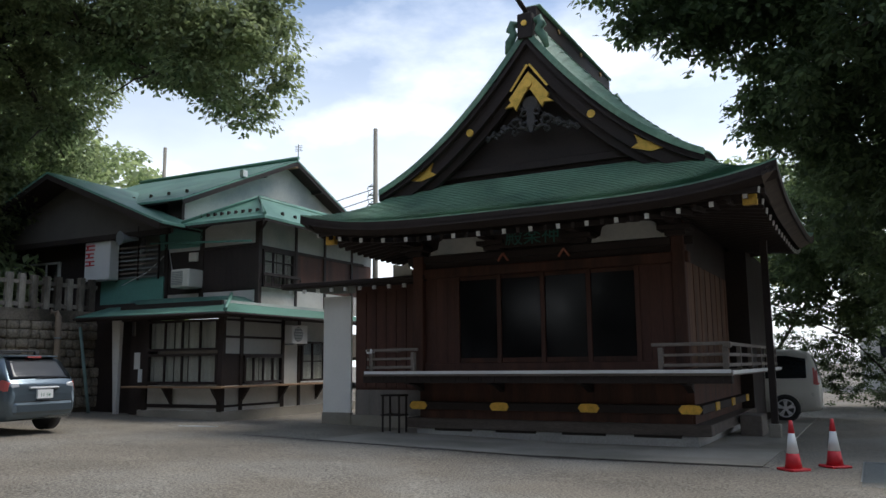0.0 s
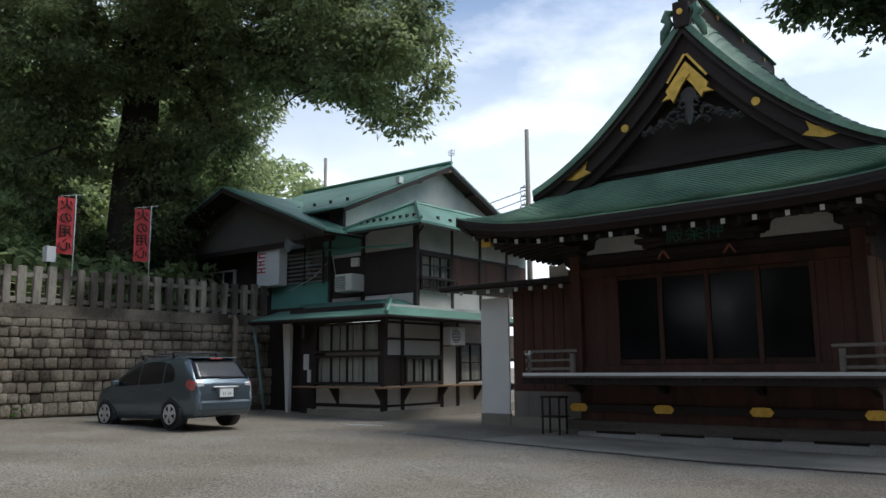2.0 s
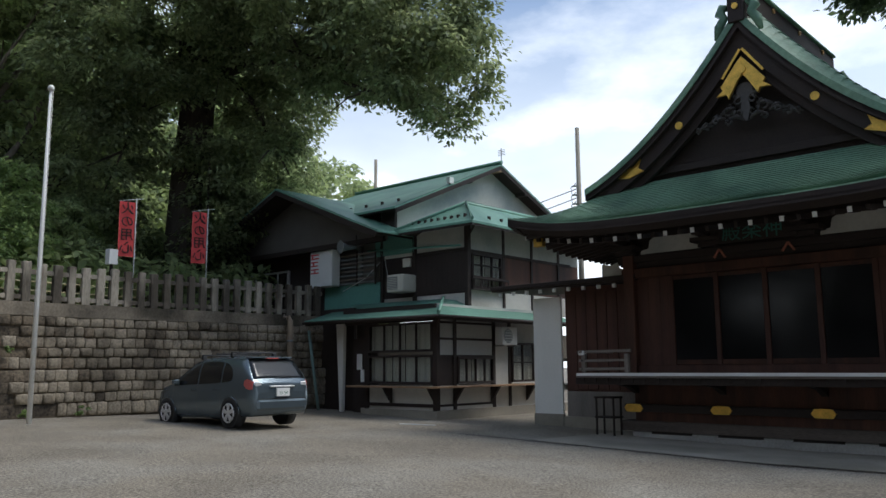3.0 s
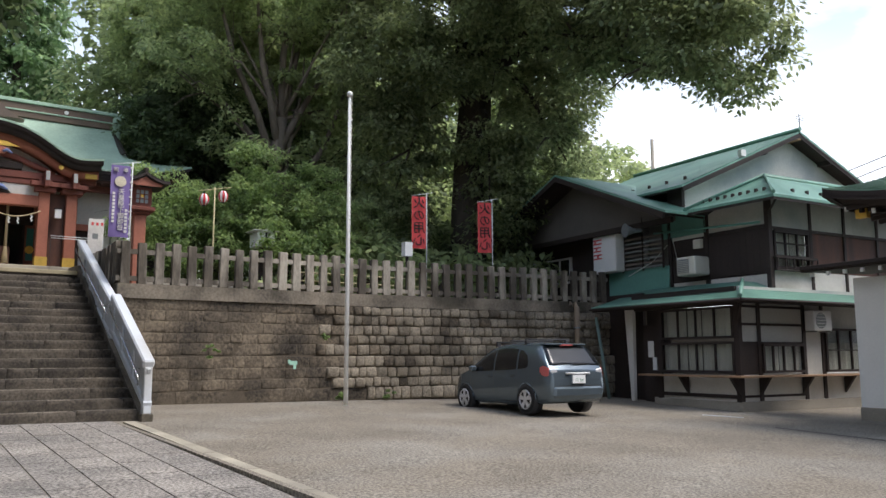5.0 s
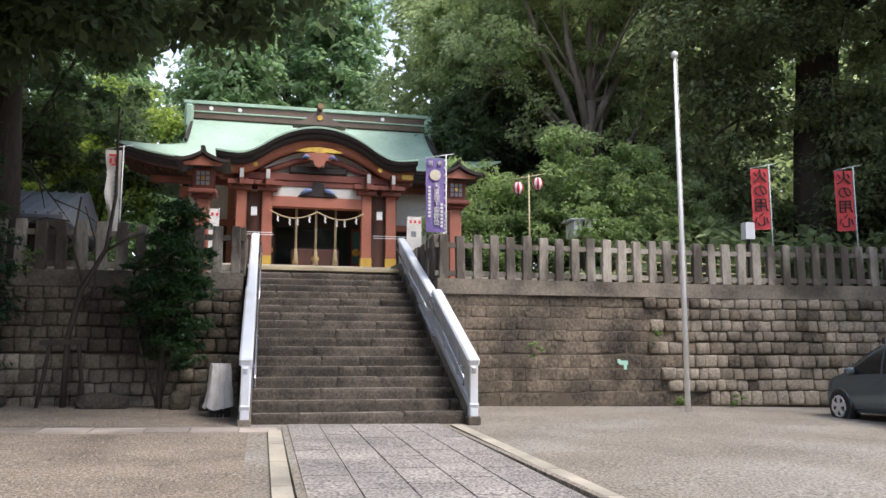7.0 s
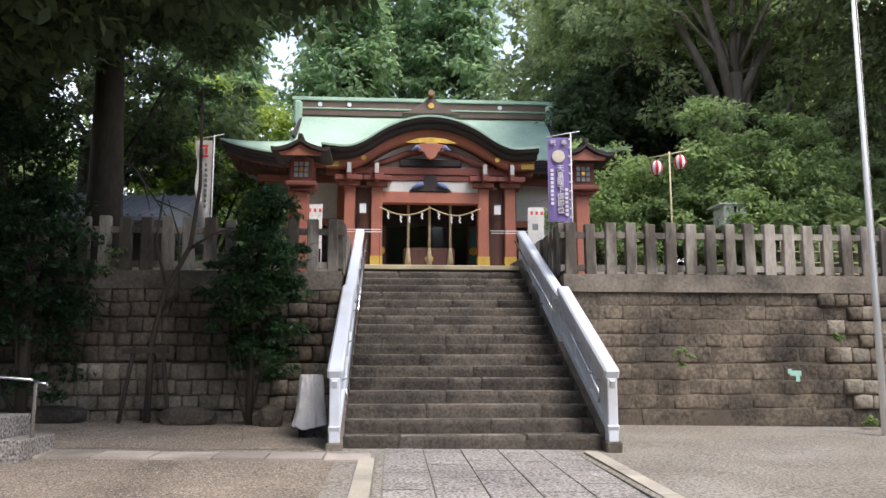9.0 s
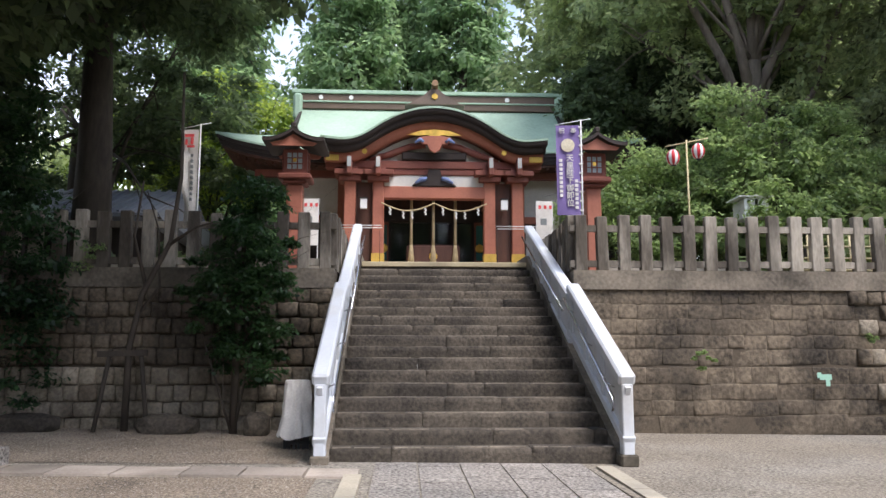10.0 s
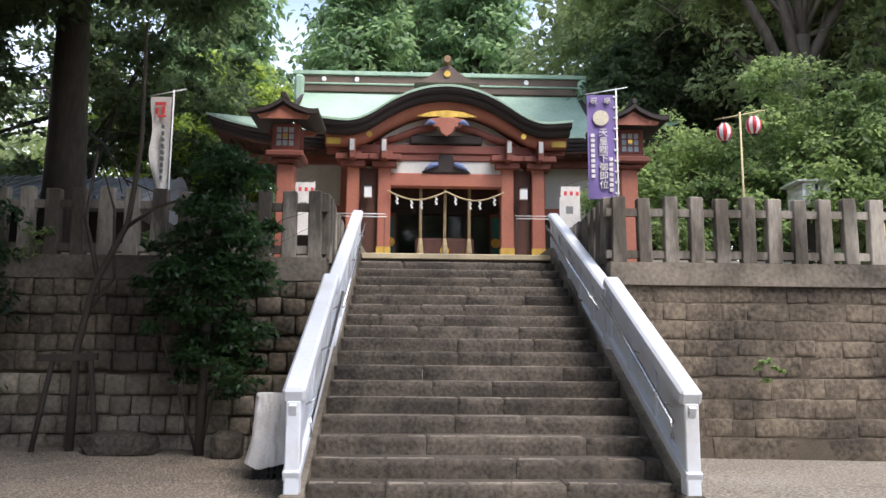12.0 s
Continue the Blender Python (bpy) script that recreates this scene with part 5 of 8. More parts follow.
def window(u0, u1, v, z0, z1, cols, rows, name="window", along="u", curtain=True, mt=BLACKWOOD):
    """A framed window with panes; along u faces the yard, along v faces the side."""
    r = new(name)
    r.parent = house
    r.empty_display_size = 0.1

    def bx(a0, a1, d0, d1, c0, c1):
        if along == "u":
            return box(BM(), a0, a1, v + d0, v + d1, c0, c1)
        return box(BM(), v - d1, v - d0, a0, a1, c0, c1)
    for a in (u0, u1 - 0.06):
        part("frame_side", bx(a, a + 0.06, -0.05, 0.06, z0, z1), mt, r)
    for c in (z0, z1 - 0.06):
        part("frame_rail", bx(u0, u1, -0.055, 0.06, c, c + 0.06), mt, r)
    for k in range(1, cols):
        a = u0 + (u1 - u0) * k / cols
        part("mullion", bx(a - 0.02, a + 0.02, -0.03, 0.03, z0, z1), mt, r)
    for k in range(1, rows):
        c = z0 + (z1 - z0) * k / rows
        part("transom", bx(u0, u1, -0.035, 0.03, c - 0.015, c + 0.015), mt, r)
    part("pane", bx(u0, u1, 0.0, 0.006, z0, z1), GLASS, r)
    if curtain:
        bm = BM()
        n = int((u1 - u0) / 0.035)
        g = []
        for k in range(n + 1):
            a = u0 + (u1 - u0) * k / n
            d = 0.11 + 0.04 * math.sin(k * 0.9) + 0.02 * math.sin(k * 0.37)
            gap = 0.0
            p = [(a, v + d, z) if along == "u" else (v - d, a, z) for z in (z0 + 0.03, z1 - 0.02)]
            g.append([bm.verts.new(q) for q in p])
        for a, b in zip(g, g[1:]):
            bm.faces.new((a[0], b[0], b[1], a[1]))
        part("curtain", bm, CURTAIN, r, "pale drawn curtain", fix=False)
    # board painted dark for the unlit room behind the panes
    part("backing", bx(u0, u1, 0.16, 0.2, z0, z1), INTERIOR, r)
    return r


FV, FU = 0.62, -0.62          # the ground floor's front and side wall planes
boxpart("footing", (-3.55, FU + 0.03, FV - 0.03, 7.0, -0.6, -0.02), CONCRETE, house, bevel=0.01)
# front wall of the ground floor
boxpart("wall_low", (-3.3, FU - 0.1, FV + 0.03, FV + 0.12, -0.05, 0.62), PLASTER, house)
boxpart("wall_high", (-4.4, FU - 0.1, FV + 0.03, FV + 0.12, 2.34, 2.8), BLACKWOOD, house)
boxpart("wall_side_low", (FU - 0.12, FU - 0.03, FV + 0.1, 6.5, -0.05, 0.62), PLASTER, house)
boxpart("wall_side_mid", (FU - 0.12, FU - 0.03, FV + 0.1, 1.35, 0.62, 1.4), BLACKWOOD, house)
boxpart("wall_side_high", (FU - 0.12, FU - 0.03, FV + 0.1, 6.5, 1.42, 2.8), PLASTERGREY, house)
boxpart("wall_side_end", (FU - 0.12, FU - 0.03, 3.1, 3.75, 0.62, 1.42), PLASTERGREY, house)
for u in (-3.32, FU - 0.06):
    boxpart("post", (u - 0.08, u + 0.08, FV - 0.03, FV + 0.1, -0.05, 2.45), BLACKWOOD, house, bevel=0.008)
for v in (1.35, 3.05, 3.8, 5.6):
    boxpart("post", (FU - 0.1, FU + 0.0, v - 0.06, v + 0.06, -0.05, 2.45), BLACKWOOD, house)
for z in (0.10, 1.40, 1.86, 2.30):
    boxpart("side_rail", (FU - 0.08, FU - 0.005, FV, 3.1, z - 0.03, z + 0.03), BLACKWOOD, house)
boxpart("low_rail", (-3.3, FU, FV - 0.02, FV + 0.05, 0.05, 0.14), BLACKWOOD, house)
window(-3.24, FU - 0.14, FV, 0.66, 1.44, 4, 1)
window(-3.24, FU - 0.14, FV, 1.52, 2.32, 4, 1)
window(1.42, 3.0, FU, 0.66, 1.38, 4, 1, along="v")
window(3.86, 5.5, FU, 0.66, 1.80, 3, 2, along="v")
# counter with brackets
ct = boxpart("counter", (-3.75, FU + 0.02, FV - 0.42, FV - 0.03, 0.56, 0.61), LEDGE, house, "narrow worn wooden counter under the windows", bevel=0.008)
boxpart("counter", (FU, FU + 0.36, FV - 0.42, 5.6, 0.56, 0.61), LEDGE, house, "narrow worn wooden counter under the windows", bevel=0.008)
for u in (-2.3, FU - 0.02):
    bm = prism(BM(), [(FV - 0.03, 0.12), (FV - 0.03, 0.56), (FV - 0.36, 0.56)], "x", u - 0.04, u + 0.04)
    part("counter_bracket", bm, BLACKWOOD, house)
for v in (1.3, 2.9, 4.6):
    bm = prism(BM(), [(FU, 0.12), (FU, 0.56), (FU + 0.32, 0.56)], "y", v - 0.04, v + 0.04)
    part("counter_bracket", bm, BLACKWOOD, house)
# entrance
# near-black board paints the shade of the doorway
boxpart("door_recess", (-4.3, -3.4, FV + 0.5, FV + 0.55, -0.3, 2.6), INTERIOR, house)
dr = boxpart("entrance_door", (-4.15, -3.45, FV + 0.22, FV + 0.27, -0.2, 1.95), BLACKWOOD, house, "dark entrance door with notices")
boxpart("notice", (-3.98, -3.76, FV + 0.205, FV + 0.219, 1.05, 1.5), PAPER, dr)
boxpart("post_box", (-3.72, -3.58, FV + 0.12, FV + 0.22, 0.7, 1.05), WHITE, dr)
bm = prism(BM(), [(-4.46, -0.35), (-4.36, -0.35), (-4.32, 2.4), (-4.66, 2.4)], "y", FV - 0.02, FV + 0.10)
part("white_post", bm, PLASTER, house, "leaning white plaster pier", bevel=0.01)
boxpart("left_filler", (-7.0, -4.45, FV + 0.5, FV + 0.6, -0.4, 2.9), BLACKWOOD, house)


def plane_roof(name, corners, thick=0.05, rows=9, m=COPPERTEAL, label="green painted sheet roof"):
    """A sloping roof face: eave a-b, top d-c, in rows of sheet."""
    a, b, c, d = [Vector(p) for p in corners]

    def fn(u, v):
        return (a.lerp(b, u)).lerp(d.lerp(c, u), v)
    ob = part(name, stepped(BM(), fn, 6, rows, 0.012), m, house, label, fix=False)
    bm = sheet(BM(), lambda u, v: fn(u, v) - Vector((0, 0, 0.012)), 2, 2, thick)
    part("roof_edge", bm, m, house)
    bm = sheet(BM(), lambda u, v: fn(u, v * 0.97 + 0.015) - Vector((0, 0, 0.02 + thick)), 2, 2, 0.07)
    part("roof_board", bm, BLACKWOOD, house)
    return ob


# lower roof, hipped at the corner
plane_roof("lower_roof", ((-5.4, 0, 2.48), (0, 0, 2.45), (-1.35, 1.7, 3.02), (-5.4, 2.2, 3.12)))
plane_roof("lower_roof", ((0, 0, 2.45), (0, 6.4, 2.45), (-1.35, 6.4, 2.98), (-1.35, 1.7, 3.02)))
part("hip_ridge", tube(BM(), [(0, 0, 2.50), (-1.35, 1.7, 3.06)], 0.05, 8), COPPERTEAL, house)
part("gutter", tube(BM(), [(-5.4, -0.05, 2.42), (0.04, -0.05, 2.40)], 0.04, 8), BLACKWOOD, house, "dark eave gutter")
part("gutter", tube(BM(), [(0.05, -0.05, 2.40), (0.05, 6.4, 2.40)], 0.04, 8), BLACKWOOD, house, "dark eave gutter")
bm = beam(BM(), (FU, FV, 1.95), (-0.15, 0.2, 2.36), 0.05, 0.06)
part("eave_strut", bm, BLACKWOOD, house)
# upper floor
UV, UU = 2.2, -0.85
boxpart("upper_wall_base", (-4.3, UU, UV, UV + 0.1, 2.7, 3.2), PLASTER, house)
boxpart("upper_wall_dark", (-4.3, UU, UV - 0.01, UV + 0.1, 3.2, 4.45), BLACKWOOD, house)
for k in range(9):
    boxpart("upper_board", (-2.85 + 0.215 * k, -2.64 + 0.215 * k, UV - 0.03, UV - 0.011, 3.25, 4.4), BLACKWOOD, house)
boxpart("upper_wall_pale", (-4.3, UU, UV, UV + 0.1, 4.45, 5.4), PLASTERGREY, house)
boxpart("upper_side_pale", (UU - 0.1, UU, UV, 8.0, 4.40, 5.4), PLASTERGREY, house)
boxpart("upper_side_base", (UU - 0.1, UU, UV, 8.0, 2.7, 3.3), PLASTER, house)
boxpart("upper_side_mid", (UU - 0.1, UU - 0.01, 3.9, 8.0, 3.3, 4.40), BROWNWOOD, house)
window(UV + 0.15, 3.75, UU, 3.35, 4.35, 3, 3, along="v", curtain=True, mt=BLACKWOOD)
bm = BM()
for k in range(6):
    box(bm, UU + 0.12, UU + 0.15, UV + 0.1 + 0.32 * k, UV + 0.13 + 0.32 * k, 3.30, 3.62)
box(bm, UU + 0.02, UU + 0.16, UV + 0.05, 3.9, 3.60, 3.66)
box(bm, UU + 0.02, UU + 0.16, UV + 0.05, 3.9, 3.28, 3.32)
part("window_rail", bm, BLACKWOOD, house)
for u, v in ((UU, UV), (-2.9, UV), (-4.3, UV)):
    boxpart("upper_post", (u - 0.08, u + 0.05, v - 0.06, v + 0.08, 2.8, 5.35), BLACKWOOD, house)
for v in (3.85, 5.3, 6.8):
    boxpart("upper_post", (UU - 0.04, UU + 0.03, v - 0.05, v + 0.05, 2.8, 5.35), BLACKWOOD, house)
boxpart("upper_rail", (-2.9, UU, UV - 0.04, UV, 4.42, 4.5), BLACKWOOD, house)
boxpart("upper_rail", (UU, UU + 0.03, UV, 7.5, 4.36, 4.44), BLACKWOOD, house)
part("brace", beam(BM(), (UU, UV - 0.02, 4.75), (-0.2, UV - 0.35, 5.15), 0.04, 0.05), BLACKWOOD, house)
# hipped bay roof, then the main gable roof behind it
plane_roof("bay_roof", ((-3.05, 1.45, 5.10), (-0.05, 1.45, 5.08), (-1.12, 2.5, 5.84), (-1.2, 2.5, 5.84)), rows=6)
plane_roof("bay_roof", ((-0.05, 1.45, 5.08), (-0.05, 8.2, 5.08), (-1.12, 8.2, 5.84), (-1.12, 2.5, 5.84)), rows=6)
plane_roof("bay_roof", ((-3.05, 8.2, 5.10), (-3.05, 1.45, 5.10), (-1.2, 2.5, 5.84), (-1.2, 8.2, 5.84)), rows=6)
part("hip_ridge", tube(BM(), [(-0.05, 1.45, 5.14), (-1.15, 2.5, 5.89), (-1.15, 8.2, 5.89)], 0.05, 8), COPPERTEAL, house)
part("hip_ridge", tube(BM(), [(-3.05, 1.45, 5.15), (-1.15, 2.5, 5.89)], 0.04, 8), COPPERTEAL, house)
GU = -3.3
bm = prism(BM(), [(2.3, 5.0), (2.3, 6.05), (7.05, 8.05), (11.8, 6.05), (11.8, 5.0)], "x", GU - 0.62, GU - 0.5)
part("gable_wall", bm, PLASTERGREY, house, "pale plaster gable wall")
plane_roof("gable_roof", ((-11.0, 1.7, 5.98), (GU, 1.7, 5.95), (GU, 7.05, 8.27), (-11.0, 7.05, 8.27)), rows=16)
plane_roof("gable_roof", ((GU, 12.4, 5.95), (-11.0, 12.4, 5.95), (-11.0, 7.05, 8.27), (GU, 7.05, 8.27)), rows=12)
part("gable_ridge", tube(BM(), [(GU + 0.03, 7.05, 8.33), (-11.0, 7.05, 8.33)], 0.07, 8), COPPERTEAL, house)
for t, (va, za) in enumerate(((2.3, 6.02), (3.9, 6.70), (5.4, 7.32), (7.05, 7.98), (8.6, 7.35), (10.2, 6.66))):
    boxpart("purlin_end", (GU - 0.6, GU - 0.03, va - 0.08, va + 0.08, za, za + 0.16), LEDGE if t % 2 else BLACKWOOD, house)
for va, za, vb, zb in ((1.75, 5.84, 7.05, 8.14), (12.35, 5.84, 7.05, 8.14)):
    part("verge_board", beam(BM(), (GU - 0.04, va, za), (GU - 0.04, vb, zb), 0.05, 0.16), BLACKWOOD, house)
boxpart("under_wall", (-4.4, GU - 0.5, 2.2, 2.32, 5.3, 6.1), BLACKWOOD, house)
boxpart("roof_lamp", (GU - 0.1, GU + 0.05, 4.2, 4.4, 7.1, 7.3), WHITE, house)
for k in range(9):
    t = (k + 0.5) / 9
    for c, d in (((-3.05, 1.45, 5.10), (-0.05, 1.45, 5.08)), ((-0.05, 1.45, 5.08), (-0.05, 8.2, 5.08))):
        p = Vector(c).lerp(Vector(d), 0.12 + 0.76 * t)
        p += Vector((0, 0.28, 0.22)) if c[1] == d[1] else Vector((-0.28, 0, 0.22))
        boxpart("snow_guard", (p.x - 0.035, p.x + 0.035, p.y - 0.035, p.y + 0.035, p.z - 0.04, p.z + 0.06), BLACKWOOD, house)
    p = Vector((-10.4 + 6.8 * t, 2.55, 6.36))
    boxpart("snow_guard", (p.x - 0.035, p.x + 0.035, p.y - 0.035, p.y + 0.035, p.z - 0.04, p.z + 0.06), BLACKWOOD, house)
# left wing: low gable facing the yard, on the terrace level
LV = 1.3
plane_roof("wing_roof", ((-2.9, LV - 0.7, 5.05), (-2.9, 7.0, 5.05), (-7.8, 7.0, 7.02), (-7.8, LV - 0.7, 7.02)), rows=14)
plane_roof("wing_roof", ((-13.0, 7.0, 5.0), (-13.0, LV - 0.7, 5.0), (-7.8, LV - 0.7, 7.02), (-7.8, 7.0, 7.02)), rows=12)
for ua, za in ((-3.0, 4.94), (-12.9, 4.90)):
    part("verge_board", beam(BM(), (ua, LV - 0.66, za), (-7.8, LV - 0.66, 6.9), 0.06, 0.2), BLACKWOOD, house)
bm = prism(BM(), [(-12.4, 4.95), (-12.4, 5.05), (-7.8, 6.85), (-3.6, 5.2), (-3.6, 4.95)], "y", LV + 0.3, LV + 0.4)
part("wing_gable", bm, mat("grey-brown plaster", (0.12, 0.11, 0.10), 0.85, var=0.2), house, "grey-brown plaster gable")
boxpart("wing_wall", (-13.4, -6.4, LV + 0.9, LV + 1.0, 2.5, 5.1), BLACKWOOD, house)
boxpart("wing_inner_wall", (-7.6, -4.3, LV + 1.6, LV + 1.7, 2.9, 5.2), mat("pale grey board", (0.16, 0.155, 0.145), 0.85, var=0.15), house)
boxpart("wing_beam", (-12.6, -3.6, LV + 0.2, LV + 0.32, 4.90, 5.06), BLACKWOOD, house)
window(-11.6, -9.0, LV + 0.85, 3.6, 4.5, 4, 1, curtain=False, mt=PLASTERGREY)
boxpart("wing_floor", (-7.2, -4.2, 2.14, 4, 2.85, 2.95), BLACKWOOD, house)
bm = box(BM(), -7.0, -4.35, UV - 0.1, UV - 0.04, 2.9, 3.75)
part("teal_parapet", bm, TEAL, house, "teal painted sheet parapet", bevel=0.008)
boxpart("teal_upper", (-4.6, -2.9, UV - 0.06, UV - 0.02, 4.55, 5.2), TEAL, house)
part("drain_pipe", tube(BM(), [(-4.8, UV - 0.2, 4.75), (-1.0, UV - 0.15, 4.55)], 0.03, 8), TEAL, house)
# sign, drying rack, horn, air unit
sign = root("shop_sign", HOUSE @ pose(-6.66, 1.75, 3.72), "white box sign with red lettering shapes", "sign")
boxpart("sign_box", (-0.55, 0.55, -0.12, 0.25, 0.0, 1.2), WHITE, sign, bevel=0.03)
for k, w in enumerate((0.20, 0.16, 0.20)):
    z = 1.02 - 0.24 * k
    boxpart("red_mark", (-0.50, -0.30 + w, -0.128, -0.121, z - 0.09, z - 0.05), REDPAINT, sign)
    boxpart("red_mark", (-0.50, -0.30 + w, -0.128, -0.121, z + 0.03, z + 0.07), REDPAINT, sign)
    boxpart("red_mark", (-0.45 + 0.06 * k, -0.38 + 0.06 * k, -0.128, -0.121, z - 0.05, z + 0.03), REDPAINT, sign)
rack = root("balcony_rack", HOUSE @ pose(-5.2, 2.0, 3.68), "rusty metal balcony rack with slats", "rack")
for k in range(8):
    part("slat", beam(BM(), (-1.0, 0, 0.1 + 0.13 * k), (0.75, 0, 0.1 + 0.13 * k), 0.02, 0.05), GREYWOOD if k % 2 else GREYPIPE, rack)
for u in (-1.0, -0.1, 0.75):
    boxpart("rack_post", (u - 0.02, u + 0.02, -0.02, 0.02, 0, 1.1), BLACKWOOD, rack)
part("flue", tube(BM(), [(-0.1, 0.15, 0.2), (-0.1, 0.15, 1.3)], 0.09, 10), GREYPIPE, rack, "grey flue pipe")
horn = root("loudspeaker_horn", HOUSE @ pose(-4.5, 0.85, 4.72), "grey horn loudspeaker under the eave", "loudspeaker")
part("horn", tube(BM(), [(0.1, 0.3, 0.02), (0, 0.05, 0), (-0.06, -0.12, 0), (-0.08, -0.2, 0)], [0.05, 0.08, 0.15, 0.21], 18), GREYPIPE, horn)
part("bracket", tube(BM(), [(0.1, 0.3, 0), (0.1, 0.3, 0.4)], 0.02, 6), BLACKWOOD, horn)
ac = root("air_conditioner", HOUSE @ pose(-3.2, UV - 0.5, 3.33), "cream window air conditioner on brackets", "air conditioner")
boxpart("casing", (-0.35, 0.35, -0.1, 0.5, 0, 0.52), CREAM, ac, bevel=0.03)
boxpart("grille", (-0.3, 0.12, -0.115, -0.1, 0.07, 0.45), GREYPIPE, ac)
for k in range(7):
    boxpart("slat", (-0.3, 0.12, -0.13, -0.115, 0.09 + 0.05 * k, 0.105 + 0.05 * k), CREAM, ac)
unit = root("outdoor_unit", HOUSE @ pose(FU + 0.02, 3.42, 1.72), "white air conditioning unit on the side wall", "air conditioner")
boxpart("casing", (0.0, 0.28, -0.36, 0.36, 0.0, 0.52), WHITE, unit, bevel=0.02)
part("fan_ring", tube(BM(), [(0.275, -0.08, 0.26), (0.292, -0.08, 0.26)], [0.21, 0.20], 20), GREYPIPE, unit)
for k in range(5):
    boxpart("grille_bar", (0.292, 0.298, -0.28, 0.12, 0.10 + 0.08 * k, 0.112 + 0.08 * k), WHITE, unit)
for v in (-0.28, 0.28):
    boxpart("bracket", (-0.03, 0.28, v - 0.02, v + 0.02, -0.04, 0.0), GREYPIPE, unit)
boxpart("meter_box", (-3.35, -3.05, UV - 0.12, UV - 0.02, 4.12, 4.38), CREAM, house, "cream meter box", bevel=0.01)
part("cable", tube(BM(), [(-4.3, UV - 0.15, 4.35), (-4.9, UV - 0.2, 3.9), (-5.9, UV - 0.25, 3.55)], 0.012, 5), LINTEL, house)
part("cable", tube(BM(), [(-4.1, UV - 0.15, 4.5), (-3.9, UV - 0.2, 3.9), (-3.5, UV - 0.3, 3.55)], 0.012, 5), LINTEL, house)
ant = root("roof_antenna", HOUSE @ pose(-3.4, 7.2, 8.27), "thin grey metal antenna on the roof", "antenna")
part("mast", tube(BM(), [(0, 0, 0), (0, 0, 0.62)], 0.018, 6), GREYPIPE, ant)
for k in range(4):
    part("element", beam(BM(), (-0.14, 0, 0.38 + 0.06 * k), (0.14, 0.05, 0.38 + 0.06 * k), 0.015, 0.015), GREYPIPE, ant)

# ---- things in the yard ----
fp = root("flagpole", pose(-1.95, 6.8, gz(-1.95, 6.8)), "tall slim pale grey flagpole", "flagpole")
part("pole", tube(BM(), [(0, 0, -0.05), (0, 0, 4), (0.0, 0, 7.45)], [0.055, 0.045, 0.03], 12), SILVERPOLE, fp)
part("pulley_head", tube(BM(), [(0, 0, 7.42), (0, 0, 7.5), (0, 0, 7.54)], [0.07, 0.07, 0.03], 12), SILVERPOLE, fp)
part("halyard", tube(BM(), [(0.06, 0.03, 0.9), (0.05, 0.03, 7.4)], 0.006, 4), WHITECLOTH, fp)


def along(table, x):
    """Reads a table of (x, value, value...) rows at x, x rising, eased between rows."""
    for p, q in zip(table, table[1:]):
        if x <= q[0]:
            t = max(0.0, (x - p[0]) / (q[0] - p[0]))
            return [a + (b - a) * t for a, b in zip(p[1:], q[1:])]
    return list(table[-1][1:])


def car_side(table, x, z):
    """Half width of the body at x and height z: full at the flank, leaning in above the belt and under the sill."""
    zs, belt, top, w = along(table, x)
    belt = min(belt, top - 0.05)
    if z <= belt:
        t = (z - zs) / max(0.05, belt - zs)
        return w * (0.90 + 0.10 * math.sin(min(1.0, t * 1.9) * math.pi / 2) - 0.035 * max(0.0, t - 0.6) / 0.4)
    t = (z - belt) / max(0.05, top - belt)
    return w * (0.965 - (top - belt) * (0.22 * t + 0.20 * t ** 4))


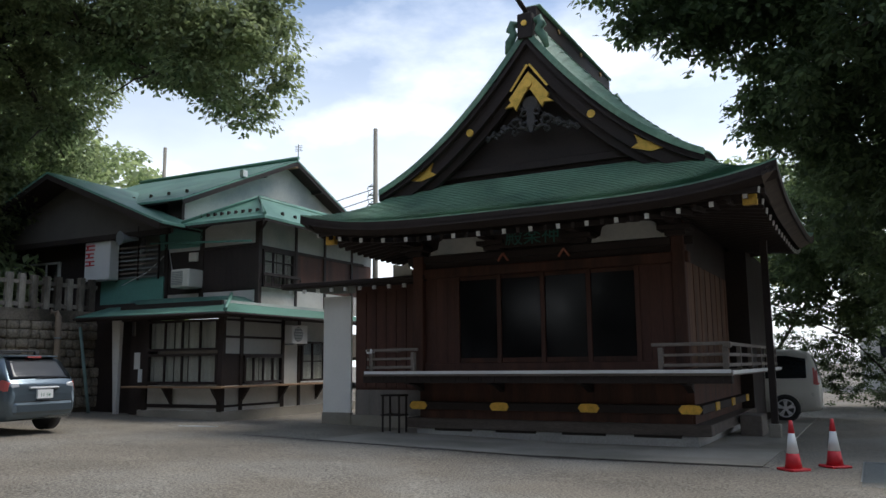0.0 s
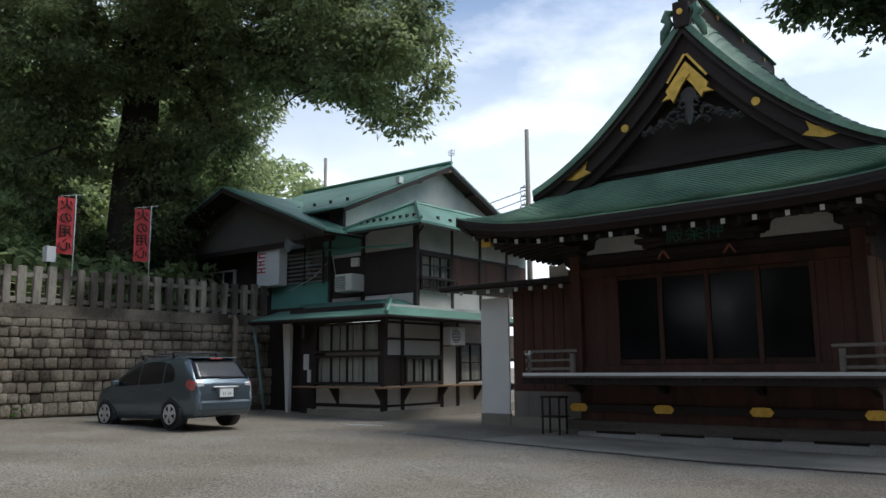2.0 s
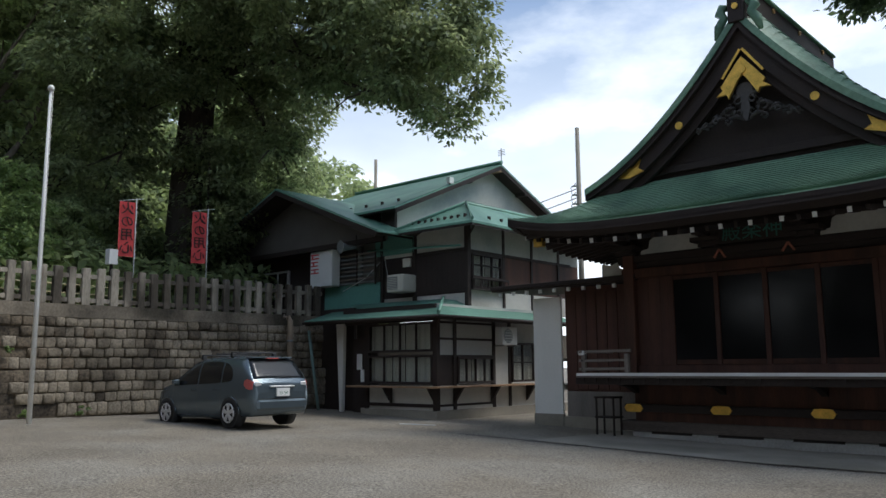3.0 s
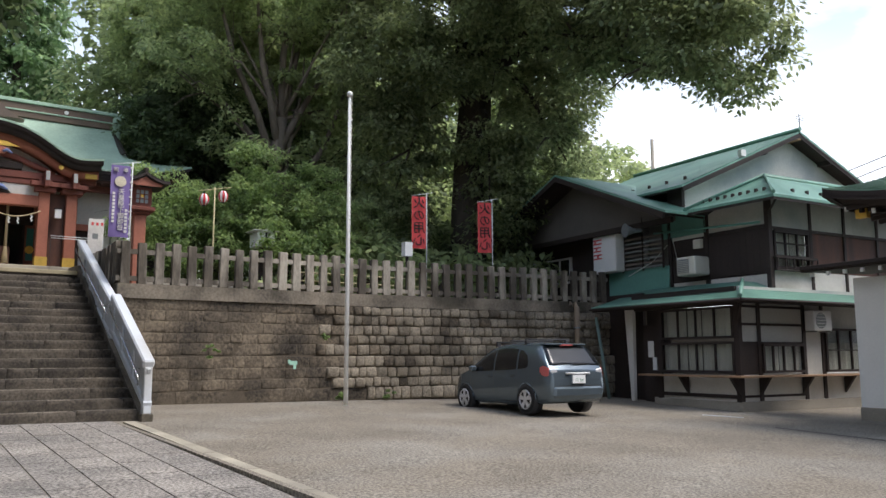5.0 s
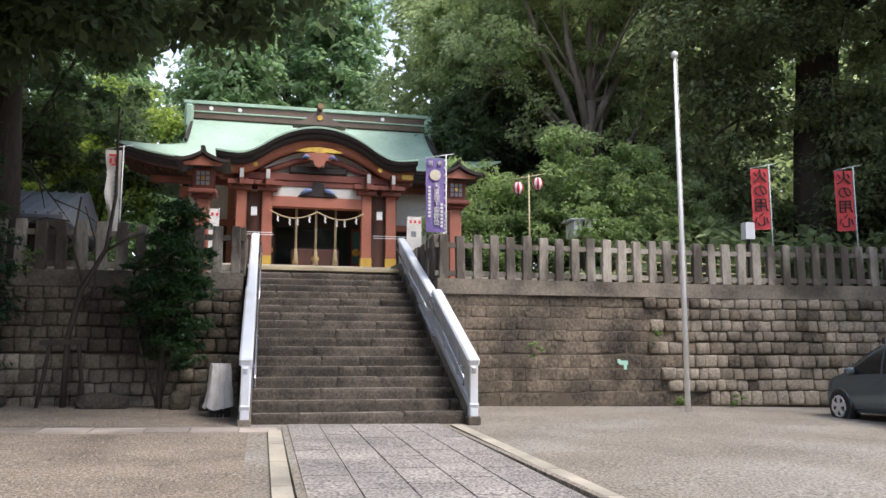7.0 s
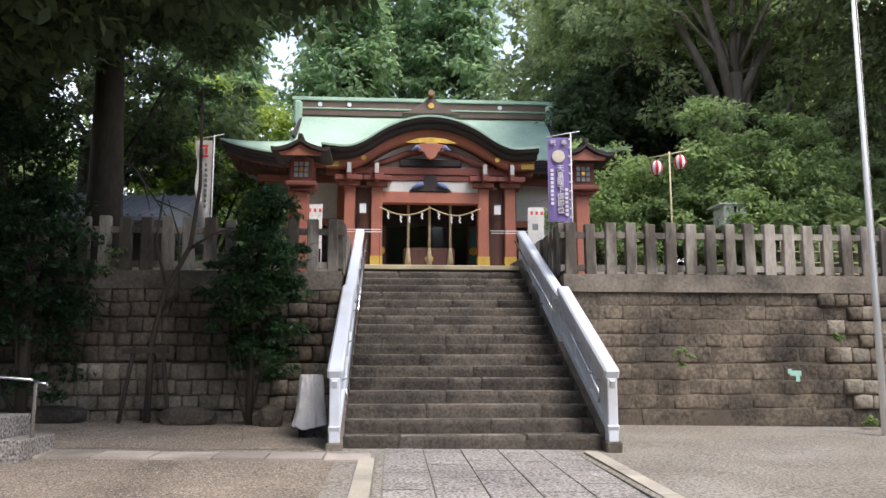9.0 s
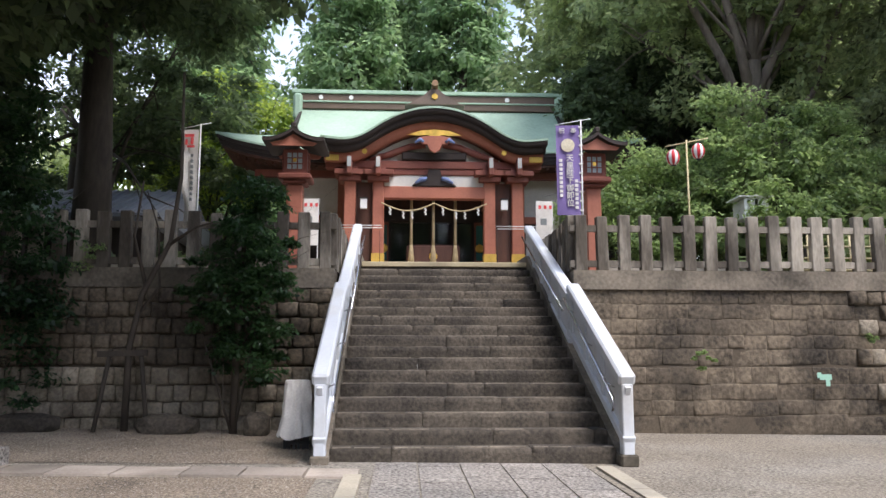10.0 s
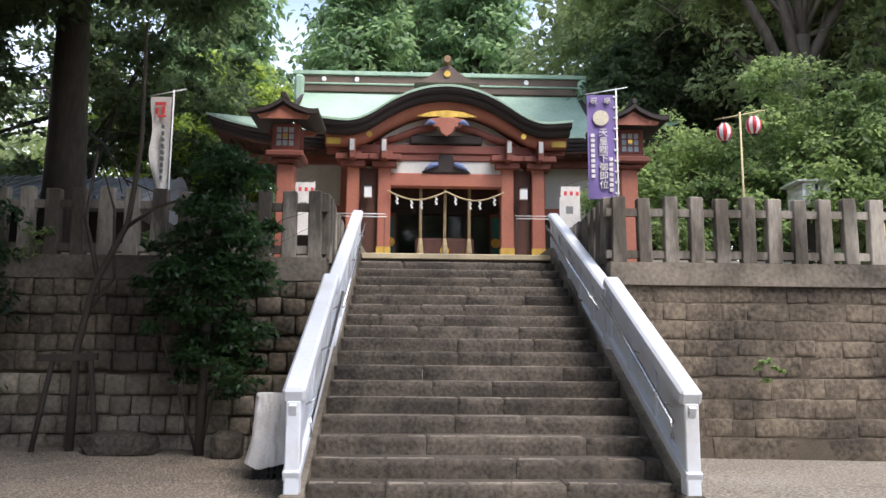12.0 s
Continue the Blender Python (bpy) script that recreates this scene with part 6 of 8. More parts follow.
def vehicle(name, label, m, table, wheels, wr, paint):
    """A car along +x. table: (x, sill height, belt height, top height, half width) from tail to nose."""
    r = root(name, m, label, "car")
    hw = max(row[4] for row in table)
    x0, x1 = table[0][0], table[-1][0]
    bm = BM()
    rings = []
    n = 72
    for i in range(n + 1):
        x = x0 + (x1 - x0) * (0.5 - 0.5 * math.cos(math.pi * i / n))
        zs, belt, top, w = along(table, x)
        belt = min(belt, top - 0.05)
        half = [(0.0, zs)] + [(car_side(table, x, z), z) for z in [zs + (belt - zs) * k / 7 for k in range(8)] + [belt + (top - 0.03 - belt) * k / 6 for k in range(1, 7)]]
        e = half[-1][0]
        half += [(e * 0.95, top - 0.008), (e * 0.8, top + 0.004), (e * 0.4, top + 0.016), (0.0, top + 0.02)]
        rings.append([bm.verts.new((x, y, z)) for y, z in half + [(-y, z) for y, z in half[-2:0:-1]]])
    for a, b in zip(rings, rings[1:]):
        for q in range(len(a)):
            bm.faces.new((a[q], a[(q + 1) % len(a)], b[(q + 1) % len(b)], b[q])).smooth = True
    bm.faces.new(rings[0])
    bm.faces.new(rings[-1][::-1])
    part("body", bm, paint, r)
    for x in wheels:
        for s in (-1, 1):
            bm = tube(BM(), [(x, s * (hw + 0.002), wr), (x, s * (hw - 0.22), wr)], [wr + 0.03, wr + 0.03], 24)
            part("wheel_arch", bm, BLACKPLASTIC, r)
            pts = [(x + (wr + 0.045) * math.cos(a), s * (hw - 0.012), wr + (wr + 0.045) * math.sin(a)) for a in [math.pi * (k / 16) for k in range(17)]]
            part("arch_lip", tube(BM(), pts, 0.02, 6), paint, r)
            w = new("wheel")
            w.parent = r
            tb = tube(BM(), [(x, s * (hw - 0.19), wr), (x, s * (hw - 0.17), wr), (x, s * (hw - 0.005), wr), (x, s * (hw + 0.015), wr)], [wr * 0.85, wr, wr, wr * 0.9], 28)
            part("tyre", tb, RUBBER, w)
            part("rim", tube(BM(), [(x, s * (hw + 0.0), wr), (x, s * (hw + 0.018), wr)], [wr * 0.72, wr * 0.68], 24), BLACKPLASTIC, w)
            bm = BM()
            pts = [(x + 0.66 * wr * math.cos(2 * math.pi * k / 24), s * (hw + 0.022), wr + 0.66 * wr * math.sin(2 * math.pi * k / 24)) for k in range(25)]
            tube(bm, pts, 0.018, 6)
            for k in range(5):
                a = 2 * math.pi * k / 5 + 0.3
                for d in (-0.16, 0.16):
                    beam(bm, (x + 0.12 * wr * math.cos(a), s * (hw + 0.030), wr + 0.12 * wr * math.sin(a)), (x + 0.66 * wr * math.cos(a + d), s * (hw + 0.022), wr + 0.66 * wr * math.sin(a + d)), 0.02, 0.048)
            tube(bm, [(x, s * (hw + 0.015), wr), (x, s * (hw + 0.038), wr)], wr * 0.18, 12)
            part("spokes", bm, ALLOY, w)
    return r, hw


def side_pane(r, table, outline, name="side_window", material=None, out=0.006, label="dark tinted side window"):
    """A pane on each flank: outline gives (x, low height, high height) stations; it follows the body."""
    for s in (-1, 1):
        bm = BM()
        cols = []
        for x, za, zb in outline:
            cols.append([bm.verts.new((x, s * (car_side(table, x, za + (zb - za) * k / 5) + out), za + (zb - za) * k / 5)) for k in range(6)])
            cols[-1] += [bm.verts.new((x, s * (car_side(table, x, za + (zb - za) * k / 5) - 0.02), za + (zb - za) * k / 5)) for k in (5, 0)]
        for a, b in zip(cols, cols[1:]):
            for k in range(8):
                bm.faces.new((a[k], a[(k + 1) % 8], b[(k + 1) % 8], b[k]))
        bm.faces.new(cols[0])
        bm.faces.new(cols[-1][::-1])
        part(name, bm, material or TINT, r, label)


def end_pane(r, table, xa, xb, share, name, label):
    """A windscreen or rear window laid on the sloping top between two stations."""
    def fn(u, v):
        x = xa + (xb - xa) * v
        zs, belt, top, w = along(table, x)
        k = 2 * u - 1
        y = car_side(table, x, top - 0.04) * share * k
        return (x + (0.012 if xa > 0 else -0.012), y, top + 0.028 - 0.016 * k * k)
    part(name, sheet(BM(), fn, 10, 8, 0.03), TINT, r, label)


# the car faces the wall: its own +x is its nose
CAR = pose(0.45, 10.10, gz(0.45, 10.1) - 0.005, 0, 1.2, 176.5)
CARFORM = [(-2.00, 0.40, 0.62, 0.70, 0.66), (-1.97, 0.30, 0.80, 0.88, 0.73), (-1.90, 0.24, 0.90, 0.99, 0.765), (-1.80, 0.22, 0.92, 1.13, 0.785), (-1.62, 0.20, 0.93, 1.36, 0.79), (-1.52, 0.20, 0.93, 1.43, 0.79),
           (-1.2, 0.19, 0.92, 1.475, 0.79), (-0.7, 0.18, 0.90, 1.50, 0.79), (-0.2, 0.18, 0.88, 1.49, 0.79), (0.15, 0.18, 0.87, 1.43, 0.79), (0.45, 0.18, 0.86, 1.30, 0.79), (0.85, 0.18, 0.85, 1.07, 0.79), (1.15, 0.18, 0.84, 0.93, 0.785),
           (1.45, 0.19, 0.79, 0.86, 0.765), (1.65, 0.21, 0.70, 0.77, 0.72), (1.78, 0.25, 0.58, 0.65, 0.65), (1.84, 0.30, 0.46, 0.53, 0.56)]
car, chw = vehicle("parked_car", "blue-grey compact hatchback parked by the stone wall", CAR, CARFORM, (-1.22, 1.20), 0.29, CARPAINT)
side_pane(car, CARFORM, [(-0.84, 0.93, 1.36), (-0.6, 0.92, 1.39), (-0.3, 0.915, 1.40), (-0.02, 0.91, 1.38)])
side_pane(car, CARFORM, [(0.04, 0.91, 1.37), (0.3, 0.905, 1.27), (0.55, 0.90, 1.15), (0.80, 0.895, 1.02), (0.97, 0.89, 0.93)])
side_pane(car, CARFORM, [(-1.26, 0.99, 1.10), (-1.20, 0.955, 1.22), (-1.05, 0.94, 1.32), (-0.90, 0.93, 1.35)])
end_pane(car, CARFORM, -1.89, -1.60, 0.92, "rear_window", "dark sloping rear window")
end_pane(car, CARFORM, 0.95, 0.22, 0.93, "windscreen", "dark windscreen")
side_pane(car, CARFORM, [(-1.935, 0.78, 0.93), (-1.87, 0.77, 0.97), (-1.78, 0.80, 0.99), (-1.70, 0.87, 0.96)], "tail_lamp", TAILRED, 0.012, "red tail lamp wrapping the corner")
for s in (-1, 1):
    part("clear_lens", prism(BM(), [(s * 0.50, 0.82), (s * 0.66, 0.79), (s * 0.70, 0.88), (s * 0.66, 0.93), (s * 0.53, 0.91)], "x", -1.975, -1.90), ALLOY, car, "clear silver lamp lens", bevel=0.012)
    part("door_mirror", box(BM(), 0.68, 0.84, *sorted((s * 0.77, s * 0.93)), 0.90, 1.03), CARPAINT, car, bevel=0.035)
    part("roof_rail_foot", box(BM(), 0.06, 0.14, *sorted((s * 0.50, s * 0.60)), 1.44, 1.53), BLACKPLASTIC, car, bevel=0.01)
    part("roof_rail_foot", box(BM(), -1.04, -0.96, *sorted((s * 0.50, s * 0.60)), 1.48, 1.56), BLACKPLASTIC, car, bevel=0.01)
    for x in (0.14, -0.72):
        part("door_handle", box(BM(), x - 0.09, x + 0.09, *sorted((s * 0.765, s * 0.802)), 0.775, 0.805), CARPAINT, car, bevel=0.008)
for x, top in ((0.98, 0.82), (0.01, 0.88), (-0.87, 0.91)):
    side_pane(car, CARFORM, [(x - 0.005, 0.27, top), (x + 0.005, 0.27, top)], "door_gap", BLACKPLASTIC, 0.002, "dark gap between the doors")
side_pane(car, CARFORM, [(-0.86, 0.25, 0.262), (0.98, 0.25, 0.262)], "sill_gap", BLACKPLASTIC, 0.002, "dark gap along the sill")
part("tailgate_spoiler", box(BM(), -1.66, -1.44, -0.55, 0.55, 1.425, 1.46), CARPAINT, car, bevel=0.014)
for x, z in ((0.1, 1.545), (-0.45, 1.56), (-1.0, 1.57)):
    part("roof_bar", tube(BM(), [(x, -0.60, z), (x, 0.60, z)], 0.018, 6), BLACKPLASTIC, car)
part("bumper", box(BM(), -2.045, -1.84, -0.66, 0.66, 0.33, 0.56), CARPAINT, car, bevel=0.05)
part("bumper_shadow_gap", box(BM(), -2.002, -1.95, -0.62, 0.62, 0.565, 0.58), BLACKPLASTIC, car)
pl = part("number_plate", box(BM(), -2.04, -2.00, -0.17, 0.17, 0.62, 0.79), WHITE, car, "white number plate")
words("plate_mark", "11 54", 0.10, mat("plate green", (0.02, 0.16, 0.09), 0.5), pl, pose(-2.042, 0.0, 0.685, 90, 0, -90), 0.001)
part("plate_garnish", box(BM(), -2.03, -1.95, -0.32, 0.32, 0.81, 0.845), ALLOY, car, bevel=0.01)
part("wiper", beam(BM(), (-1.925, 0.1, 1.02), (-1.915, -0.35, 1.03), 0.015, 0.02), BLACKPLASTIC, car)
part("top_brake_lamp", box(BM(), -1.675, -1.60, -0.15, 0.15, 1.415, 1.44), TAILRED, car)

VAN = pose(14.55, 23.0, gz(16, 22), 0, 0, 176)
VANFORM = [(-2.32, 0.42, 0.80, 0.92, 0.78), (-2.28, 0.32, 1.04, 1.16, 0.86), (-2.18, 0.28, 1.08, 1.58, 0.89), (-2.08, 0.26, 1.08, 1.82, 0.90), (-1.7, 0.24, 1.08, 1.90, 0.90), (-0.6, 0.22, 1.07, 1.92, 0.90), (0.3, 0.22, 1.05, 1.86, 0.90),
           (0.8, 0.22, 1.03, 1.66, 0.90), (1.4, 0.22, 1.00, 1.18, 0.89), (1.9, 0.26, 0.84, 0.94, 0.84), (2.2, 0.32, 0.62, 0.72, 0.74), (2.3, 0.38, 0.50, 0.58, 0.64)]
van, vhw = vehicle("parked_van", "pale beige van parked behind the stage", VAN, VANFORM, (-1.42, 1.40), 0.34, VANPAINT)
side_pane(van, VANFORM, [(-1.98, 1.14, 1.66), (-1.5, 1.13, 1.74), (-0.95, 1.13, 1.76)])
side_pane(van, VANFORM, [(-0.85, 1.13, 1.76), (-0.2, 1.12, 1.75), (0.15, 1.12, 1.72)])
side_pane(van, VANFORM, [(0.25, 1.11, 1.70), (0.6, 1.10, 1.58), (1.05, 1.08, 1.32)])
end_pane(van, VANFORM, -2.27, -2.12, 0.92, "rear_window", "dark rear window")
side_pane(van, VANFORM, [(-2.29, 0.98, 1.10), (-2.24, 0.96, 1.36), (-2.14, 0.98, 1.44)], "tail_lamp", TAILRED, 0.012, "tall red tail lamp")


def cone(x, y):
    r = root("traffic_cone", pose(x, y, gz(x, y), 0, 0, random.uniform(0, 90)), "red traffic cone with a white band", "traffic cone", "traffic cones")
    part("base", box(BM(), -0.165, 0.165, -0.165, 0.165, 0, 0.035), REDPAINT, r, bevel=0.01)
    part("cone_body", tube(BM(), [(0, 0, 0.035), (0, 0, 0.24)], [0.118, 0.085], 20), REDPAINT, r)
    part("white_band", tube(BM(), [(0, 0, 0.24), (0, 0, 0.52)], [0.085, 0.046], 20), WHITE, r)
    part("cone_top", tube(BM(), [(0, 0, 0.52), (0, 0, 0.70)], [0.046, 0.022], 20), REDPAINT, r)


random.seed(9)
cone(15.85, 10.95)
cone(16.42, 11.55)
cone(20.3, 25.2)


def banner(name, x, y, z0, height, width, m, label, yaw, wave=0.03, twist=0.0, slim=0.0):
    """Cloth banner on a pole with a top arm; its own x runs along the cloth, the pole at +x."""
    r = root(name, pose(x, y, z0, 0, 0, yaw), label, "banner")
    part("pole", tube(BM(), [(0.03, 0, 0), (0.03, 0, height + 0.08)], 0.014, 8), WHITE, r)
    part("top_arm", tube(BM(), [(0.22, 0, height + 0.10), (-width - 0.02, 0, height - 0.02)], 0.009, 6), WHITE, r)

    def cloth(u, v):
        zz = height - 0.03 - v * m[1]
        return (-width * u * (1 - slim * math.sin(2.6 * v) ** 2 * (0.6 + 0.4 * math.sin(9 * v))), wave * math.sin(4 * v + 2.5 * u) * v * (0.3 + u) + twist * v * v * u, zz)
    part("cloth", sheet(BM(), cloth, 8, 20, 0), m[0], r, fix=False)
    return r


for (x, y, z), yw in (((-3.95, 10.30, 2.66), 72), ((-3.65, 12.42, 2.66), 66)):
    b = banner("red_banner", x, y, z, 2.98, 0.41, (RED, 1.50), "red cloth banner with dark characters seen from behind", yw)
    tagged(b, group="red banners")
    for k, ch in enumerate("火の用心"):
        words("character", ch, 0.36, BLACKINK, b, pose(-0.205, -0.03 - 0.010, 2.74 - 0.355 * k, 90, 0, 0) @ Matrix.Diagonal((-1, 1, 1, 1)), 0.012)
bx = root("white_box", pose(-3.95, 9.68, 2.80), "small white box on a stake by the fence", "box")
boxpart("box", (-0.1, 0.1, -0.12, 0.12, 1.05, 1.45), WHITE, bx)
boxpart("stake", (-0.03, 0.03, -0.03, 0.03, 0, 1.05), BLACKWOOD, bx)

pb = banner("purple_banner", -5.05, 2.50, 2.66, 3.05, 0.45, (PURPLE, 1.75), "purple cloth banner with a pale crest and white characters", 86, 0.04)
part("crest", tube(BM(), [(-0.23, -0.035, 2.62), (-0.23, -0.02, 2.62)], 0.13, 18), mat("pale gold crest", (0.62, 0.56, 0.42), 0.8), pb)
for k, ch in enumerate("天皇陛下御即位"):
    words("character", ch, 0.15, WHITECLOTH, pb, pose(-0.20, -0.05, 2.36 - 0.145 * k, 90, 0, 0), 0.014)
words("character", "奉", 0.12, WHITECLOTH, pb, pose(-0.12, -0.03, 2.90, 90, 0, 0), 0.012)
words("character", "祝", 0.12, WHITECLOTH, pb, pose(-0.34, -0.03, 2.90, 90, 0, 0), 0.012)
for u, z0, n in ((-0.37, 2.35, 9), (-0.08, 1.95, 7)):
    for k in range(n):
        boxpart("white_mark", (u - 0.03, u + 0.03, -0.052, -0.03, z0 - 0.085 * k - 0.055, z0 - 0.085 * k), WHITECLOTH, pb)
for k in range(10):
    boxpart("cloth_loop", (-0.02, 0.05, -0.018, 0.018, 1.35 + 0.18 * k, 1.38 + 0.18 * k), WHITECLOTH, pb)

wb = banner("white_banner", -4.7, -4.58, 2.66, 2.75, 0.33, (WHITECLOTH, 1.75), "twisted white cloth banner with red marks", 88, 0.12, 0.22, 0.45)
for dx, dz, w, h in ((-0.16, 2.60, 0.17, 0.05), (-0.11, 2.50, 0.05, 0.13), (-0.21, 2.48, 0.04, 0.10), (-0.13, 2.40, 0.13, 0.04)):
    boxpart("red_mark", (dx - w / 2, dx + w / 2, -0.035, -0.02, dz - h / 2, dz + h / 2), RED, wb)
for k in range(9):
    boxpart("grey_mark", (-0.115, -0.075, -0.06 + 0.004 * k, -0.02 + 0.012 * k, 2.20 - 0.1 * k, 2.25 - 0.1 * k), GREYPIPE, wb)
sb = root("white_notice_flag", pose(-8.0, 2.5, 3.2, 0, 0, 90), "small white notice flag with red and grey marks", "banner")
boxpart("cloth", (-0.36, 0.0, -0.01, 0.0, 0.55, 1.6), WHITECLOTH, sb)
boxpart("pole", (0.0, 0.02, -0.01, 0.01, 0.0, 1.62), WHITE, sb)
for k in range(3):
    boxpart("red_mark", (-0.30 + 0.12 * k, -0.24 + 0.12 * k, -0.014, -0.01, 1.42, 1.5), RED, sb)
boxpart("grey_mark", (-0.26, -0.12, -0.014, -0.01, 1.05, 1.2), GREYPIPE, sb)
sb2 = copy_thing(sb, pose(-8.0, -2.75, 3.2, 0, 0, 90))
nb = root("notice_board", pose(-10.4, 3.1, 3.2), "pale notice board with sheets beside the hall", "notice board")
boxpart("board", (-0.03, 0.03, -0.55, 0.55, 0.7, 1.9), PAPER, nb)
for y in (-0.5, 0.5):
    boxpart("leg", (-0.06, -0.03, y - 0.04, y + 0.04, 0, 1.95), GREYWOOD, nb)
for k in range(4):
    boxpart("ink_line", (0.031, 0.034, -0.4 + 0.22 * k, -0.34 + 0.22 * k, 0.95, 1.7), GREYPIPE, nb)

lp = root("paper_lantern_pole", pose(-4.9, 4.52, 2.66), "bamboo pole with two red and white paper lanterns", "lantern")
part("pole", tube(BM(), [(0, 0, 0), (0, 0, 2.72)], [0.022, 0.016], 8), BAMBOO, lp)
part("arm", tube(BM(), [(0, -0.42, 2.58), (0, 0.42, 2.76)], 0.012, 6), BAMBOO, lp)
for y, z in ((-0.27, 2.37), (0.22, 2.50)):
    lant = new("paper_lantern")
    lant.parent = lp
    for stripe in range(12):
        bm = BM()
        g = []
        for i in range(2 + 1):
            a = 2 * math.pi * (stripe + i / 2) / 12
            g.append([bm.verts.new((0.125 * math.sin(math.pi * (0.12 + 0.76 * j / 8)) * math.cos(a), y + 0.125 * math.sin(math.pi * (0.12 + 0.76 * j / 8)) * math.sin(a), z - 0.16 * math.cos(math.pi * (0.12 + 0.76 * j / 8)))) for j in range(9)])
        for a, b in zip(g, g[1:]):
            for j in range(8):
                bm.faces.new((a[j], b[j], b[j + 1], a[j + 1])).smooth = True
        part("paper_stripe", bm, REDPAINT if stripe % 2 else WHITE, lant)
    for dz in (-0.16, 0.13):
        part("lantern_ring", tube(BM(), [(0, y, z + dz), (0, y, z + dz + 0.03)], 0.05, 10), BLACKPLASTIC, lant)
    part("hanger", tube(BM(), [(0, y, z + 0.16), (0, y, z + 0.26)], 0.006, 4), BLACKPLASTIC, lant)
bh = root("meter_shelter", pose(-6.9, 6.6, 2.66), "small white gabled shelter box on legs", "shelter")
bm = prism(BM(), [(-0.26, 1.55), (-0.26, 1.95), (0, 2.06), (0.26, 1.95), (0.26, 1.55)], "x", -0.3, 0.3)
part("shelter_body", bm, WHITE, bh)
for s in (-1, 1):
    part("shelter_roof", beam(BM(), (-0.36, s * 0.2, 2.0), (0.36, s * 0.2, 2.0), 0.36, 0.03), WHITE, bh)
boxpart("dark_opening", (0.301, 0.305, -0.03, 0.03, 1.6, 1.95), BLACKPLASTIC, bh)
boxpart("shelter_leg", (-0.08, 0.08, -0.08, 0.08, 0, 1.55), BLACKWOOD, bh)
rk = root("bamboo_rack", pose(-4.6, 9.0, 2.66), "low bamboo lattice rack behind the fence", "rack")
for k in range(12):
    part("upright", tube(BM(), [(0, -2.4 + 0.4 * k, 0), (0, -2.4 + 0.4 * k, 0.85)], 0.02, 6), BAMBOO, rk)
for z in (0.2, 0.42, 0.64):
    part("cross_bar", tube(BM(), [(0.03, -2.5, z), (0.03, 2.1, z)], 0.018, 6), BAMBOO, rk)

# drain pipes, tape and cones of the wall
dp = root("drain_pipe", pose(wall_x(14.6) + 0.10, 14.6, gz(-2.4, 14.6)), "brown drain pipe with an elbow on the wall", "pipe")
part("pipe", tube(BM(), [(0, 0, 0), (0, 0, 2.6), (-0.03, -0.06, 2.72), (-0.15, -0.14, 2.75)], 0.085, 12), PIPEBROWN, dp)
for z in (0.8, 2.0):
    part("pipe_clip", tube(BM(), [(0, 0, z), (0, 0, z + 0.05)], 0.10, 12), GREYPIPE, dp)
tp = root("teal_pipe", pose(wall_x(15.2) + 0.35, 15.15, gz(-2, 15)), "thin teal pipe leaning on the wall", "pipe")
part("pipe", tube(BM(), [(0.25, 0.1, 0), (0, -0.10, 2.35)], 0.045, 10), mat("faded teal pipe", (0.17, 0.25, 0.235), 0.6, var=0.2), tp)
tag = root("mint_tape", pose(wall_x(6.0) + 0.07, 6.03, 0.90), "torn mint-green tape stuck on the stones", "tape")
boxpart("tape", (0, 0.006, -0.11, 0.09, 0.0, 0.09), MINT, tag)
boxpart("tape_end", (0, 0.006, -0.01, 0.06, -0.10, 0.002), MINT, tag)
boxpart("tape_end", (0.004, 0.009, -0.15, -0.08, 0.03, 0.12), MINT, tag)

# left of the stairs
bag = root("covered_signboard", pose(-1.25, -2.24, gz(-1.2, -2.2), 0, 0, 8), "wrinkled white cloth draped over a small stand", "covered stand")


def drape(u, v):
    a = 2 * math.pi * u
    k = 0.86 + 0.14 * v
    rx = 0.22 * k + 0.014 * math.sin(9 * a) * v
    ry = 0.19 * k + 0.014 * math.sin(7 * a + 1) * v
    c, s = math.cos(a), math.sin(a)
    q = (abs(c) ** 4 + abs(s) ** 4) ** 0.25
    fold = 0.03 * noise.noise((4 * c, 4 * s, 3 * v)) + 0.015 * noise.noise((11 * c, 11 * s, 7 * v))
    flare = 0.05 * max(0, v - 0.6) / 0.4
    return ((rx + flare) * c / q + fold * c, (ry + flare) * s / q + fold * s, 0.88 - 0.70 * v + 0.09 * noise.noise((1.6 * c, 1.6 * s, 0.3)) * v)


bm = sheet(BM(), drape, 72, 24)
box(bm, -0.175, 0.175, -0.15, 0.15, 0.855, 0.885)
part("cloth", bm, WHITECLOTH, bag, fix=False)
for x in (-0.12, 0.12):
    for y in (-0.12, 0.12):
        boxpart("leg", (x - 0.02, x + 0.02, y - 0.02, y + 0.02, 0, 0.4), BLACKPLASTIC, bag)
boxpart("tray", (-0.16, 0.16, -0.17, 0.17, 0.06, 0.1), BLACKPLASTIC, bag)
boxpart("tray_rim", (-0.17, 0.17, -0.18, 0.18, 0.16, 0.19), BLACKPLASTIC, bag)
for k in range(6):
    boxpart("slat", (0.16, 0.175, -0.17 + 0.06 * k, -0.14 + 0.06 * k, 0.0, 0.17), BLACKPLASTIC, bag)


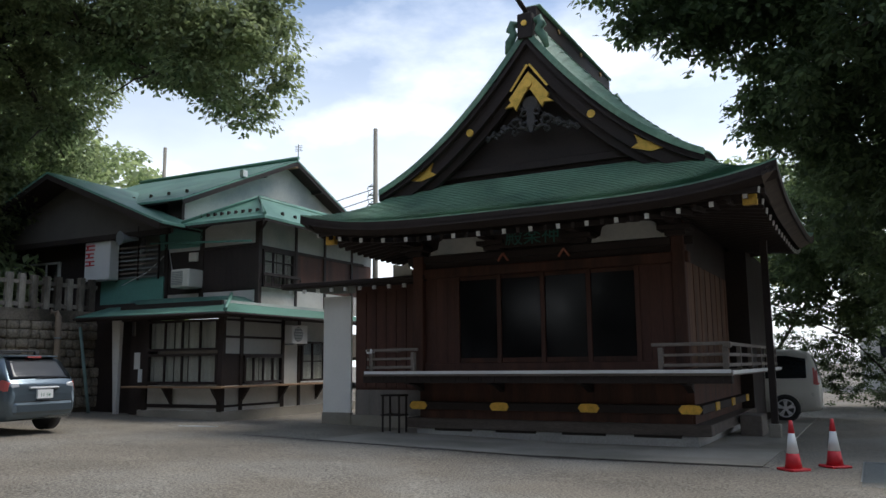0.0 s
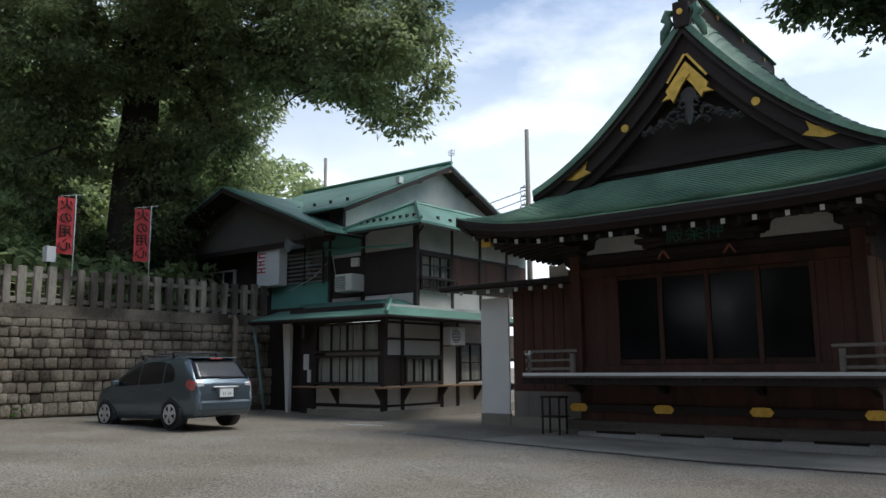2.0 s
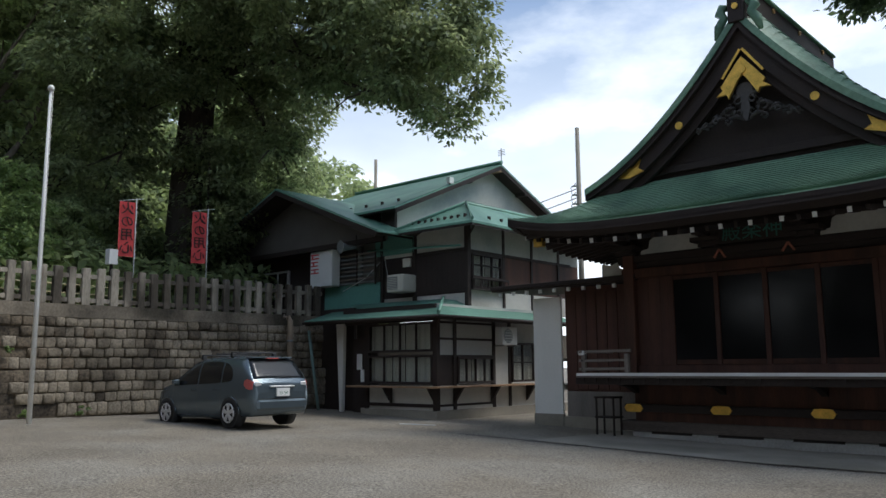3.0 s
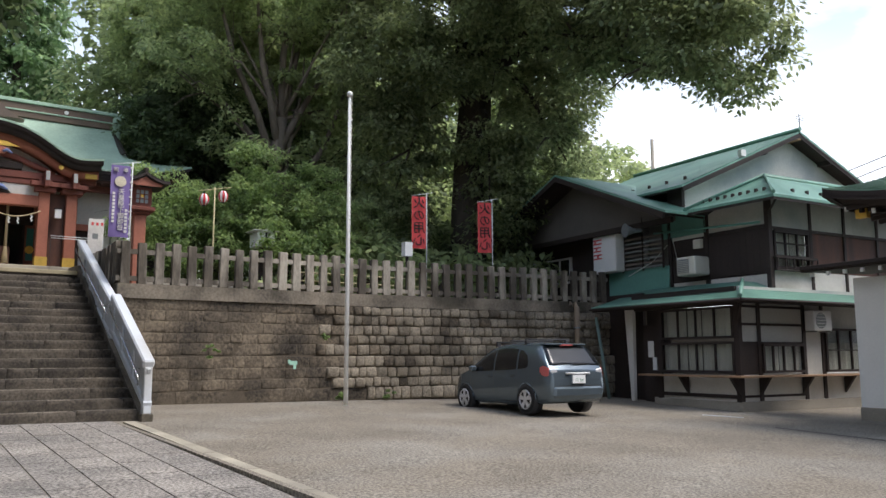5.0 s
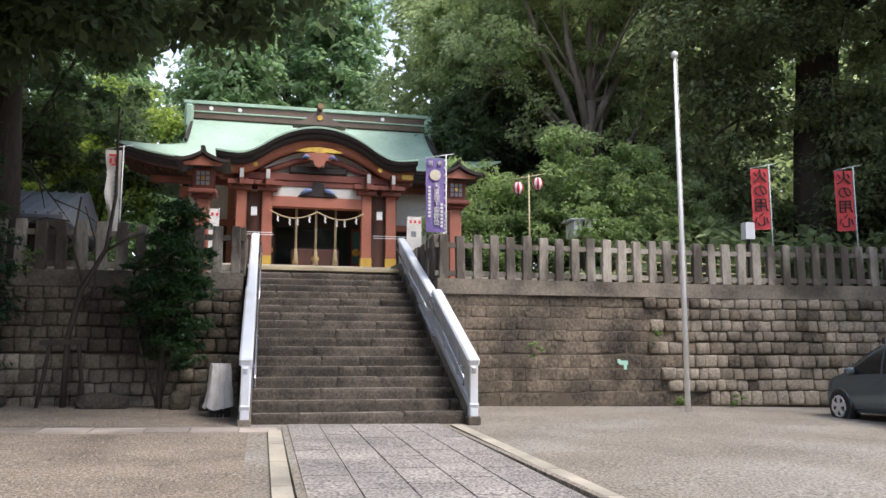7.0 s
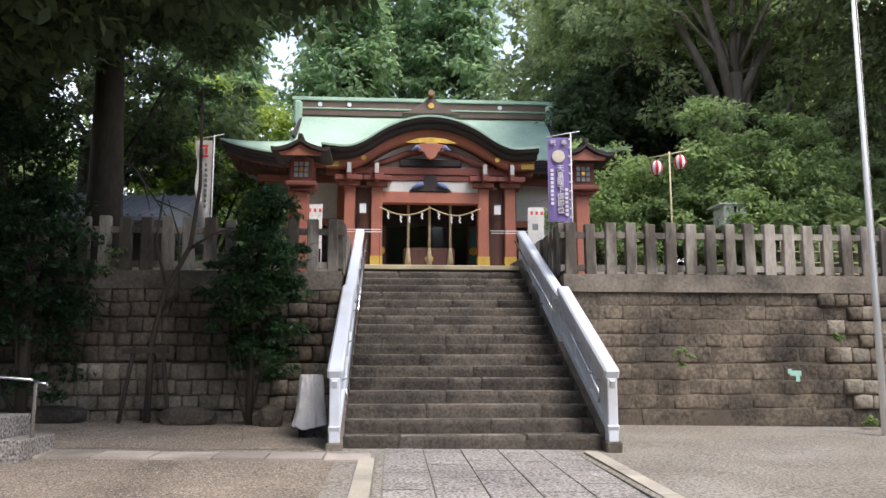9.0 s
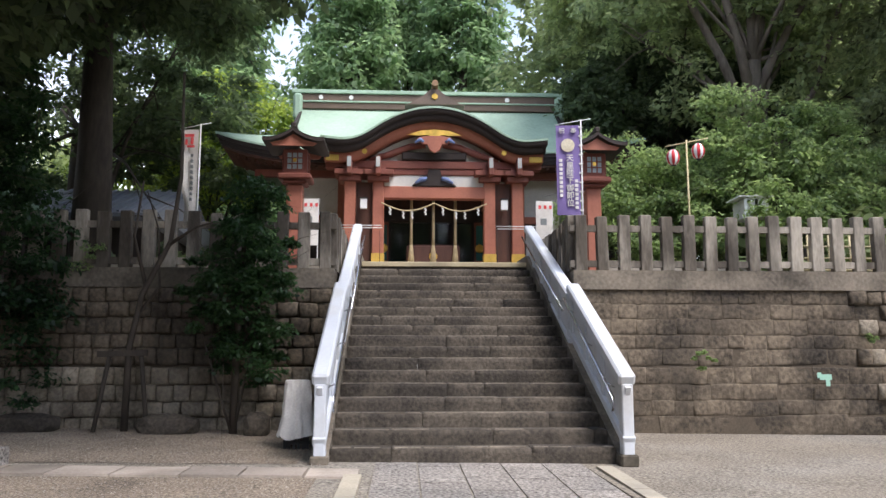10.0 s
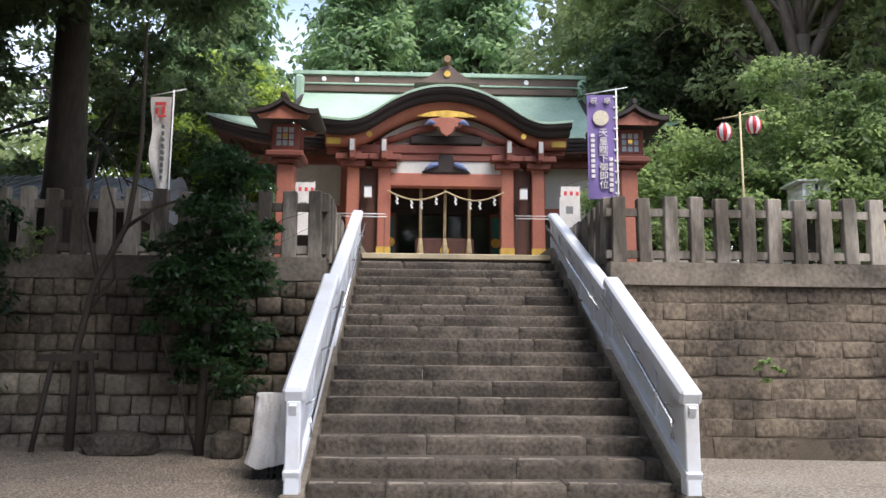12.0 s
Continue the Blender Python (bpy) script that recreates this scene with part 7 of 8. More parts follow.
def boulder(x, y, w, d, h, seed):
    random.seed(seed)
    r = BM()
    bmesh.ops.create_icosphere(r, subdivisions=2, radius=1.0)
    for v in r.verts:
        n = noise.noise(v.co * 1.7 + Vector((seed, 0, 0)))
        c = v.co * (1 + 0.22 * n)
        q = max(abs(c.x), abs(c.y), abs(c.z))
        c = c.lerp(c / q * 0.9, 0.55)
        v.co = (c.x * d / 2, c.y * w / 2, c.z * h * 0.62)
    ob = part("garden_stone", r, STEP)
    ob.matrix_world = pose(x, y, gz(x, y) + h * 0.38)
    tagged(ob, "squared mossy garden stone at the wall's foot", "stone", "garden stones")


for i, (x, y, w, d, h) in enumerate(((-2.75, -4.35, 1.0, 0.45, 0.30), (-2.6, -3.0, 0.42, 0.4, 0.36), (-2.35, -2.45, 0.42, 0.36, 0.34), (-2.9, -6.5, 1.1, 0.5, 0.28), (-2.9, -7.9, 0.9, 0.5, 0.3))):
    boulder(x, y, w, d, h, i + 1)

hs = root("side_steps", pose(1.05, -5.75, gz(1, -5.7)), "low grey stone steps with a steel rail", "steps")
boxpart("step", (-0.6, 0.35, -0.9, 0.62, -0.03, 0.22), SLAB, hs, bevel=0.01)
boxpart("step", (-0.6, 0.25, -0.9, 0.32, 0.22, 0.46), SLAB, hs, bevel=0.01)
part("rail", tube(BM(), [(0.0, 0.60, 0.22), (0.0, 0.60, 0.84), (0.0, 0.55, 0.88), (0.0, -0.9, 1.0)], 0.022, 8), CHROME, hs)
part("rail_end", tube(BM(), [(0.0, 0.58, 0.86), (0.0, 0.72, 0.84), (0.0, 0.74, 0.80)], 0.022, 8), CHROME, hs)

# drain grating and dark strips at the right
dg = root("drain_channel", pose(16.9, 10.6, gz(16.9, 10.6) + 0.004, 0, 0, -6), "steel drain grating set in the asphalt", "drain", kind="structure")
boxpart("frame", (-0.22, 0.22, -1.4, 1.6, -0.05, 0.004), GREYPIPE, dg)
for k in range(30):
    boxpart("bar", (-0.2, 0.2, -1.36 + 0.1 * k, -1.33 + 0.1 * k, 0.004, 0.010), GREYPIPE, dg)
# white chalk line by the house
ln = part("ground_line", slab_on_ground(BM(), 0, 0.9, 0, 0.08, 0.006), WHITEPAINT)
ln.matrix_world = pose(3.0, 13.2, 0, 0, 0, 20)
ln.location.z = gz(3.0, 13.2) - gz(0, 0) + 0.004
tagged(ln, "faded white line on the asphalt", "line", kind="structure")

# utility poles
for nm, x, y, h in (("utility_pole", 1.75, 25.5, 10.3), ("utility_pole", -10.9, 28.0, 11.6)):
    up = root(nm, pose(x, y, 0), "grey concrete utility pole with cables", "utility pole", "utility poles")
    part("pole", tube(BM(), [(0, 0, -0.5), (0, 0, h)], [0.13, 0.08], 10), CONCRETE, up)
    for k in range(3):
        part("cable", tube(BM(), [(0, 0, h - 2.4 - 0.35 * k), (-5, 1.5, h - 2.9 - 0.42 * k), (-14, 5, h - 2.7 - 0.4 * k)], 0.018, 5), BLACKPLASTIC, up)
    for k in range(3):
        part("insulator", tube(BM(), [(-0.3, 0, h - 2.3 - 0.35 * k), (0.1, 0, h - 2.3 - 0.35 * k)], 0.03, 6), GREYPIPE, up)
        part("loop", tube(BM(), [(-0.12, 0, h - 2.2 - 0.35 * k), (-0.34, 0, h - 2.35 - 0.35 * k), (-0.3, 0, h - 2.6 - 0.35 * k), (-0.1, 0, h - 2.7 - 0.35 * k)], 0.015, 5), BLACKPLASTIC, up)

# far buildings seen between the trees
fb = root("far_house", pose(27, 47, 0, 0, 0, -12), "pale far house behind the trees", "house")
boxpart("wall", (-7, 6, 0, 8, -1, 7.5), FARWALL, fb)
boxpart("roof", (-7.4, 6.4, -0.4, 8.4, 7.5, 7.9), SLATE, fb)
for k in range(5):
    for z in (1.2, 4.2):
        w = boxpart("window", (-6 + 2.5 * k, -4.6 + 2.5 * k, -0.06, 0.0, z, z + 1.3), TINT, fb)
yw = root("yard_wall", pose(20.6, 29, -0.6, 0, 0, -8), "grey rendered yard wall", "wall")
boxpart("wall", (0, 14, 0, 0.2, 0, 2.1), CONCRETE, yw)
boxpart("cap", (0, 14, -0.04, 0.24, 2.1, 2.18), CONCRETE, yw)
rf = root("side_hall", pose(-13.5, -12.2, 2.66), "low hall with a grey-blue tiled roof behind the fence", "building")
boxpart("wall", (-2.5, 2.0, -4.5, 4.6, 0, 2.3), INTERIOR, rf)
bm = prism(BM(), [(3.0, 2.25), (-0.3, 3.5), (-3.4, 2.2), (-3.4, 2.1), (3.0, 2.15)], "y", -5.2, 5.2)
part("roof", bm, SLATE, rf)
for k in range(34):
    part("tile_roll", beam(BM(), (3.02, -5.1 + 0.31 * k, 2.29), (-0.3, -5.1 + 0.31 * k, 3.53), 0.07, 0.05), SLATE, rf)
sr = root("small_shrine", pose(-8.6, -10.4, 2.66), "small dark roofed side shrine", "shrine")
boxpart("body", (-0.6, 0.6, -0.8, 0.8, 0, 1.9), BLACKWOOD, sr)
bm = prism(BM(), [(-1.4, 1.9), (-1.0, 2.15), (0, 2.75), (1.0, 2.15), (1.4, 1.9), (1.4, 1.82), (-1.4, 1.82)], "x", -1.1, 1.1)
part("roof", bm, COPPERDARK, sr)
boxpart("white_bracket", (0.61, 0.7, -0.5, 0.5, 1.45, 1.6), LINTEL, sr)

# ---- trees ----


def leaves(rng, lobes, count, size, per=48, spread=0.6, shell=0.5, sag=0.35):
    """Leaf blades in flattened clumps that crowd towards the outside of each lobe, with gaps; four corners a blade."""
    vol = np.array([l[3] * l[4] * l[5] for l in lobes]) ** 0.7
    nc = max(1, count // per)
    pick = rng.choice(len(lobes), nc, p=vol / vol.sum())
    L = np.array(lobes, float)[pick]
    d = rng.normal(size=(nc, 3))
    d /= np.linalg.norm(d, axis=1)[:, None]
    rad = shell + (1.0 - shell) * rng.random(nc) ** 0.55
    wob = 1 + 0.13 * np.sin(4.1 * d[:, 0] + 3 * d[:, 2] + pick) + 0.10 * np.sin(7.7 * d[:, 1] + 5 * d[:, 2] + 2 * pick)
    c = L[:, :3] + d * L[:, 3:6] * (rad * wob)[:, None]
    cr = spread * (0.6 + 0.8 * rng.random(len(c)))
    n = len(c) * per
    e = rng.normal(size=(n, 3))
    e /= np.linalg.norm(e, axis=1)[:, None]
    er = (0.25 + 0.8 * rng.random(n) ** 0.7)[:, None]
    off = e * er * np.repeat(cr, per)[:, None] * np.array([1.0, 1.0, 0.5])
    off[:, 2] -= 0.25 * (off[:, 0] ** 2 + off[:, 1] ** 2) / np.repeat(cr, per)
    base = np.repeat(c, per, 0) + off
    ax = e * np.array([1, 1, 0.4]) + rng.normal(size=(n, 3)) * 0.5
    ax[:, 2] -= sag
    ax /= np.linalg.norm(ax, axis=1)[:, None]
    up = rng.normal(size=(n, 3)) * 0.35 + np.array([0, 0, 0.9]) + 0.8 * e
    sd = np.cross(ax, up)
    sd /= np.linalg.norm(sd, axis=1)[:, None] + 1e-9
    s = size * (0.65 + 0.7 * rng.random(n))[:, None]
    nz = np.cross(sd, ax)
    return np.stack([base - ax * s * 0.5, base + sd * s * 0.27 + nz * s * 0.07, base + ax * s * 0.5, base - sd * s * 0.27 + nz * s * 0.07], 1).reshape(-1, 3)


def leaf_mesh(name, v, material, parent, label=""):
    n = len(v) // 4
    me = bpy.data.meshes.new(name)
    me.vertices.add(len(v))
    me.vertices.foreach_set("co", v.astype(np.float32).ravel())
    me.loops.add(4 * n)
    me.loops.foreach_set("vertex_index", np.arange(4 * n, dtype=np.int32))
    me.polygons.add(n)
    me.polygons.foreach_set("loop_start", np.arange(0, 4 * n, 4, dtype=np.int32))
    me.polygons.foreach_set("loop_total", np.full(n, 4, dtype=np.int32))
    me.update()
    me.materials.append(material)
    ob = new(name, me)
    ob.parent = parent
    tagged(ob, label, kind="stuff")
    return ob


def tree(name, base, trunk, lobes, count, size, material, label, seed, limbs=8, forks=(), group="", category="tree", spread=0.6, shell=0.5, sag=0.35, per=90, bark=None):
    """Trunk points (x, y, z, radius) and limbs that reach into the crown's lobes."""
    r = root(name, pose(*base), label, category, group)
    rng = np.random.default_rng(seed)
    bm = BM()
    o = Vector(base)
    tube(bm, [Vector(p[:3]) - o for p in trunk], [p[3] for p in trunk], 10)
    tip = trunk[-1]
    for k in range(limbs):
        l = lobes[k % len(lobes)]
        a = rng.normal(size=3)
        a /= np.linalg.norm(a)
        end = Vector([l[i] + a[i] * l[3 + i] * 0.75 for i in range(3)])
        t = trunk[-1 - int(rng.integers(0, min(3, len(trunk))))]
        st = Vector(t[:3])
        mid = st.lerp(end, 0.5) + Vector((rng.normal() * 0.4, rng.normal() * 0.4, 0.5))
        r0 = t[3] * 0.38
        tube(bm, [st - o, st.lerp(mid, 0.5) - o, mid - o, end - o], [r0, r0 * 0.75, r0 * 0.5, r0 * 0.15], 7)
        for j in range(3):
            e2 = mid.lerp(end, 0.3 + 0.3 * j) + Vector(rng.normal(size=3) * 1.2)
            s2 = mid.lerp(end, 0.15 + 0.25 * j)
            tube(bm, [s2 - o, s2.lerp(e2, 0.5) + Vector((0, 0, 0.15)) - o, e2 - o], [r0 * 0.3, r0 * 0.18, r0 * 0.06], 5)
    for f in forks:
        tube(bm, [Vector(p[:3]) - o for p in f], [p[3] for p in f], 9)
    part("trunk", bm, bark or BARK, r, "dark bark trunk and limbs")
    v = leaves(rng, lobes, count, size, per, spread, shell, sag) - np.array(base)
    leaf_mesh("crown", v, material, r, "crown of many small leaves")
    return r


T = 2.66
tree("camphor_tree", (-8, 14.7, T), [(-8, 14.7, T, 0.90), (-8, 14.7, 3.6, 0.74), (-8, 14.7, 5, 0.66), (-7.95, 14.75, 8, 0.56), (-7.85, 14.9, 10.4, 0.52), (-7.7, 15.1, 12.2, 0.48), (-7.6, 15.2, 13.0, 0.44), (-7.5, 15.3, 13.8, 0.40)],
     [(-8, 13, 14.2, 4.6, 4.6, 2.8), (-4, 15.5, 13.6, 4.4, 3.8, 2.7), (0.0, 16.6, 12.0, 3.4, 3.0, 2.4), (1.6, 16.6, 10.0, 1.9, 2.0, 1.7), (-1.8, 16.6, 11.2, 2.4, 2.0, 1.1), (-8, 11.6, 11.0, 2.4, 2.6, 1.7), (-7.2, 16.8, 8.4, 2.2, 2.2, 2.2), (-6.6, 17.6, 10.8, 2.0, 1.9, 1.6), (-8.6, 12.2, 7.4, 1.7, 1.8, 1.8), (-8.4, 12.0, 9.6, 1.5, 1.6, 1.2), (-6.6, 14.9, 8.4, 0.8, 1.5, 1.2), (-6.7, 15.3, 6.4, 0.8, 1.3, 1.0), (-6.8, 14.0, 10.6, 0.9, 1.2, 0.8), (-7.4, 16.4, 5.6, 1.2, 1.2, 1.6), (-9.0, 12.6, 5.2, 1.2, 1.6, 1.6)],
     150000, 0.19, LEAF_CAMPHOR, "huge old evergreen with spreading dark crown behind the wall", 21, 12, sag=0.6, spread=0.85, per=170,
     forks=([(-7.7, 15.1, 12.2, 0.42), (-7.0, 16.2, 13.4, 0.35), (-6.3, 17.5, 15.0, 0.24)], [(-7.6, 15.2, 13.0, 0.36), (-8.1, 14.2, 14.2, 0.28), (-8.4, 13.2, 15.6, 0.18)], [(-7.8, 15.05, 11.4, 0.28), (-7.0, 16.1, 12.0, 0.25), (-6.2, 16.9, 12.9, 0.16)]))
fan_tree = tree("broadleaf_tree", (-11.5, 8.8, T), [(-11.5, 8.8, T, 0.4), (-11.6, 8.9, 5.5, 0.32), (-11.5, 8.8, 8, 0.26), (-11.5, 9.0, 9.6, 0.2)],
     [(-11.0, 9.0, 15.0, 4.5, 4.5, 2.0), (-12.0, 5.9, 11.4, 1.8, 1.4, 0.8), (-13.5, 12.4, 11.4, 2.6, 2.0, 1.4), (-13.0, 6.2, 13.6, 3, 2.6, 1.4), (-11.0, 9.2, 12.8, 1.6, 2.4, 0.5)],
     44000, 0.19, LEAF_MID, "tall tree with many slanting limbs", 22, 10, sag=0.5, bark=PALEBARK)
tree("broadleaf_tree", (-12.5, 11.5, T), [(-12.5, 11.5, T, 0.35), (-12.7, 11, 6, 0.28), (-13.2, 10.2, 9, 0.2)],
     [(-13, 10.5, 9, 3.5, 4, 4), (-13.5, 13, 8, 3, 3.4, 4)], 24000, 0.22, LEAF_MID, "dark tree in the grove behind the wall", 23, 8)
tree("evergreen_tree", (-15, 5.8, T), [(-15, 5.8, T, 0.4), (-15, 5.8, 9, 0.25)],
     [(-15, 7.0, 8.6, 2.5, 2.6, 3.4), (-14.6, 9.2, 7.6, 2.6, 2.6, 3.4), (-16, 5.9, 9.2, 2.0, 1.7, 2.4)], 46000, 0.21, LEAF_DARK, "dense dark evergreen beside the shrine", 24, 8)
tree("broadleaf_tree", (-18, 7, T), [(-18, 7, T, 0.4), (-18, 7, 9, 0.3), (-17.8, 6.8, 12, 0.2)],
     [(-17.5, 7, 14.5, 4, 3.4, 2.6), (-16.5, 9.5, 13.2, 3.5, 3.5, 2.6), (-18, 6.4, 12.3, 2.4, 1.6, 1.8)], 50000, 0.22, LEAF_MID, "bright green tree behind the grove", 25, 8, sag=0.5)
for i, (x, y, h, w) in enumerate(((-29, -3.6, 21, 4.1), (-30, 2.2, 22, 4.0), (-26, -9.2, 20, 3.8), (-34, -0.6, 24, 4.0))):
    lob = [(x, y, T + 3 + (h - 5) * k / 7, w * (1.05 - 0.09 * k), w * (1.05 - 0.09 * k), 1.9) for k in range(8)]
    tree("cedar_tree", (x, y, T), [(x, y, T, 0.45), (x, y, h - 4, 0.15), (x, y, h - 1, 0.05)], lob, 40000, 0.36, LEAF_CEDAR, "tall conifer with feathery green sprays behind the shrine", 30 + i, 6, group="cedars", sag=0.7, spread=0.8, per=44)
for i, (x, y, r_, h) in enumerate(((-7.6, 7.8, 1.9, 4.4), (-9.2, 4.9, 1.5, 3.6), (-9.5, 6.6, 1.6, 3.9), (-8.4, 10.2, 1.8, 3.6), (-10.5, 12.6, 2.0, 3.4))):
    tree("garden_shrub", (x, y, T), [(x, y, T, 0.10), (x + 0.1, y, T + h * 0.4, 0.08)],
         [(x, y, T + h * 0.58, r_, r_, h * 0.36), (x + 0.3, y - 0.5, T + h * 0.35, r_ * 0.9, r_, h * 0.28), (x, y + 0.5, T + h * 0.78, r_ * 0.7, r_ * 0.8, h * 0.25)] + [(x + 0.9 * math.sin(3.1 * q + i), y + 1.2 * math.cos(2.3 * q + i), T + h * (0.55 + 0.11 * q), 0.6, 0.7, 0.55) for q in range(5)],
         20000, 0.12, LEAF_LIGHT if i != 3 else LEAF_MID, "fresh green leafy shrub behind the fence", 40 + i, 6, category="shrub", group="garden shrubs", spread=0.4)
tree("shade_tree", (-9.4, -8.2, T), [(-9.4, -8.2, T, 0.50), (-9.45, -8.25, 6, 0.40), (-9.4, -8.3, 9, 0.32), (-9.3, -8.3, 9.8, 0.28), (-9.2, -8.4, 11, 0.22)],
     [(-7.5, -9.5, 11.6, 4, 4.5, 2.4), (-5.5, -6.2, 10.6, 2.8, 2.8, 1.9), (-4, -9.5, 10.2, 3.4, 3.6, 2.2), (-10, -6.2, 11.2, 2.6, 2.2, 1.9), (-8, -13, 10, 4, 3.5, 3), (-1.5, -7.5, 9.2, 2.6, 2.4, 1.6), (-6.8, -7.6, 9.6, 2.2, 2.6, 1.3), (-6.5, -10.6, 8.6, 2.2, 2.2, 2.0), (-5.6, -5.2, 9.7, 1.8, 1.7, 1.0), (-7.5, -11.5, 6.2, 1.8, 1.9, 2.2)],
     150000, 0.23, LEAF_DARK, "tall shade tree with a straight trunk and dark hanging leaves", 26, 12, sag=0.7)
# high lobes above the view are added to shade the left wall and gravel
tree("shade_tree", (3.5, -12.5, 0.1), [(3.5, -12.5, 0.0, 0.4), (3.4, -12.3, 4, 0.32), (3.0, -11.6, 7.5, 0.25)],
     [(2.0, -9.5, 10.2, 3.6, 3.2, 2.0), (6.0, -10.5, 10.4, 3.6, 3.4, 2.2), (-1.5, -11, 10.0, 3.4, 3.4, 2.2), (4, -14, 10, 4, 3, 2.6), (1.5, -5.8, 11.5, 3.2, 2.4, 1.6), (5.5, -6.2, 12, 3.2, 2.6, 1.8), (-1.5, -5.6, 10.0, 3.0, 2.6, 1.2), (2.2, -4.0, 10.6, 3.0, 2.4, 1.2), (-2.2, -9.2, 9.4, 3.4, 3, 1.4), (-4.5, -4.6, 11.2, 2.6, 2.2, 1.3), (3.4, 0.0, 11.8, 2.8, 2.4, 1.3), (4.6, -2.6, 12.2, 2.6, 2.4, 1.3), (0.5, -4.7, 7.0, 1.7, 1.6, 1.0), (1.0, -6.4, 6.7, 1.9, 1.8, 1.3), (-0.6, -7.6, 6.3, 2.1, 1.8, 1.5), (-1.5, -3.2, 7.5, 1.7, 1.6, 0.9), (-1.2, -1.6, 8.0, 1.4, 1.3, 0.8)],
     134000, 0.26, LEAF_DARK, "tall dark tree with unseen high lobes added to shade the yard", 36, 10, sag=0.6)
tree("grove_tree", (-14, -10.5, T), [(-14, -10.5, T, 0.3), (-14, -10.5, 8, 0.2)],
     [(-14.5, -8, 10, 2.2, 2.6, 3.4), (-15, -12, 9, 3, 3.5, 4), (-17, -8, 8.4, 2.4, 2.4, 2.4), (-8.2, -14, 3.6, 1.0, 1.5, 1.0), (-8.4, -11.8, 3.5, 1.0, 1.4, 0.9), (-8.0, -6.0, 3.2, 0.7, 1.2, 0.6)], 30000, 0.22, LEAF_DARK, "dark grove tree beside the shrine", 27, 8)
tree("grove_tree", (-19, -8.5, T), [(-19, -8.5, T, 0.3), (-19, -8.5, 8, 0.2)],
     [(-19, -6.6, 9.2, 2.0, 2.2, 2.4), (-20, -10, 8, 3, 3, 3)], 18000, 0.22, LEAF_YELLOW, "yellow-green tree behind the shrine roof", 28, 8)
tree("shade_shrub", (-2.6, -6.9, 0.1), [(-2.6, -6.9, 0.1, 0.10), (-2.6, -6.9, 2.5, 0.07)],
     [(-2.6, -6.9, 1.6, 0.9, 0.9, 1.2), (-2.6, -6.8, 3.0, 0.95, 0.95, 1.2), (-2.7, -7.2, 4.4, 0.8, 0.9, 1.0), (-2.6, -8.6, 2.6, 1.1, 1.1, 2.2), (-2.8, -7.9, 5.6, 1.0, 1.2, 1.2), (-3.0, -8.6, 7.2, 1.2, 1.2, 1.3)], 30000, 0.10, LEAF_BUSH, "dense dark evergreen at the wall", 29, 6, spread=0.32)
tree("camellia_tree", (-2.75, -3.38, 0.1), [(-2.75, -3.38, 0.05, 0.06), (-2.7, -3.36, 1.2, 0.055), (-2.5, -3.25, 3.2, 0.03)],
     [(-2.6, -3.2, 1.35, 0.62, 0.62, 0.55), (-2.55, -3.3, 2.1, 0.72, 0.80, 0.6), (-2.5, -3.2, 2.8, 0.6, 0.66, 0.6), (-2.45, -3.15, 3.5, 0.38, 0.42, 0.55)], 13000, 0.085, LEAF_BUSH, "slim dark camellia tree with glossy leaves", 31, 10, spread=0.22, shell=0.3)
for i, (x, y, z, s) in enumerate(((-3.1, 3.95, 1.12, 0.16), (-3.3, 6.9, 1.5, 0.08), (-3.05, 8.6, 0.02, 0.14), (-3.0, 7.2, 0.02, 0.12), (-3.35, -5.9, 2.7, 0.34))):
    w = root("wall_weed", pose(x, y, z), "small green weed growing from the wall", "weed", "wall weeds")
    v = leaves(np.random.default_rng(60 + i), [(0, 0, s * 0.7, s, s * 1.2, s)], 330, 0.07, spread=s * 0.4, shell=0.1)
    leaf_mesh("leaves", v, LEAF_LIGHT, w)
for p in ([(-11.5, 8.8, 7.6), (-11.5, 8.1, 9.6), (-11.5, 7.2, 11.4), (-11.3, 6.6, 13.2)], [(-11.5, 8.9, 8.4), (-11.3, 8.5, 10.0), (-11.2, 8.1, 11.4), (-11.0, 7.8, 13.5)], [(-11.5, 9.0, 9.4), (-11.5, 9.0, 11.9), (-11.4, 9.2, 14.0)], [(-11.5, 8.9, 8.8), (-11.6, 9.4, 11.4), (-11.6, 9.9, 13.6)], [(-11.5, 8.8, 8.2), (-11.5, 9.5, 9.6), (-11.5, 10.3, 11.0), (-11.4, 11.2, 12.4)], [(-11.5, 8.8, 6.6), (-11.5, 9.9, 7.6), (-11.5, 10.7, 8.8), (-11.4, 11.6, 11.4), (-11.3, 12.2, 13.0)]):
    part("stem", tube(BM(), [Vector(q) - Vector((-11.5, 8.8, T)) for q in p], [0.17, 0.13, 0.10, 0.06, 0.04][:len(p)], 8), PALEBARK, fan_tree)
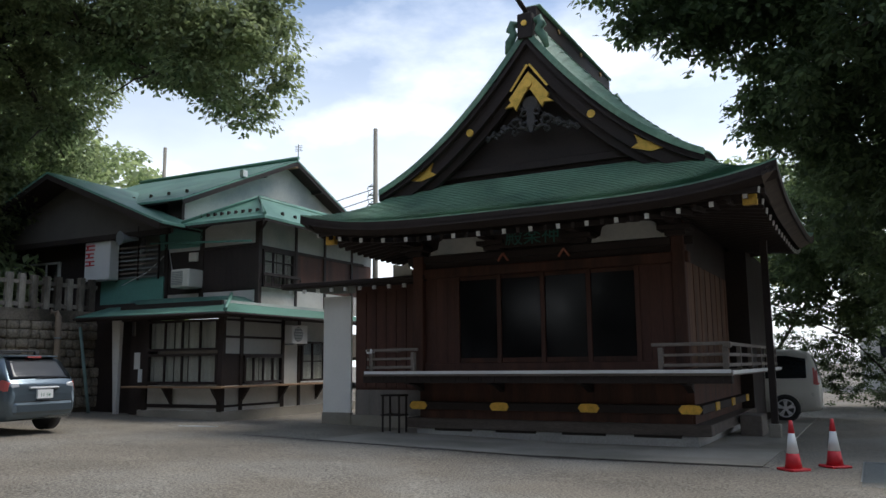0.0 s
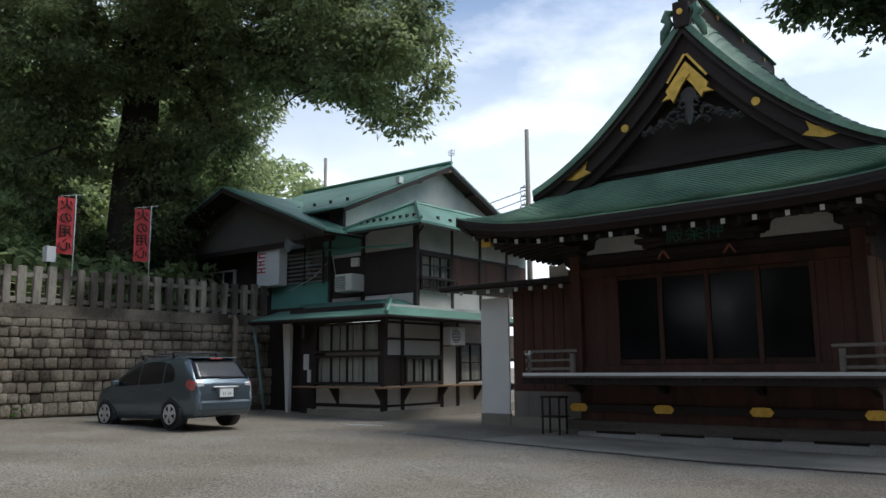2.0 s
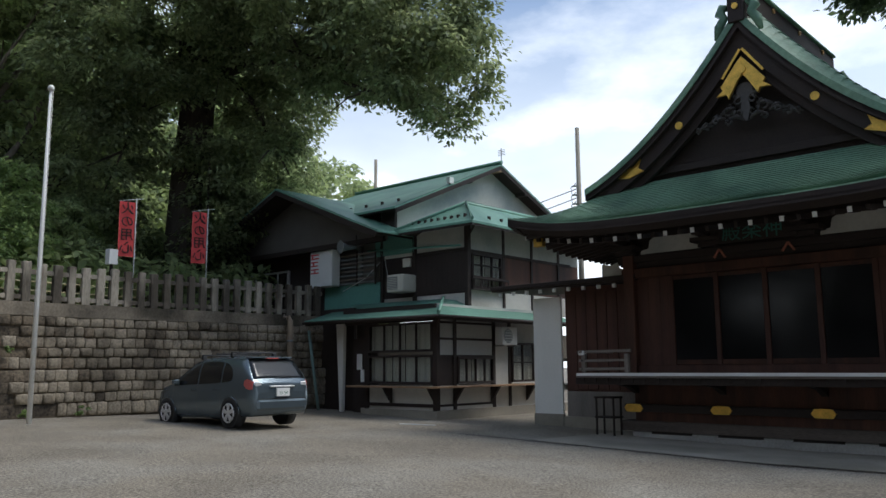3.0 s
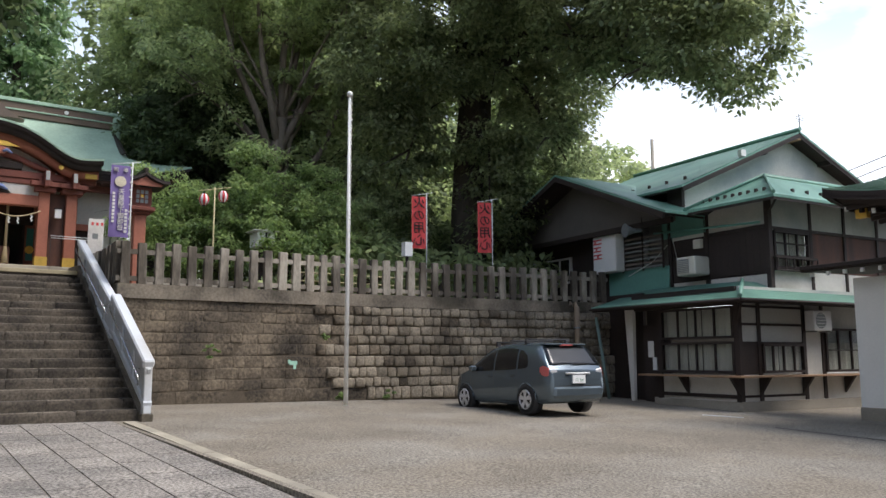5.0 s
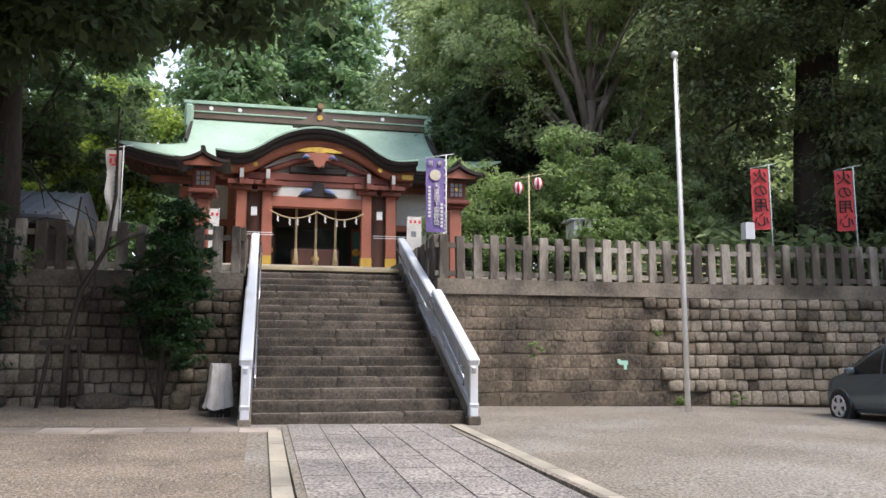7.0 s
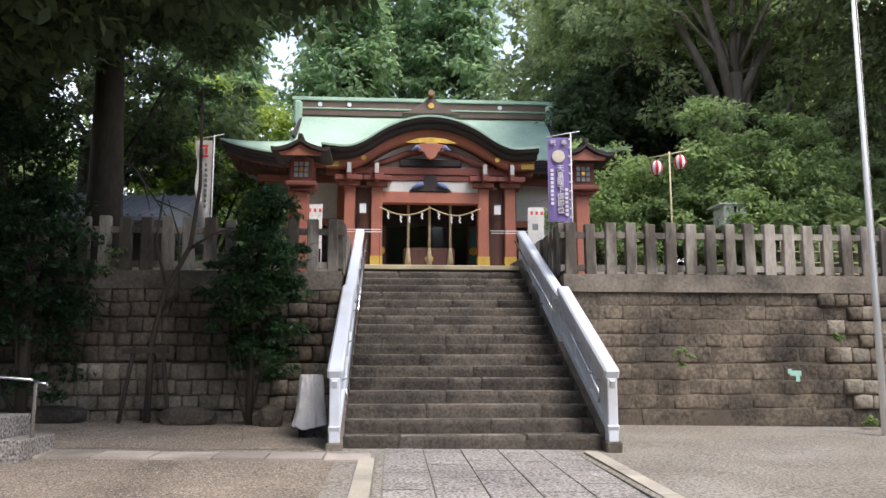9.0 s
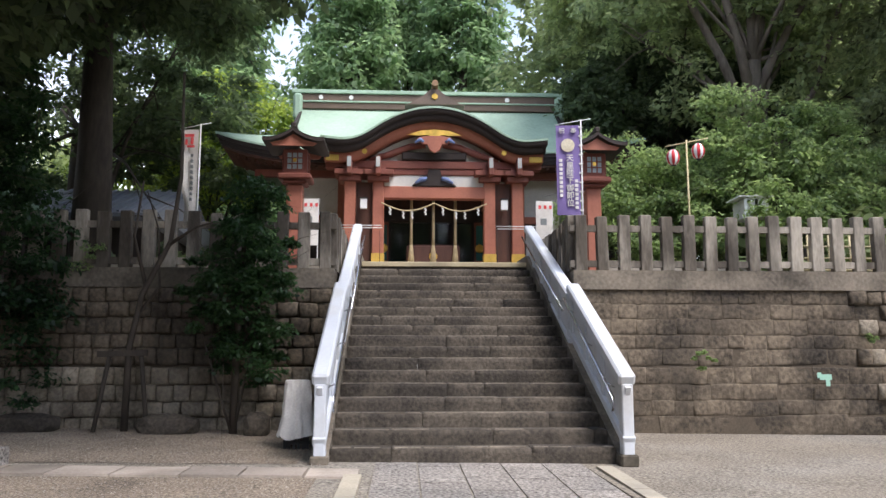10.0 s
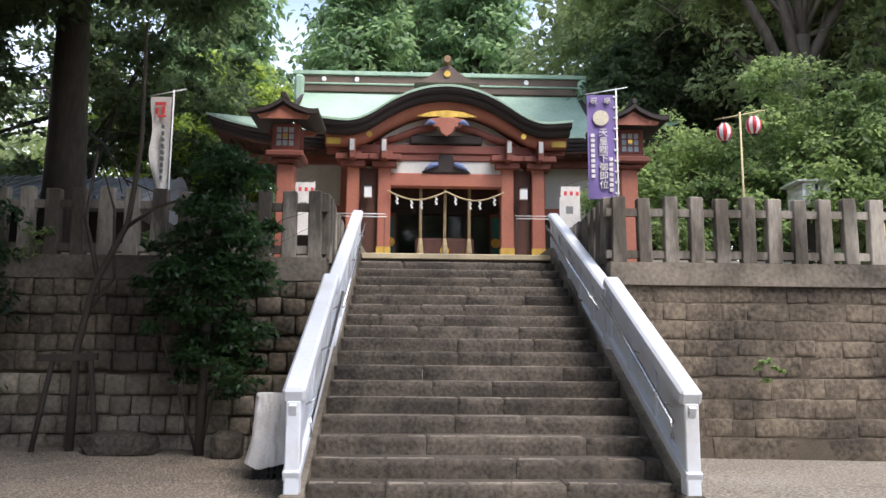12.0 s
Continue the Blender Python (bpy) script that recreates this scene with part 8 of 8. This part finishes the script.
# big tree beyond the stage
tree("broadleaf_tree", (23.0, 20.5, -0.5), [(23, 20.5, -0.5, 0.5), (22.8, 20.3, 4, 0.4), (22.3, 19.8, 8, 0.3), (21.5, 19, 10, 0.22)],
     [(14.6, 17.9, 9.9, 1.7, 1.7, 1.0), (16.0, 19.0, 9.2, 1.7, 1.8, 1.2), (16.6, 20.0, 7.6, 1.5, 1.7, 1.3), (18.0, 20.2, 6.6, 1.7, 1.8, 1.6), (19.2, 17.4, 10.6, 3.4, 3.4, 2.6), (15.6, 17.4, 10.9, 2.4, 2.4, 1.4), (22.5, 18.5, 10.2, 4, 4, 4), (17.8, 17.0, 8.0, 2.0, 2.2, 1.5), (20.5, 18.6, 6.4, 2.8, 2.6, 2.6), (19.0, 22.5, 8.0, 3, 3, 3), (19.5, 23, 4.6, 2.4, 2.6, 2.2), (17.6, 21, 13, 3.2, 3.2, 2.2), (13.6, 17.2, 10.0, 1.8, 1.6, 0.8), (15.2, 17.2, 9.4, 1.6, 1.6, 1.0)],
     120000, 0.205, LEAF_DARK, "large dark leafy tree overhanging the stage's side", 33, 12, sag=0.5, per=70, shell=0.35)
tree("broadleaf_tree", (20.2, 29, -0.6), [(20.2, 29, -0.6, 0.2), (20.2, 29, 4, 0.14)],
     [(17.6, 29.3, 3.3, 1.7, 1.7, 1.5), (16.3, 28.6, 3.6, 1.3, 1.4, 1.4), (18.9, 29.6, 2.9, 1.2, 1.2, 1.2), (20, 29, 6.5, 3, 3, 3), (18.0, 28, 4.4, 1.8, 2, 2.4), (22, 30, 4, 2.2, 2.2, 2.2), (17.0, 31, 7, 2.4, 2.4, 3), (17.9, 26, 6.0, 2.0, 2.2, 2.4), (19.9, 26.5, 3.4, 1.8, 1.8, 1.8)], 46000, 0.2, LEAF_DARK, "green tree by the yard wall", 34, 8)
tree("broadleaf_tree", (14.5, 33, -0.6), [(14.5, 33, -0.6, 0.25), (14.5, 33, 7, 0.15)],
     [(15.5, 33, 6.6, 4, 3, 3)], 14000, 0.26, LEAF_MID, "bright tree far behind the stage", 35, 8)
hd = root("low_hedge", pose(19.6, 27.4, -0.6), "low clipped dark hedge", "hedge")
leaf_mesh("leaves", leaves(np.random.default_rng(5), [(0, 0, 0.5, 1.2, 0.6, 0.5), (1.8, 0.2, 0.5, 1.2, 0.6, 0.5), (-1.9, 1.9, 1.5, 1.3, 0.6, 1.5), (-3.4, 1.5, 1.5, 1.3, 0.6, 1.5), (-0.6, 2.2, 1.5, 1.3, 0.6, 1.5)], 20000, 0.09, spread=0.25, shell=0.2), LEAF_DARK, hd)
# woods that close the grove behind and beside it
rng = np.random.default_rng(77)
wood = [(-22 + rng.normal() * 2.0, y, 6.5 + rng.random() * 3.5, 4, 4, 4.5) for y in np.arange(8, 44, 3.4)] + [(-24, y, 7 + rng.random() * 3, 4, 4, 4.5) for y in np.arange(-34, -11, 4)]
wood += [(-13, 22, 8, 3, 3.4, 4), (-16, 17, 8, 3.4, 3.4, 5), (-13, 26, 9.0, 2.8, 2.8, 3.0), (-11, 29.5, 7.6, 2.6, 2.8, 2.8), (-15, 29, 9.6, 3, 3, 3)]
wood += [(-22 + rng.normal(), y, z, 3.6, 3.8, 3.2) for z in (13.0, 17.5) for y in np.arange(7, 30, 3.6)]
wood += [(-6.2 - 1.2 * rng.random(), y, 3.5, 1.0, 1.3, 1.0) for y in np.arange(7.5, 18, 1.2)] + [(-9, y, 4.2, 1.5, 1.6, 1.6) for y in np.arange(11, 22, 2.0)]
wd = root("far_woods", pose(0, 0, T), "dense woods closing the grove", "woods", kind="stuff")
leaf_mesh("foliage", leaves(rng, wood, 195000, 0.36, spread=1.0, shell=0.55) - np.array((0, 0, T)), LEAF_MID, wd)
bm = BM()
for l in wood[::2]:
    tube(bm, [(l[0], l[1], -0.2), (l[0], l[1], l[2] - T)], [0.28, 0.16], 7)
part("trunks", bm, BARK, wd)
# unseen trees and hedge line added behind the walker close the yard, darken glass
rng = np.random.default_rng(78)
ring = [(30 + 4 * rng.random(), y, 4.5 + 3 * rng.random(), 4, 4, 5) for y in np.arange(-26, 12, 5)] + [(x, -24 - 3 * rng.random(), 4.5 + 3 * rng.random(), 4, 4, 5) for x in np.arange(-4, 30, 5)]
ring += [(x, -28, 13, 4.5, 4.5, 5) for x in np.arange(-2, 32, 6)]
ring += [(34, y, 13, 4.5, 4.5, 5) for y in np.arange(-26, 14, 6)]
bw = root("yard_trees", pose(0, 0, 0), "unseen line of trees added at the yard's open side", "woods", kind="stuff")
leaf_mesh("foliage", leaves(rng, ring, 40000, 1.1, spread=1.8, shell=0.6), LEAF_DARK, bw)
# young staked tree
yt = root("staked_tree", pose(-2.95, -5.05, 0.12), "bare young tree held by wooden stakes", "tree")
part("trunk", tube(BM(), [(0, 0, -0.1), (0.05, 0.03, 1.3), (0.1, 0.2, 2.1), (0.2, 0.62, 2.9), (0.25, 0.75, 3.9), (0.25, 0.72, 5.6)], [0.06, 0.05, 0.045, 0.04, 0.03, 0.02], 8), BARK, yt)
for p in ([(0.08, 0.12, 1.75), (0.1, 0.45, 2.2), (0.1, 0.4, 3.1), (0.1, 0.2, 3.7)], [(0.2, 0.6, 2.85), (0.3, 1.0, 3.1), (0.3, 1.3, 3.2)], [(0.1, 0.25, 2.2), (0.0, 0.0, 3.0), (0.0, 0.1, 3.9)]):
    part("branch", tube(BM(), p, [0.03, 0.022, 0.016, 0.008][:len(p)], 6), BARK, yt)
for y in (-0.42, 0.40):
    part("stake", tube(BM(), [(0.15, y, -0.1), (0.08, y * 0.55, 1.25)], 0.035, 8), BARK, yt)
part("cross_bar", beam(BM(), (0.10, -0.42, 1.18), (0.10, 0.32, 1.2), 0.05, 0.09), BARK, yt)

# ---- wall blocks ----
block_meshes = []
random.seed(17)
for k in range(8):
    bm = BM()
    j = lambda a: random.uniform(-a, a)
    corner = ((-1, -1), (0, -1), (1, -1), (1, 0), (1, 1), (0, 1), (-1, 1), (-1, 0))
    rings = []
    for depth, sy, sz, jit in ((-0.3, 0.5, 0.5, 0.0), (0.35, 0.5, 0.495, 0.012), (0.78, 0.465, 0.45, 0.022), (1.0, 0.36, 0.33, 0.04)):
        soft = 0.94 if depth > 0.7 else 1.0
        rings.append([bm.verts.new((depth + (j(0.10) if depth > 0.7 else 0), y * (sy + j(jit)) * (soft if y and z else 1), z * (sz + j(jit)) * (soft if y and z else 1))) for y, z in corner])
    c = bm.verts.new((1.05 + j(0.15), j(0.12), j(0.12)))
    for a, d in zip(rings, rings[1:]):
        for i in range(8):
            bm.faces.new((a[i], a[(i + 1) % 8], d[(i + 1) % 8], d[i])).smooth = depth > 0.9 and a is not rings[0]
    for i in range(8):
        bm.faces.new((rings[3][i], rings[3][(i + 1) % 8], c)).smooth = True
    bmesh.ops.recalc_face_normals(bm, faces=bm.faces[:])
    pair = []
    for mt in (BLOCK, BLOCKLIGHT):
        me = bpy.data.meshes.new("wall_block")
        bm.to_mesh(me)
        me.materials.append(mt)
        pair.append(me)
    bm.free()
    block_meshes.append(pair)


def lay_blocks(parent, ya, yb, near, seed):
    """Courses of blocks from ya to yb; those past the near stretch are joined into one mesh."""
    random.seed(seed)
    step = 1 if yb > ya else -1
    rest = []
    split = 6.6 if step > 0 else -40.0
    for z0, z1, out, heights in ((0.0, 1.10, -0.10, (1.25, 0.95, 1.0, 1.05)), (1.13, 2.38, -0.24, (1.1, 0.9, 1.05, 1.0, 0.95))):
        zl = z0
        for c, hz in enumerate(heights):
            h = hz / sum(heights) * (z1 - z0)
            zc = zl + h * 0.5
            zl += h
            y = ya
            while (yb - y) * step > 0.03:
                rough = y < split + (0.5 if c % 2 else 0.0)
                if rough:
                    w = random.uniform(1.1, 2.0) if (c == 0 and z0 == 0.0 and step > 0) else random.uniform(0.26, 0.62)
                else:
                    w = random.uniform(0.22, 0.36)
                w = min(w, abs(yb - y))
                if abs(yb - y) - w < 0.14:
                    w = abs(yb - y)
                yc = y + step * w / 2
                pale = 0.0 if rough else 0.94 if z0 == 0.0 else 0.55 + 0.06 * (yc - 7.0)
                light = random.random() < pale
                slope = math.degrees(math.atan(0.125)) if yc > 8.5 else 0
                tall = h * (random.uniform(0.97, 1.02) if not rough else random.uniform(0.98, 1.04))
                deep = random.uniform(0.07, 0.13) if not rough else random.uniform(0.018, 0.036)
                m = pose(wall_x(yc) + out - 0.01, yc, zc + random.uniform(-0.012, 0.012), random.uniform(-1.6, 1.6), random.uniform(-3, 3), -slope + random.uniform(-2, 2)) @ Matrix.Diagonal((deep, w * (random.uniform(0.96, 1.0) if not rough else 1.0), tall, 1))
                me = block_meshes[random.randrange(8)][int(light)]
                y += step * w
                if near[0] < yc < near[1]:
                    ob = new("wall_block", me)
                    ob.parent = parent
                    ob.matrix_basis = m
                else:
                    rest.append((me, m))
    if rest:
        bm = BM()
        for me, m in rest:
            tmp = len(bm.verts)
            bm.from_mesh(me)
            bm.verts.ensure_lookup_table()
            for v in bm.verts[tmp:]:
                v.co = m @ v.co
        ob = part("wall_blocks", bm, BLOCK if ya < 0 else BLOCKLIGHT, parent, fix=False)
        tagged(ob, "rough stone blocks", kind="stuff")


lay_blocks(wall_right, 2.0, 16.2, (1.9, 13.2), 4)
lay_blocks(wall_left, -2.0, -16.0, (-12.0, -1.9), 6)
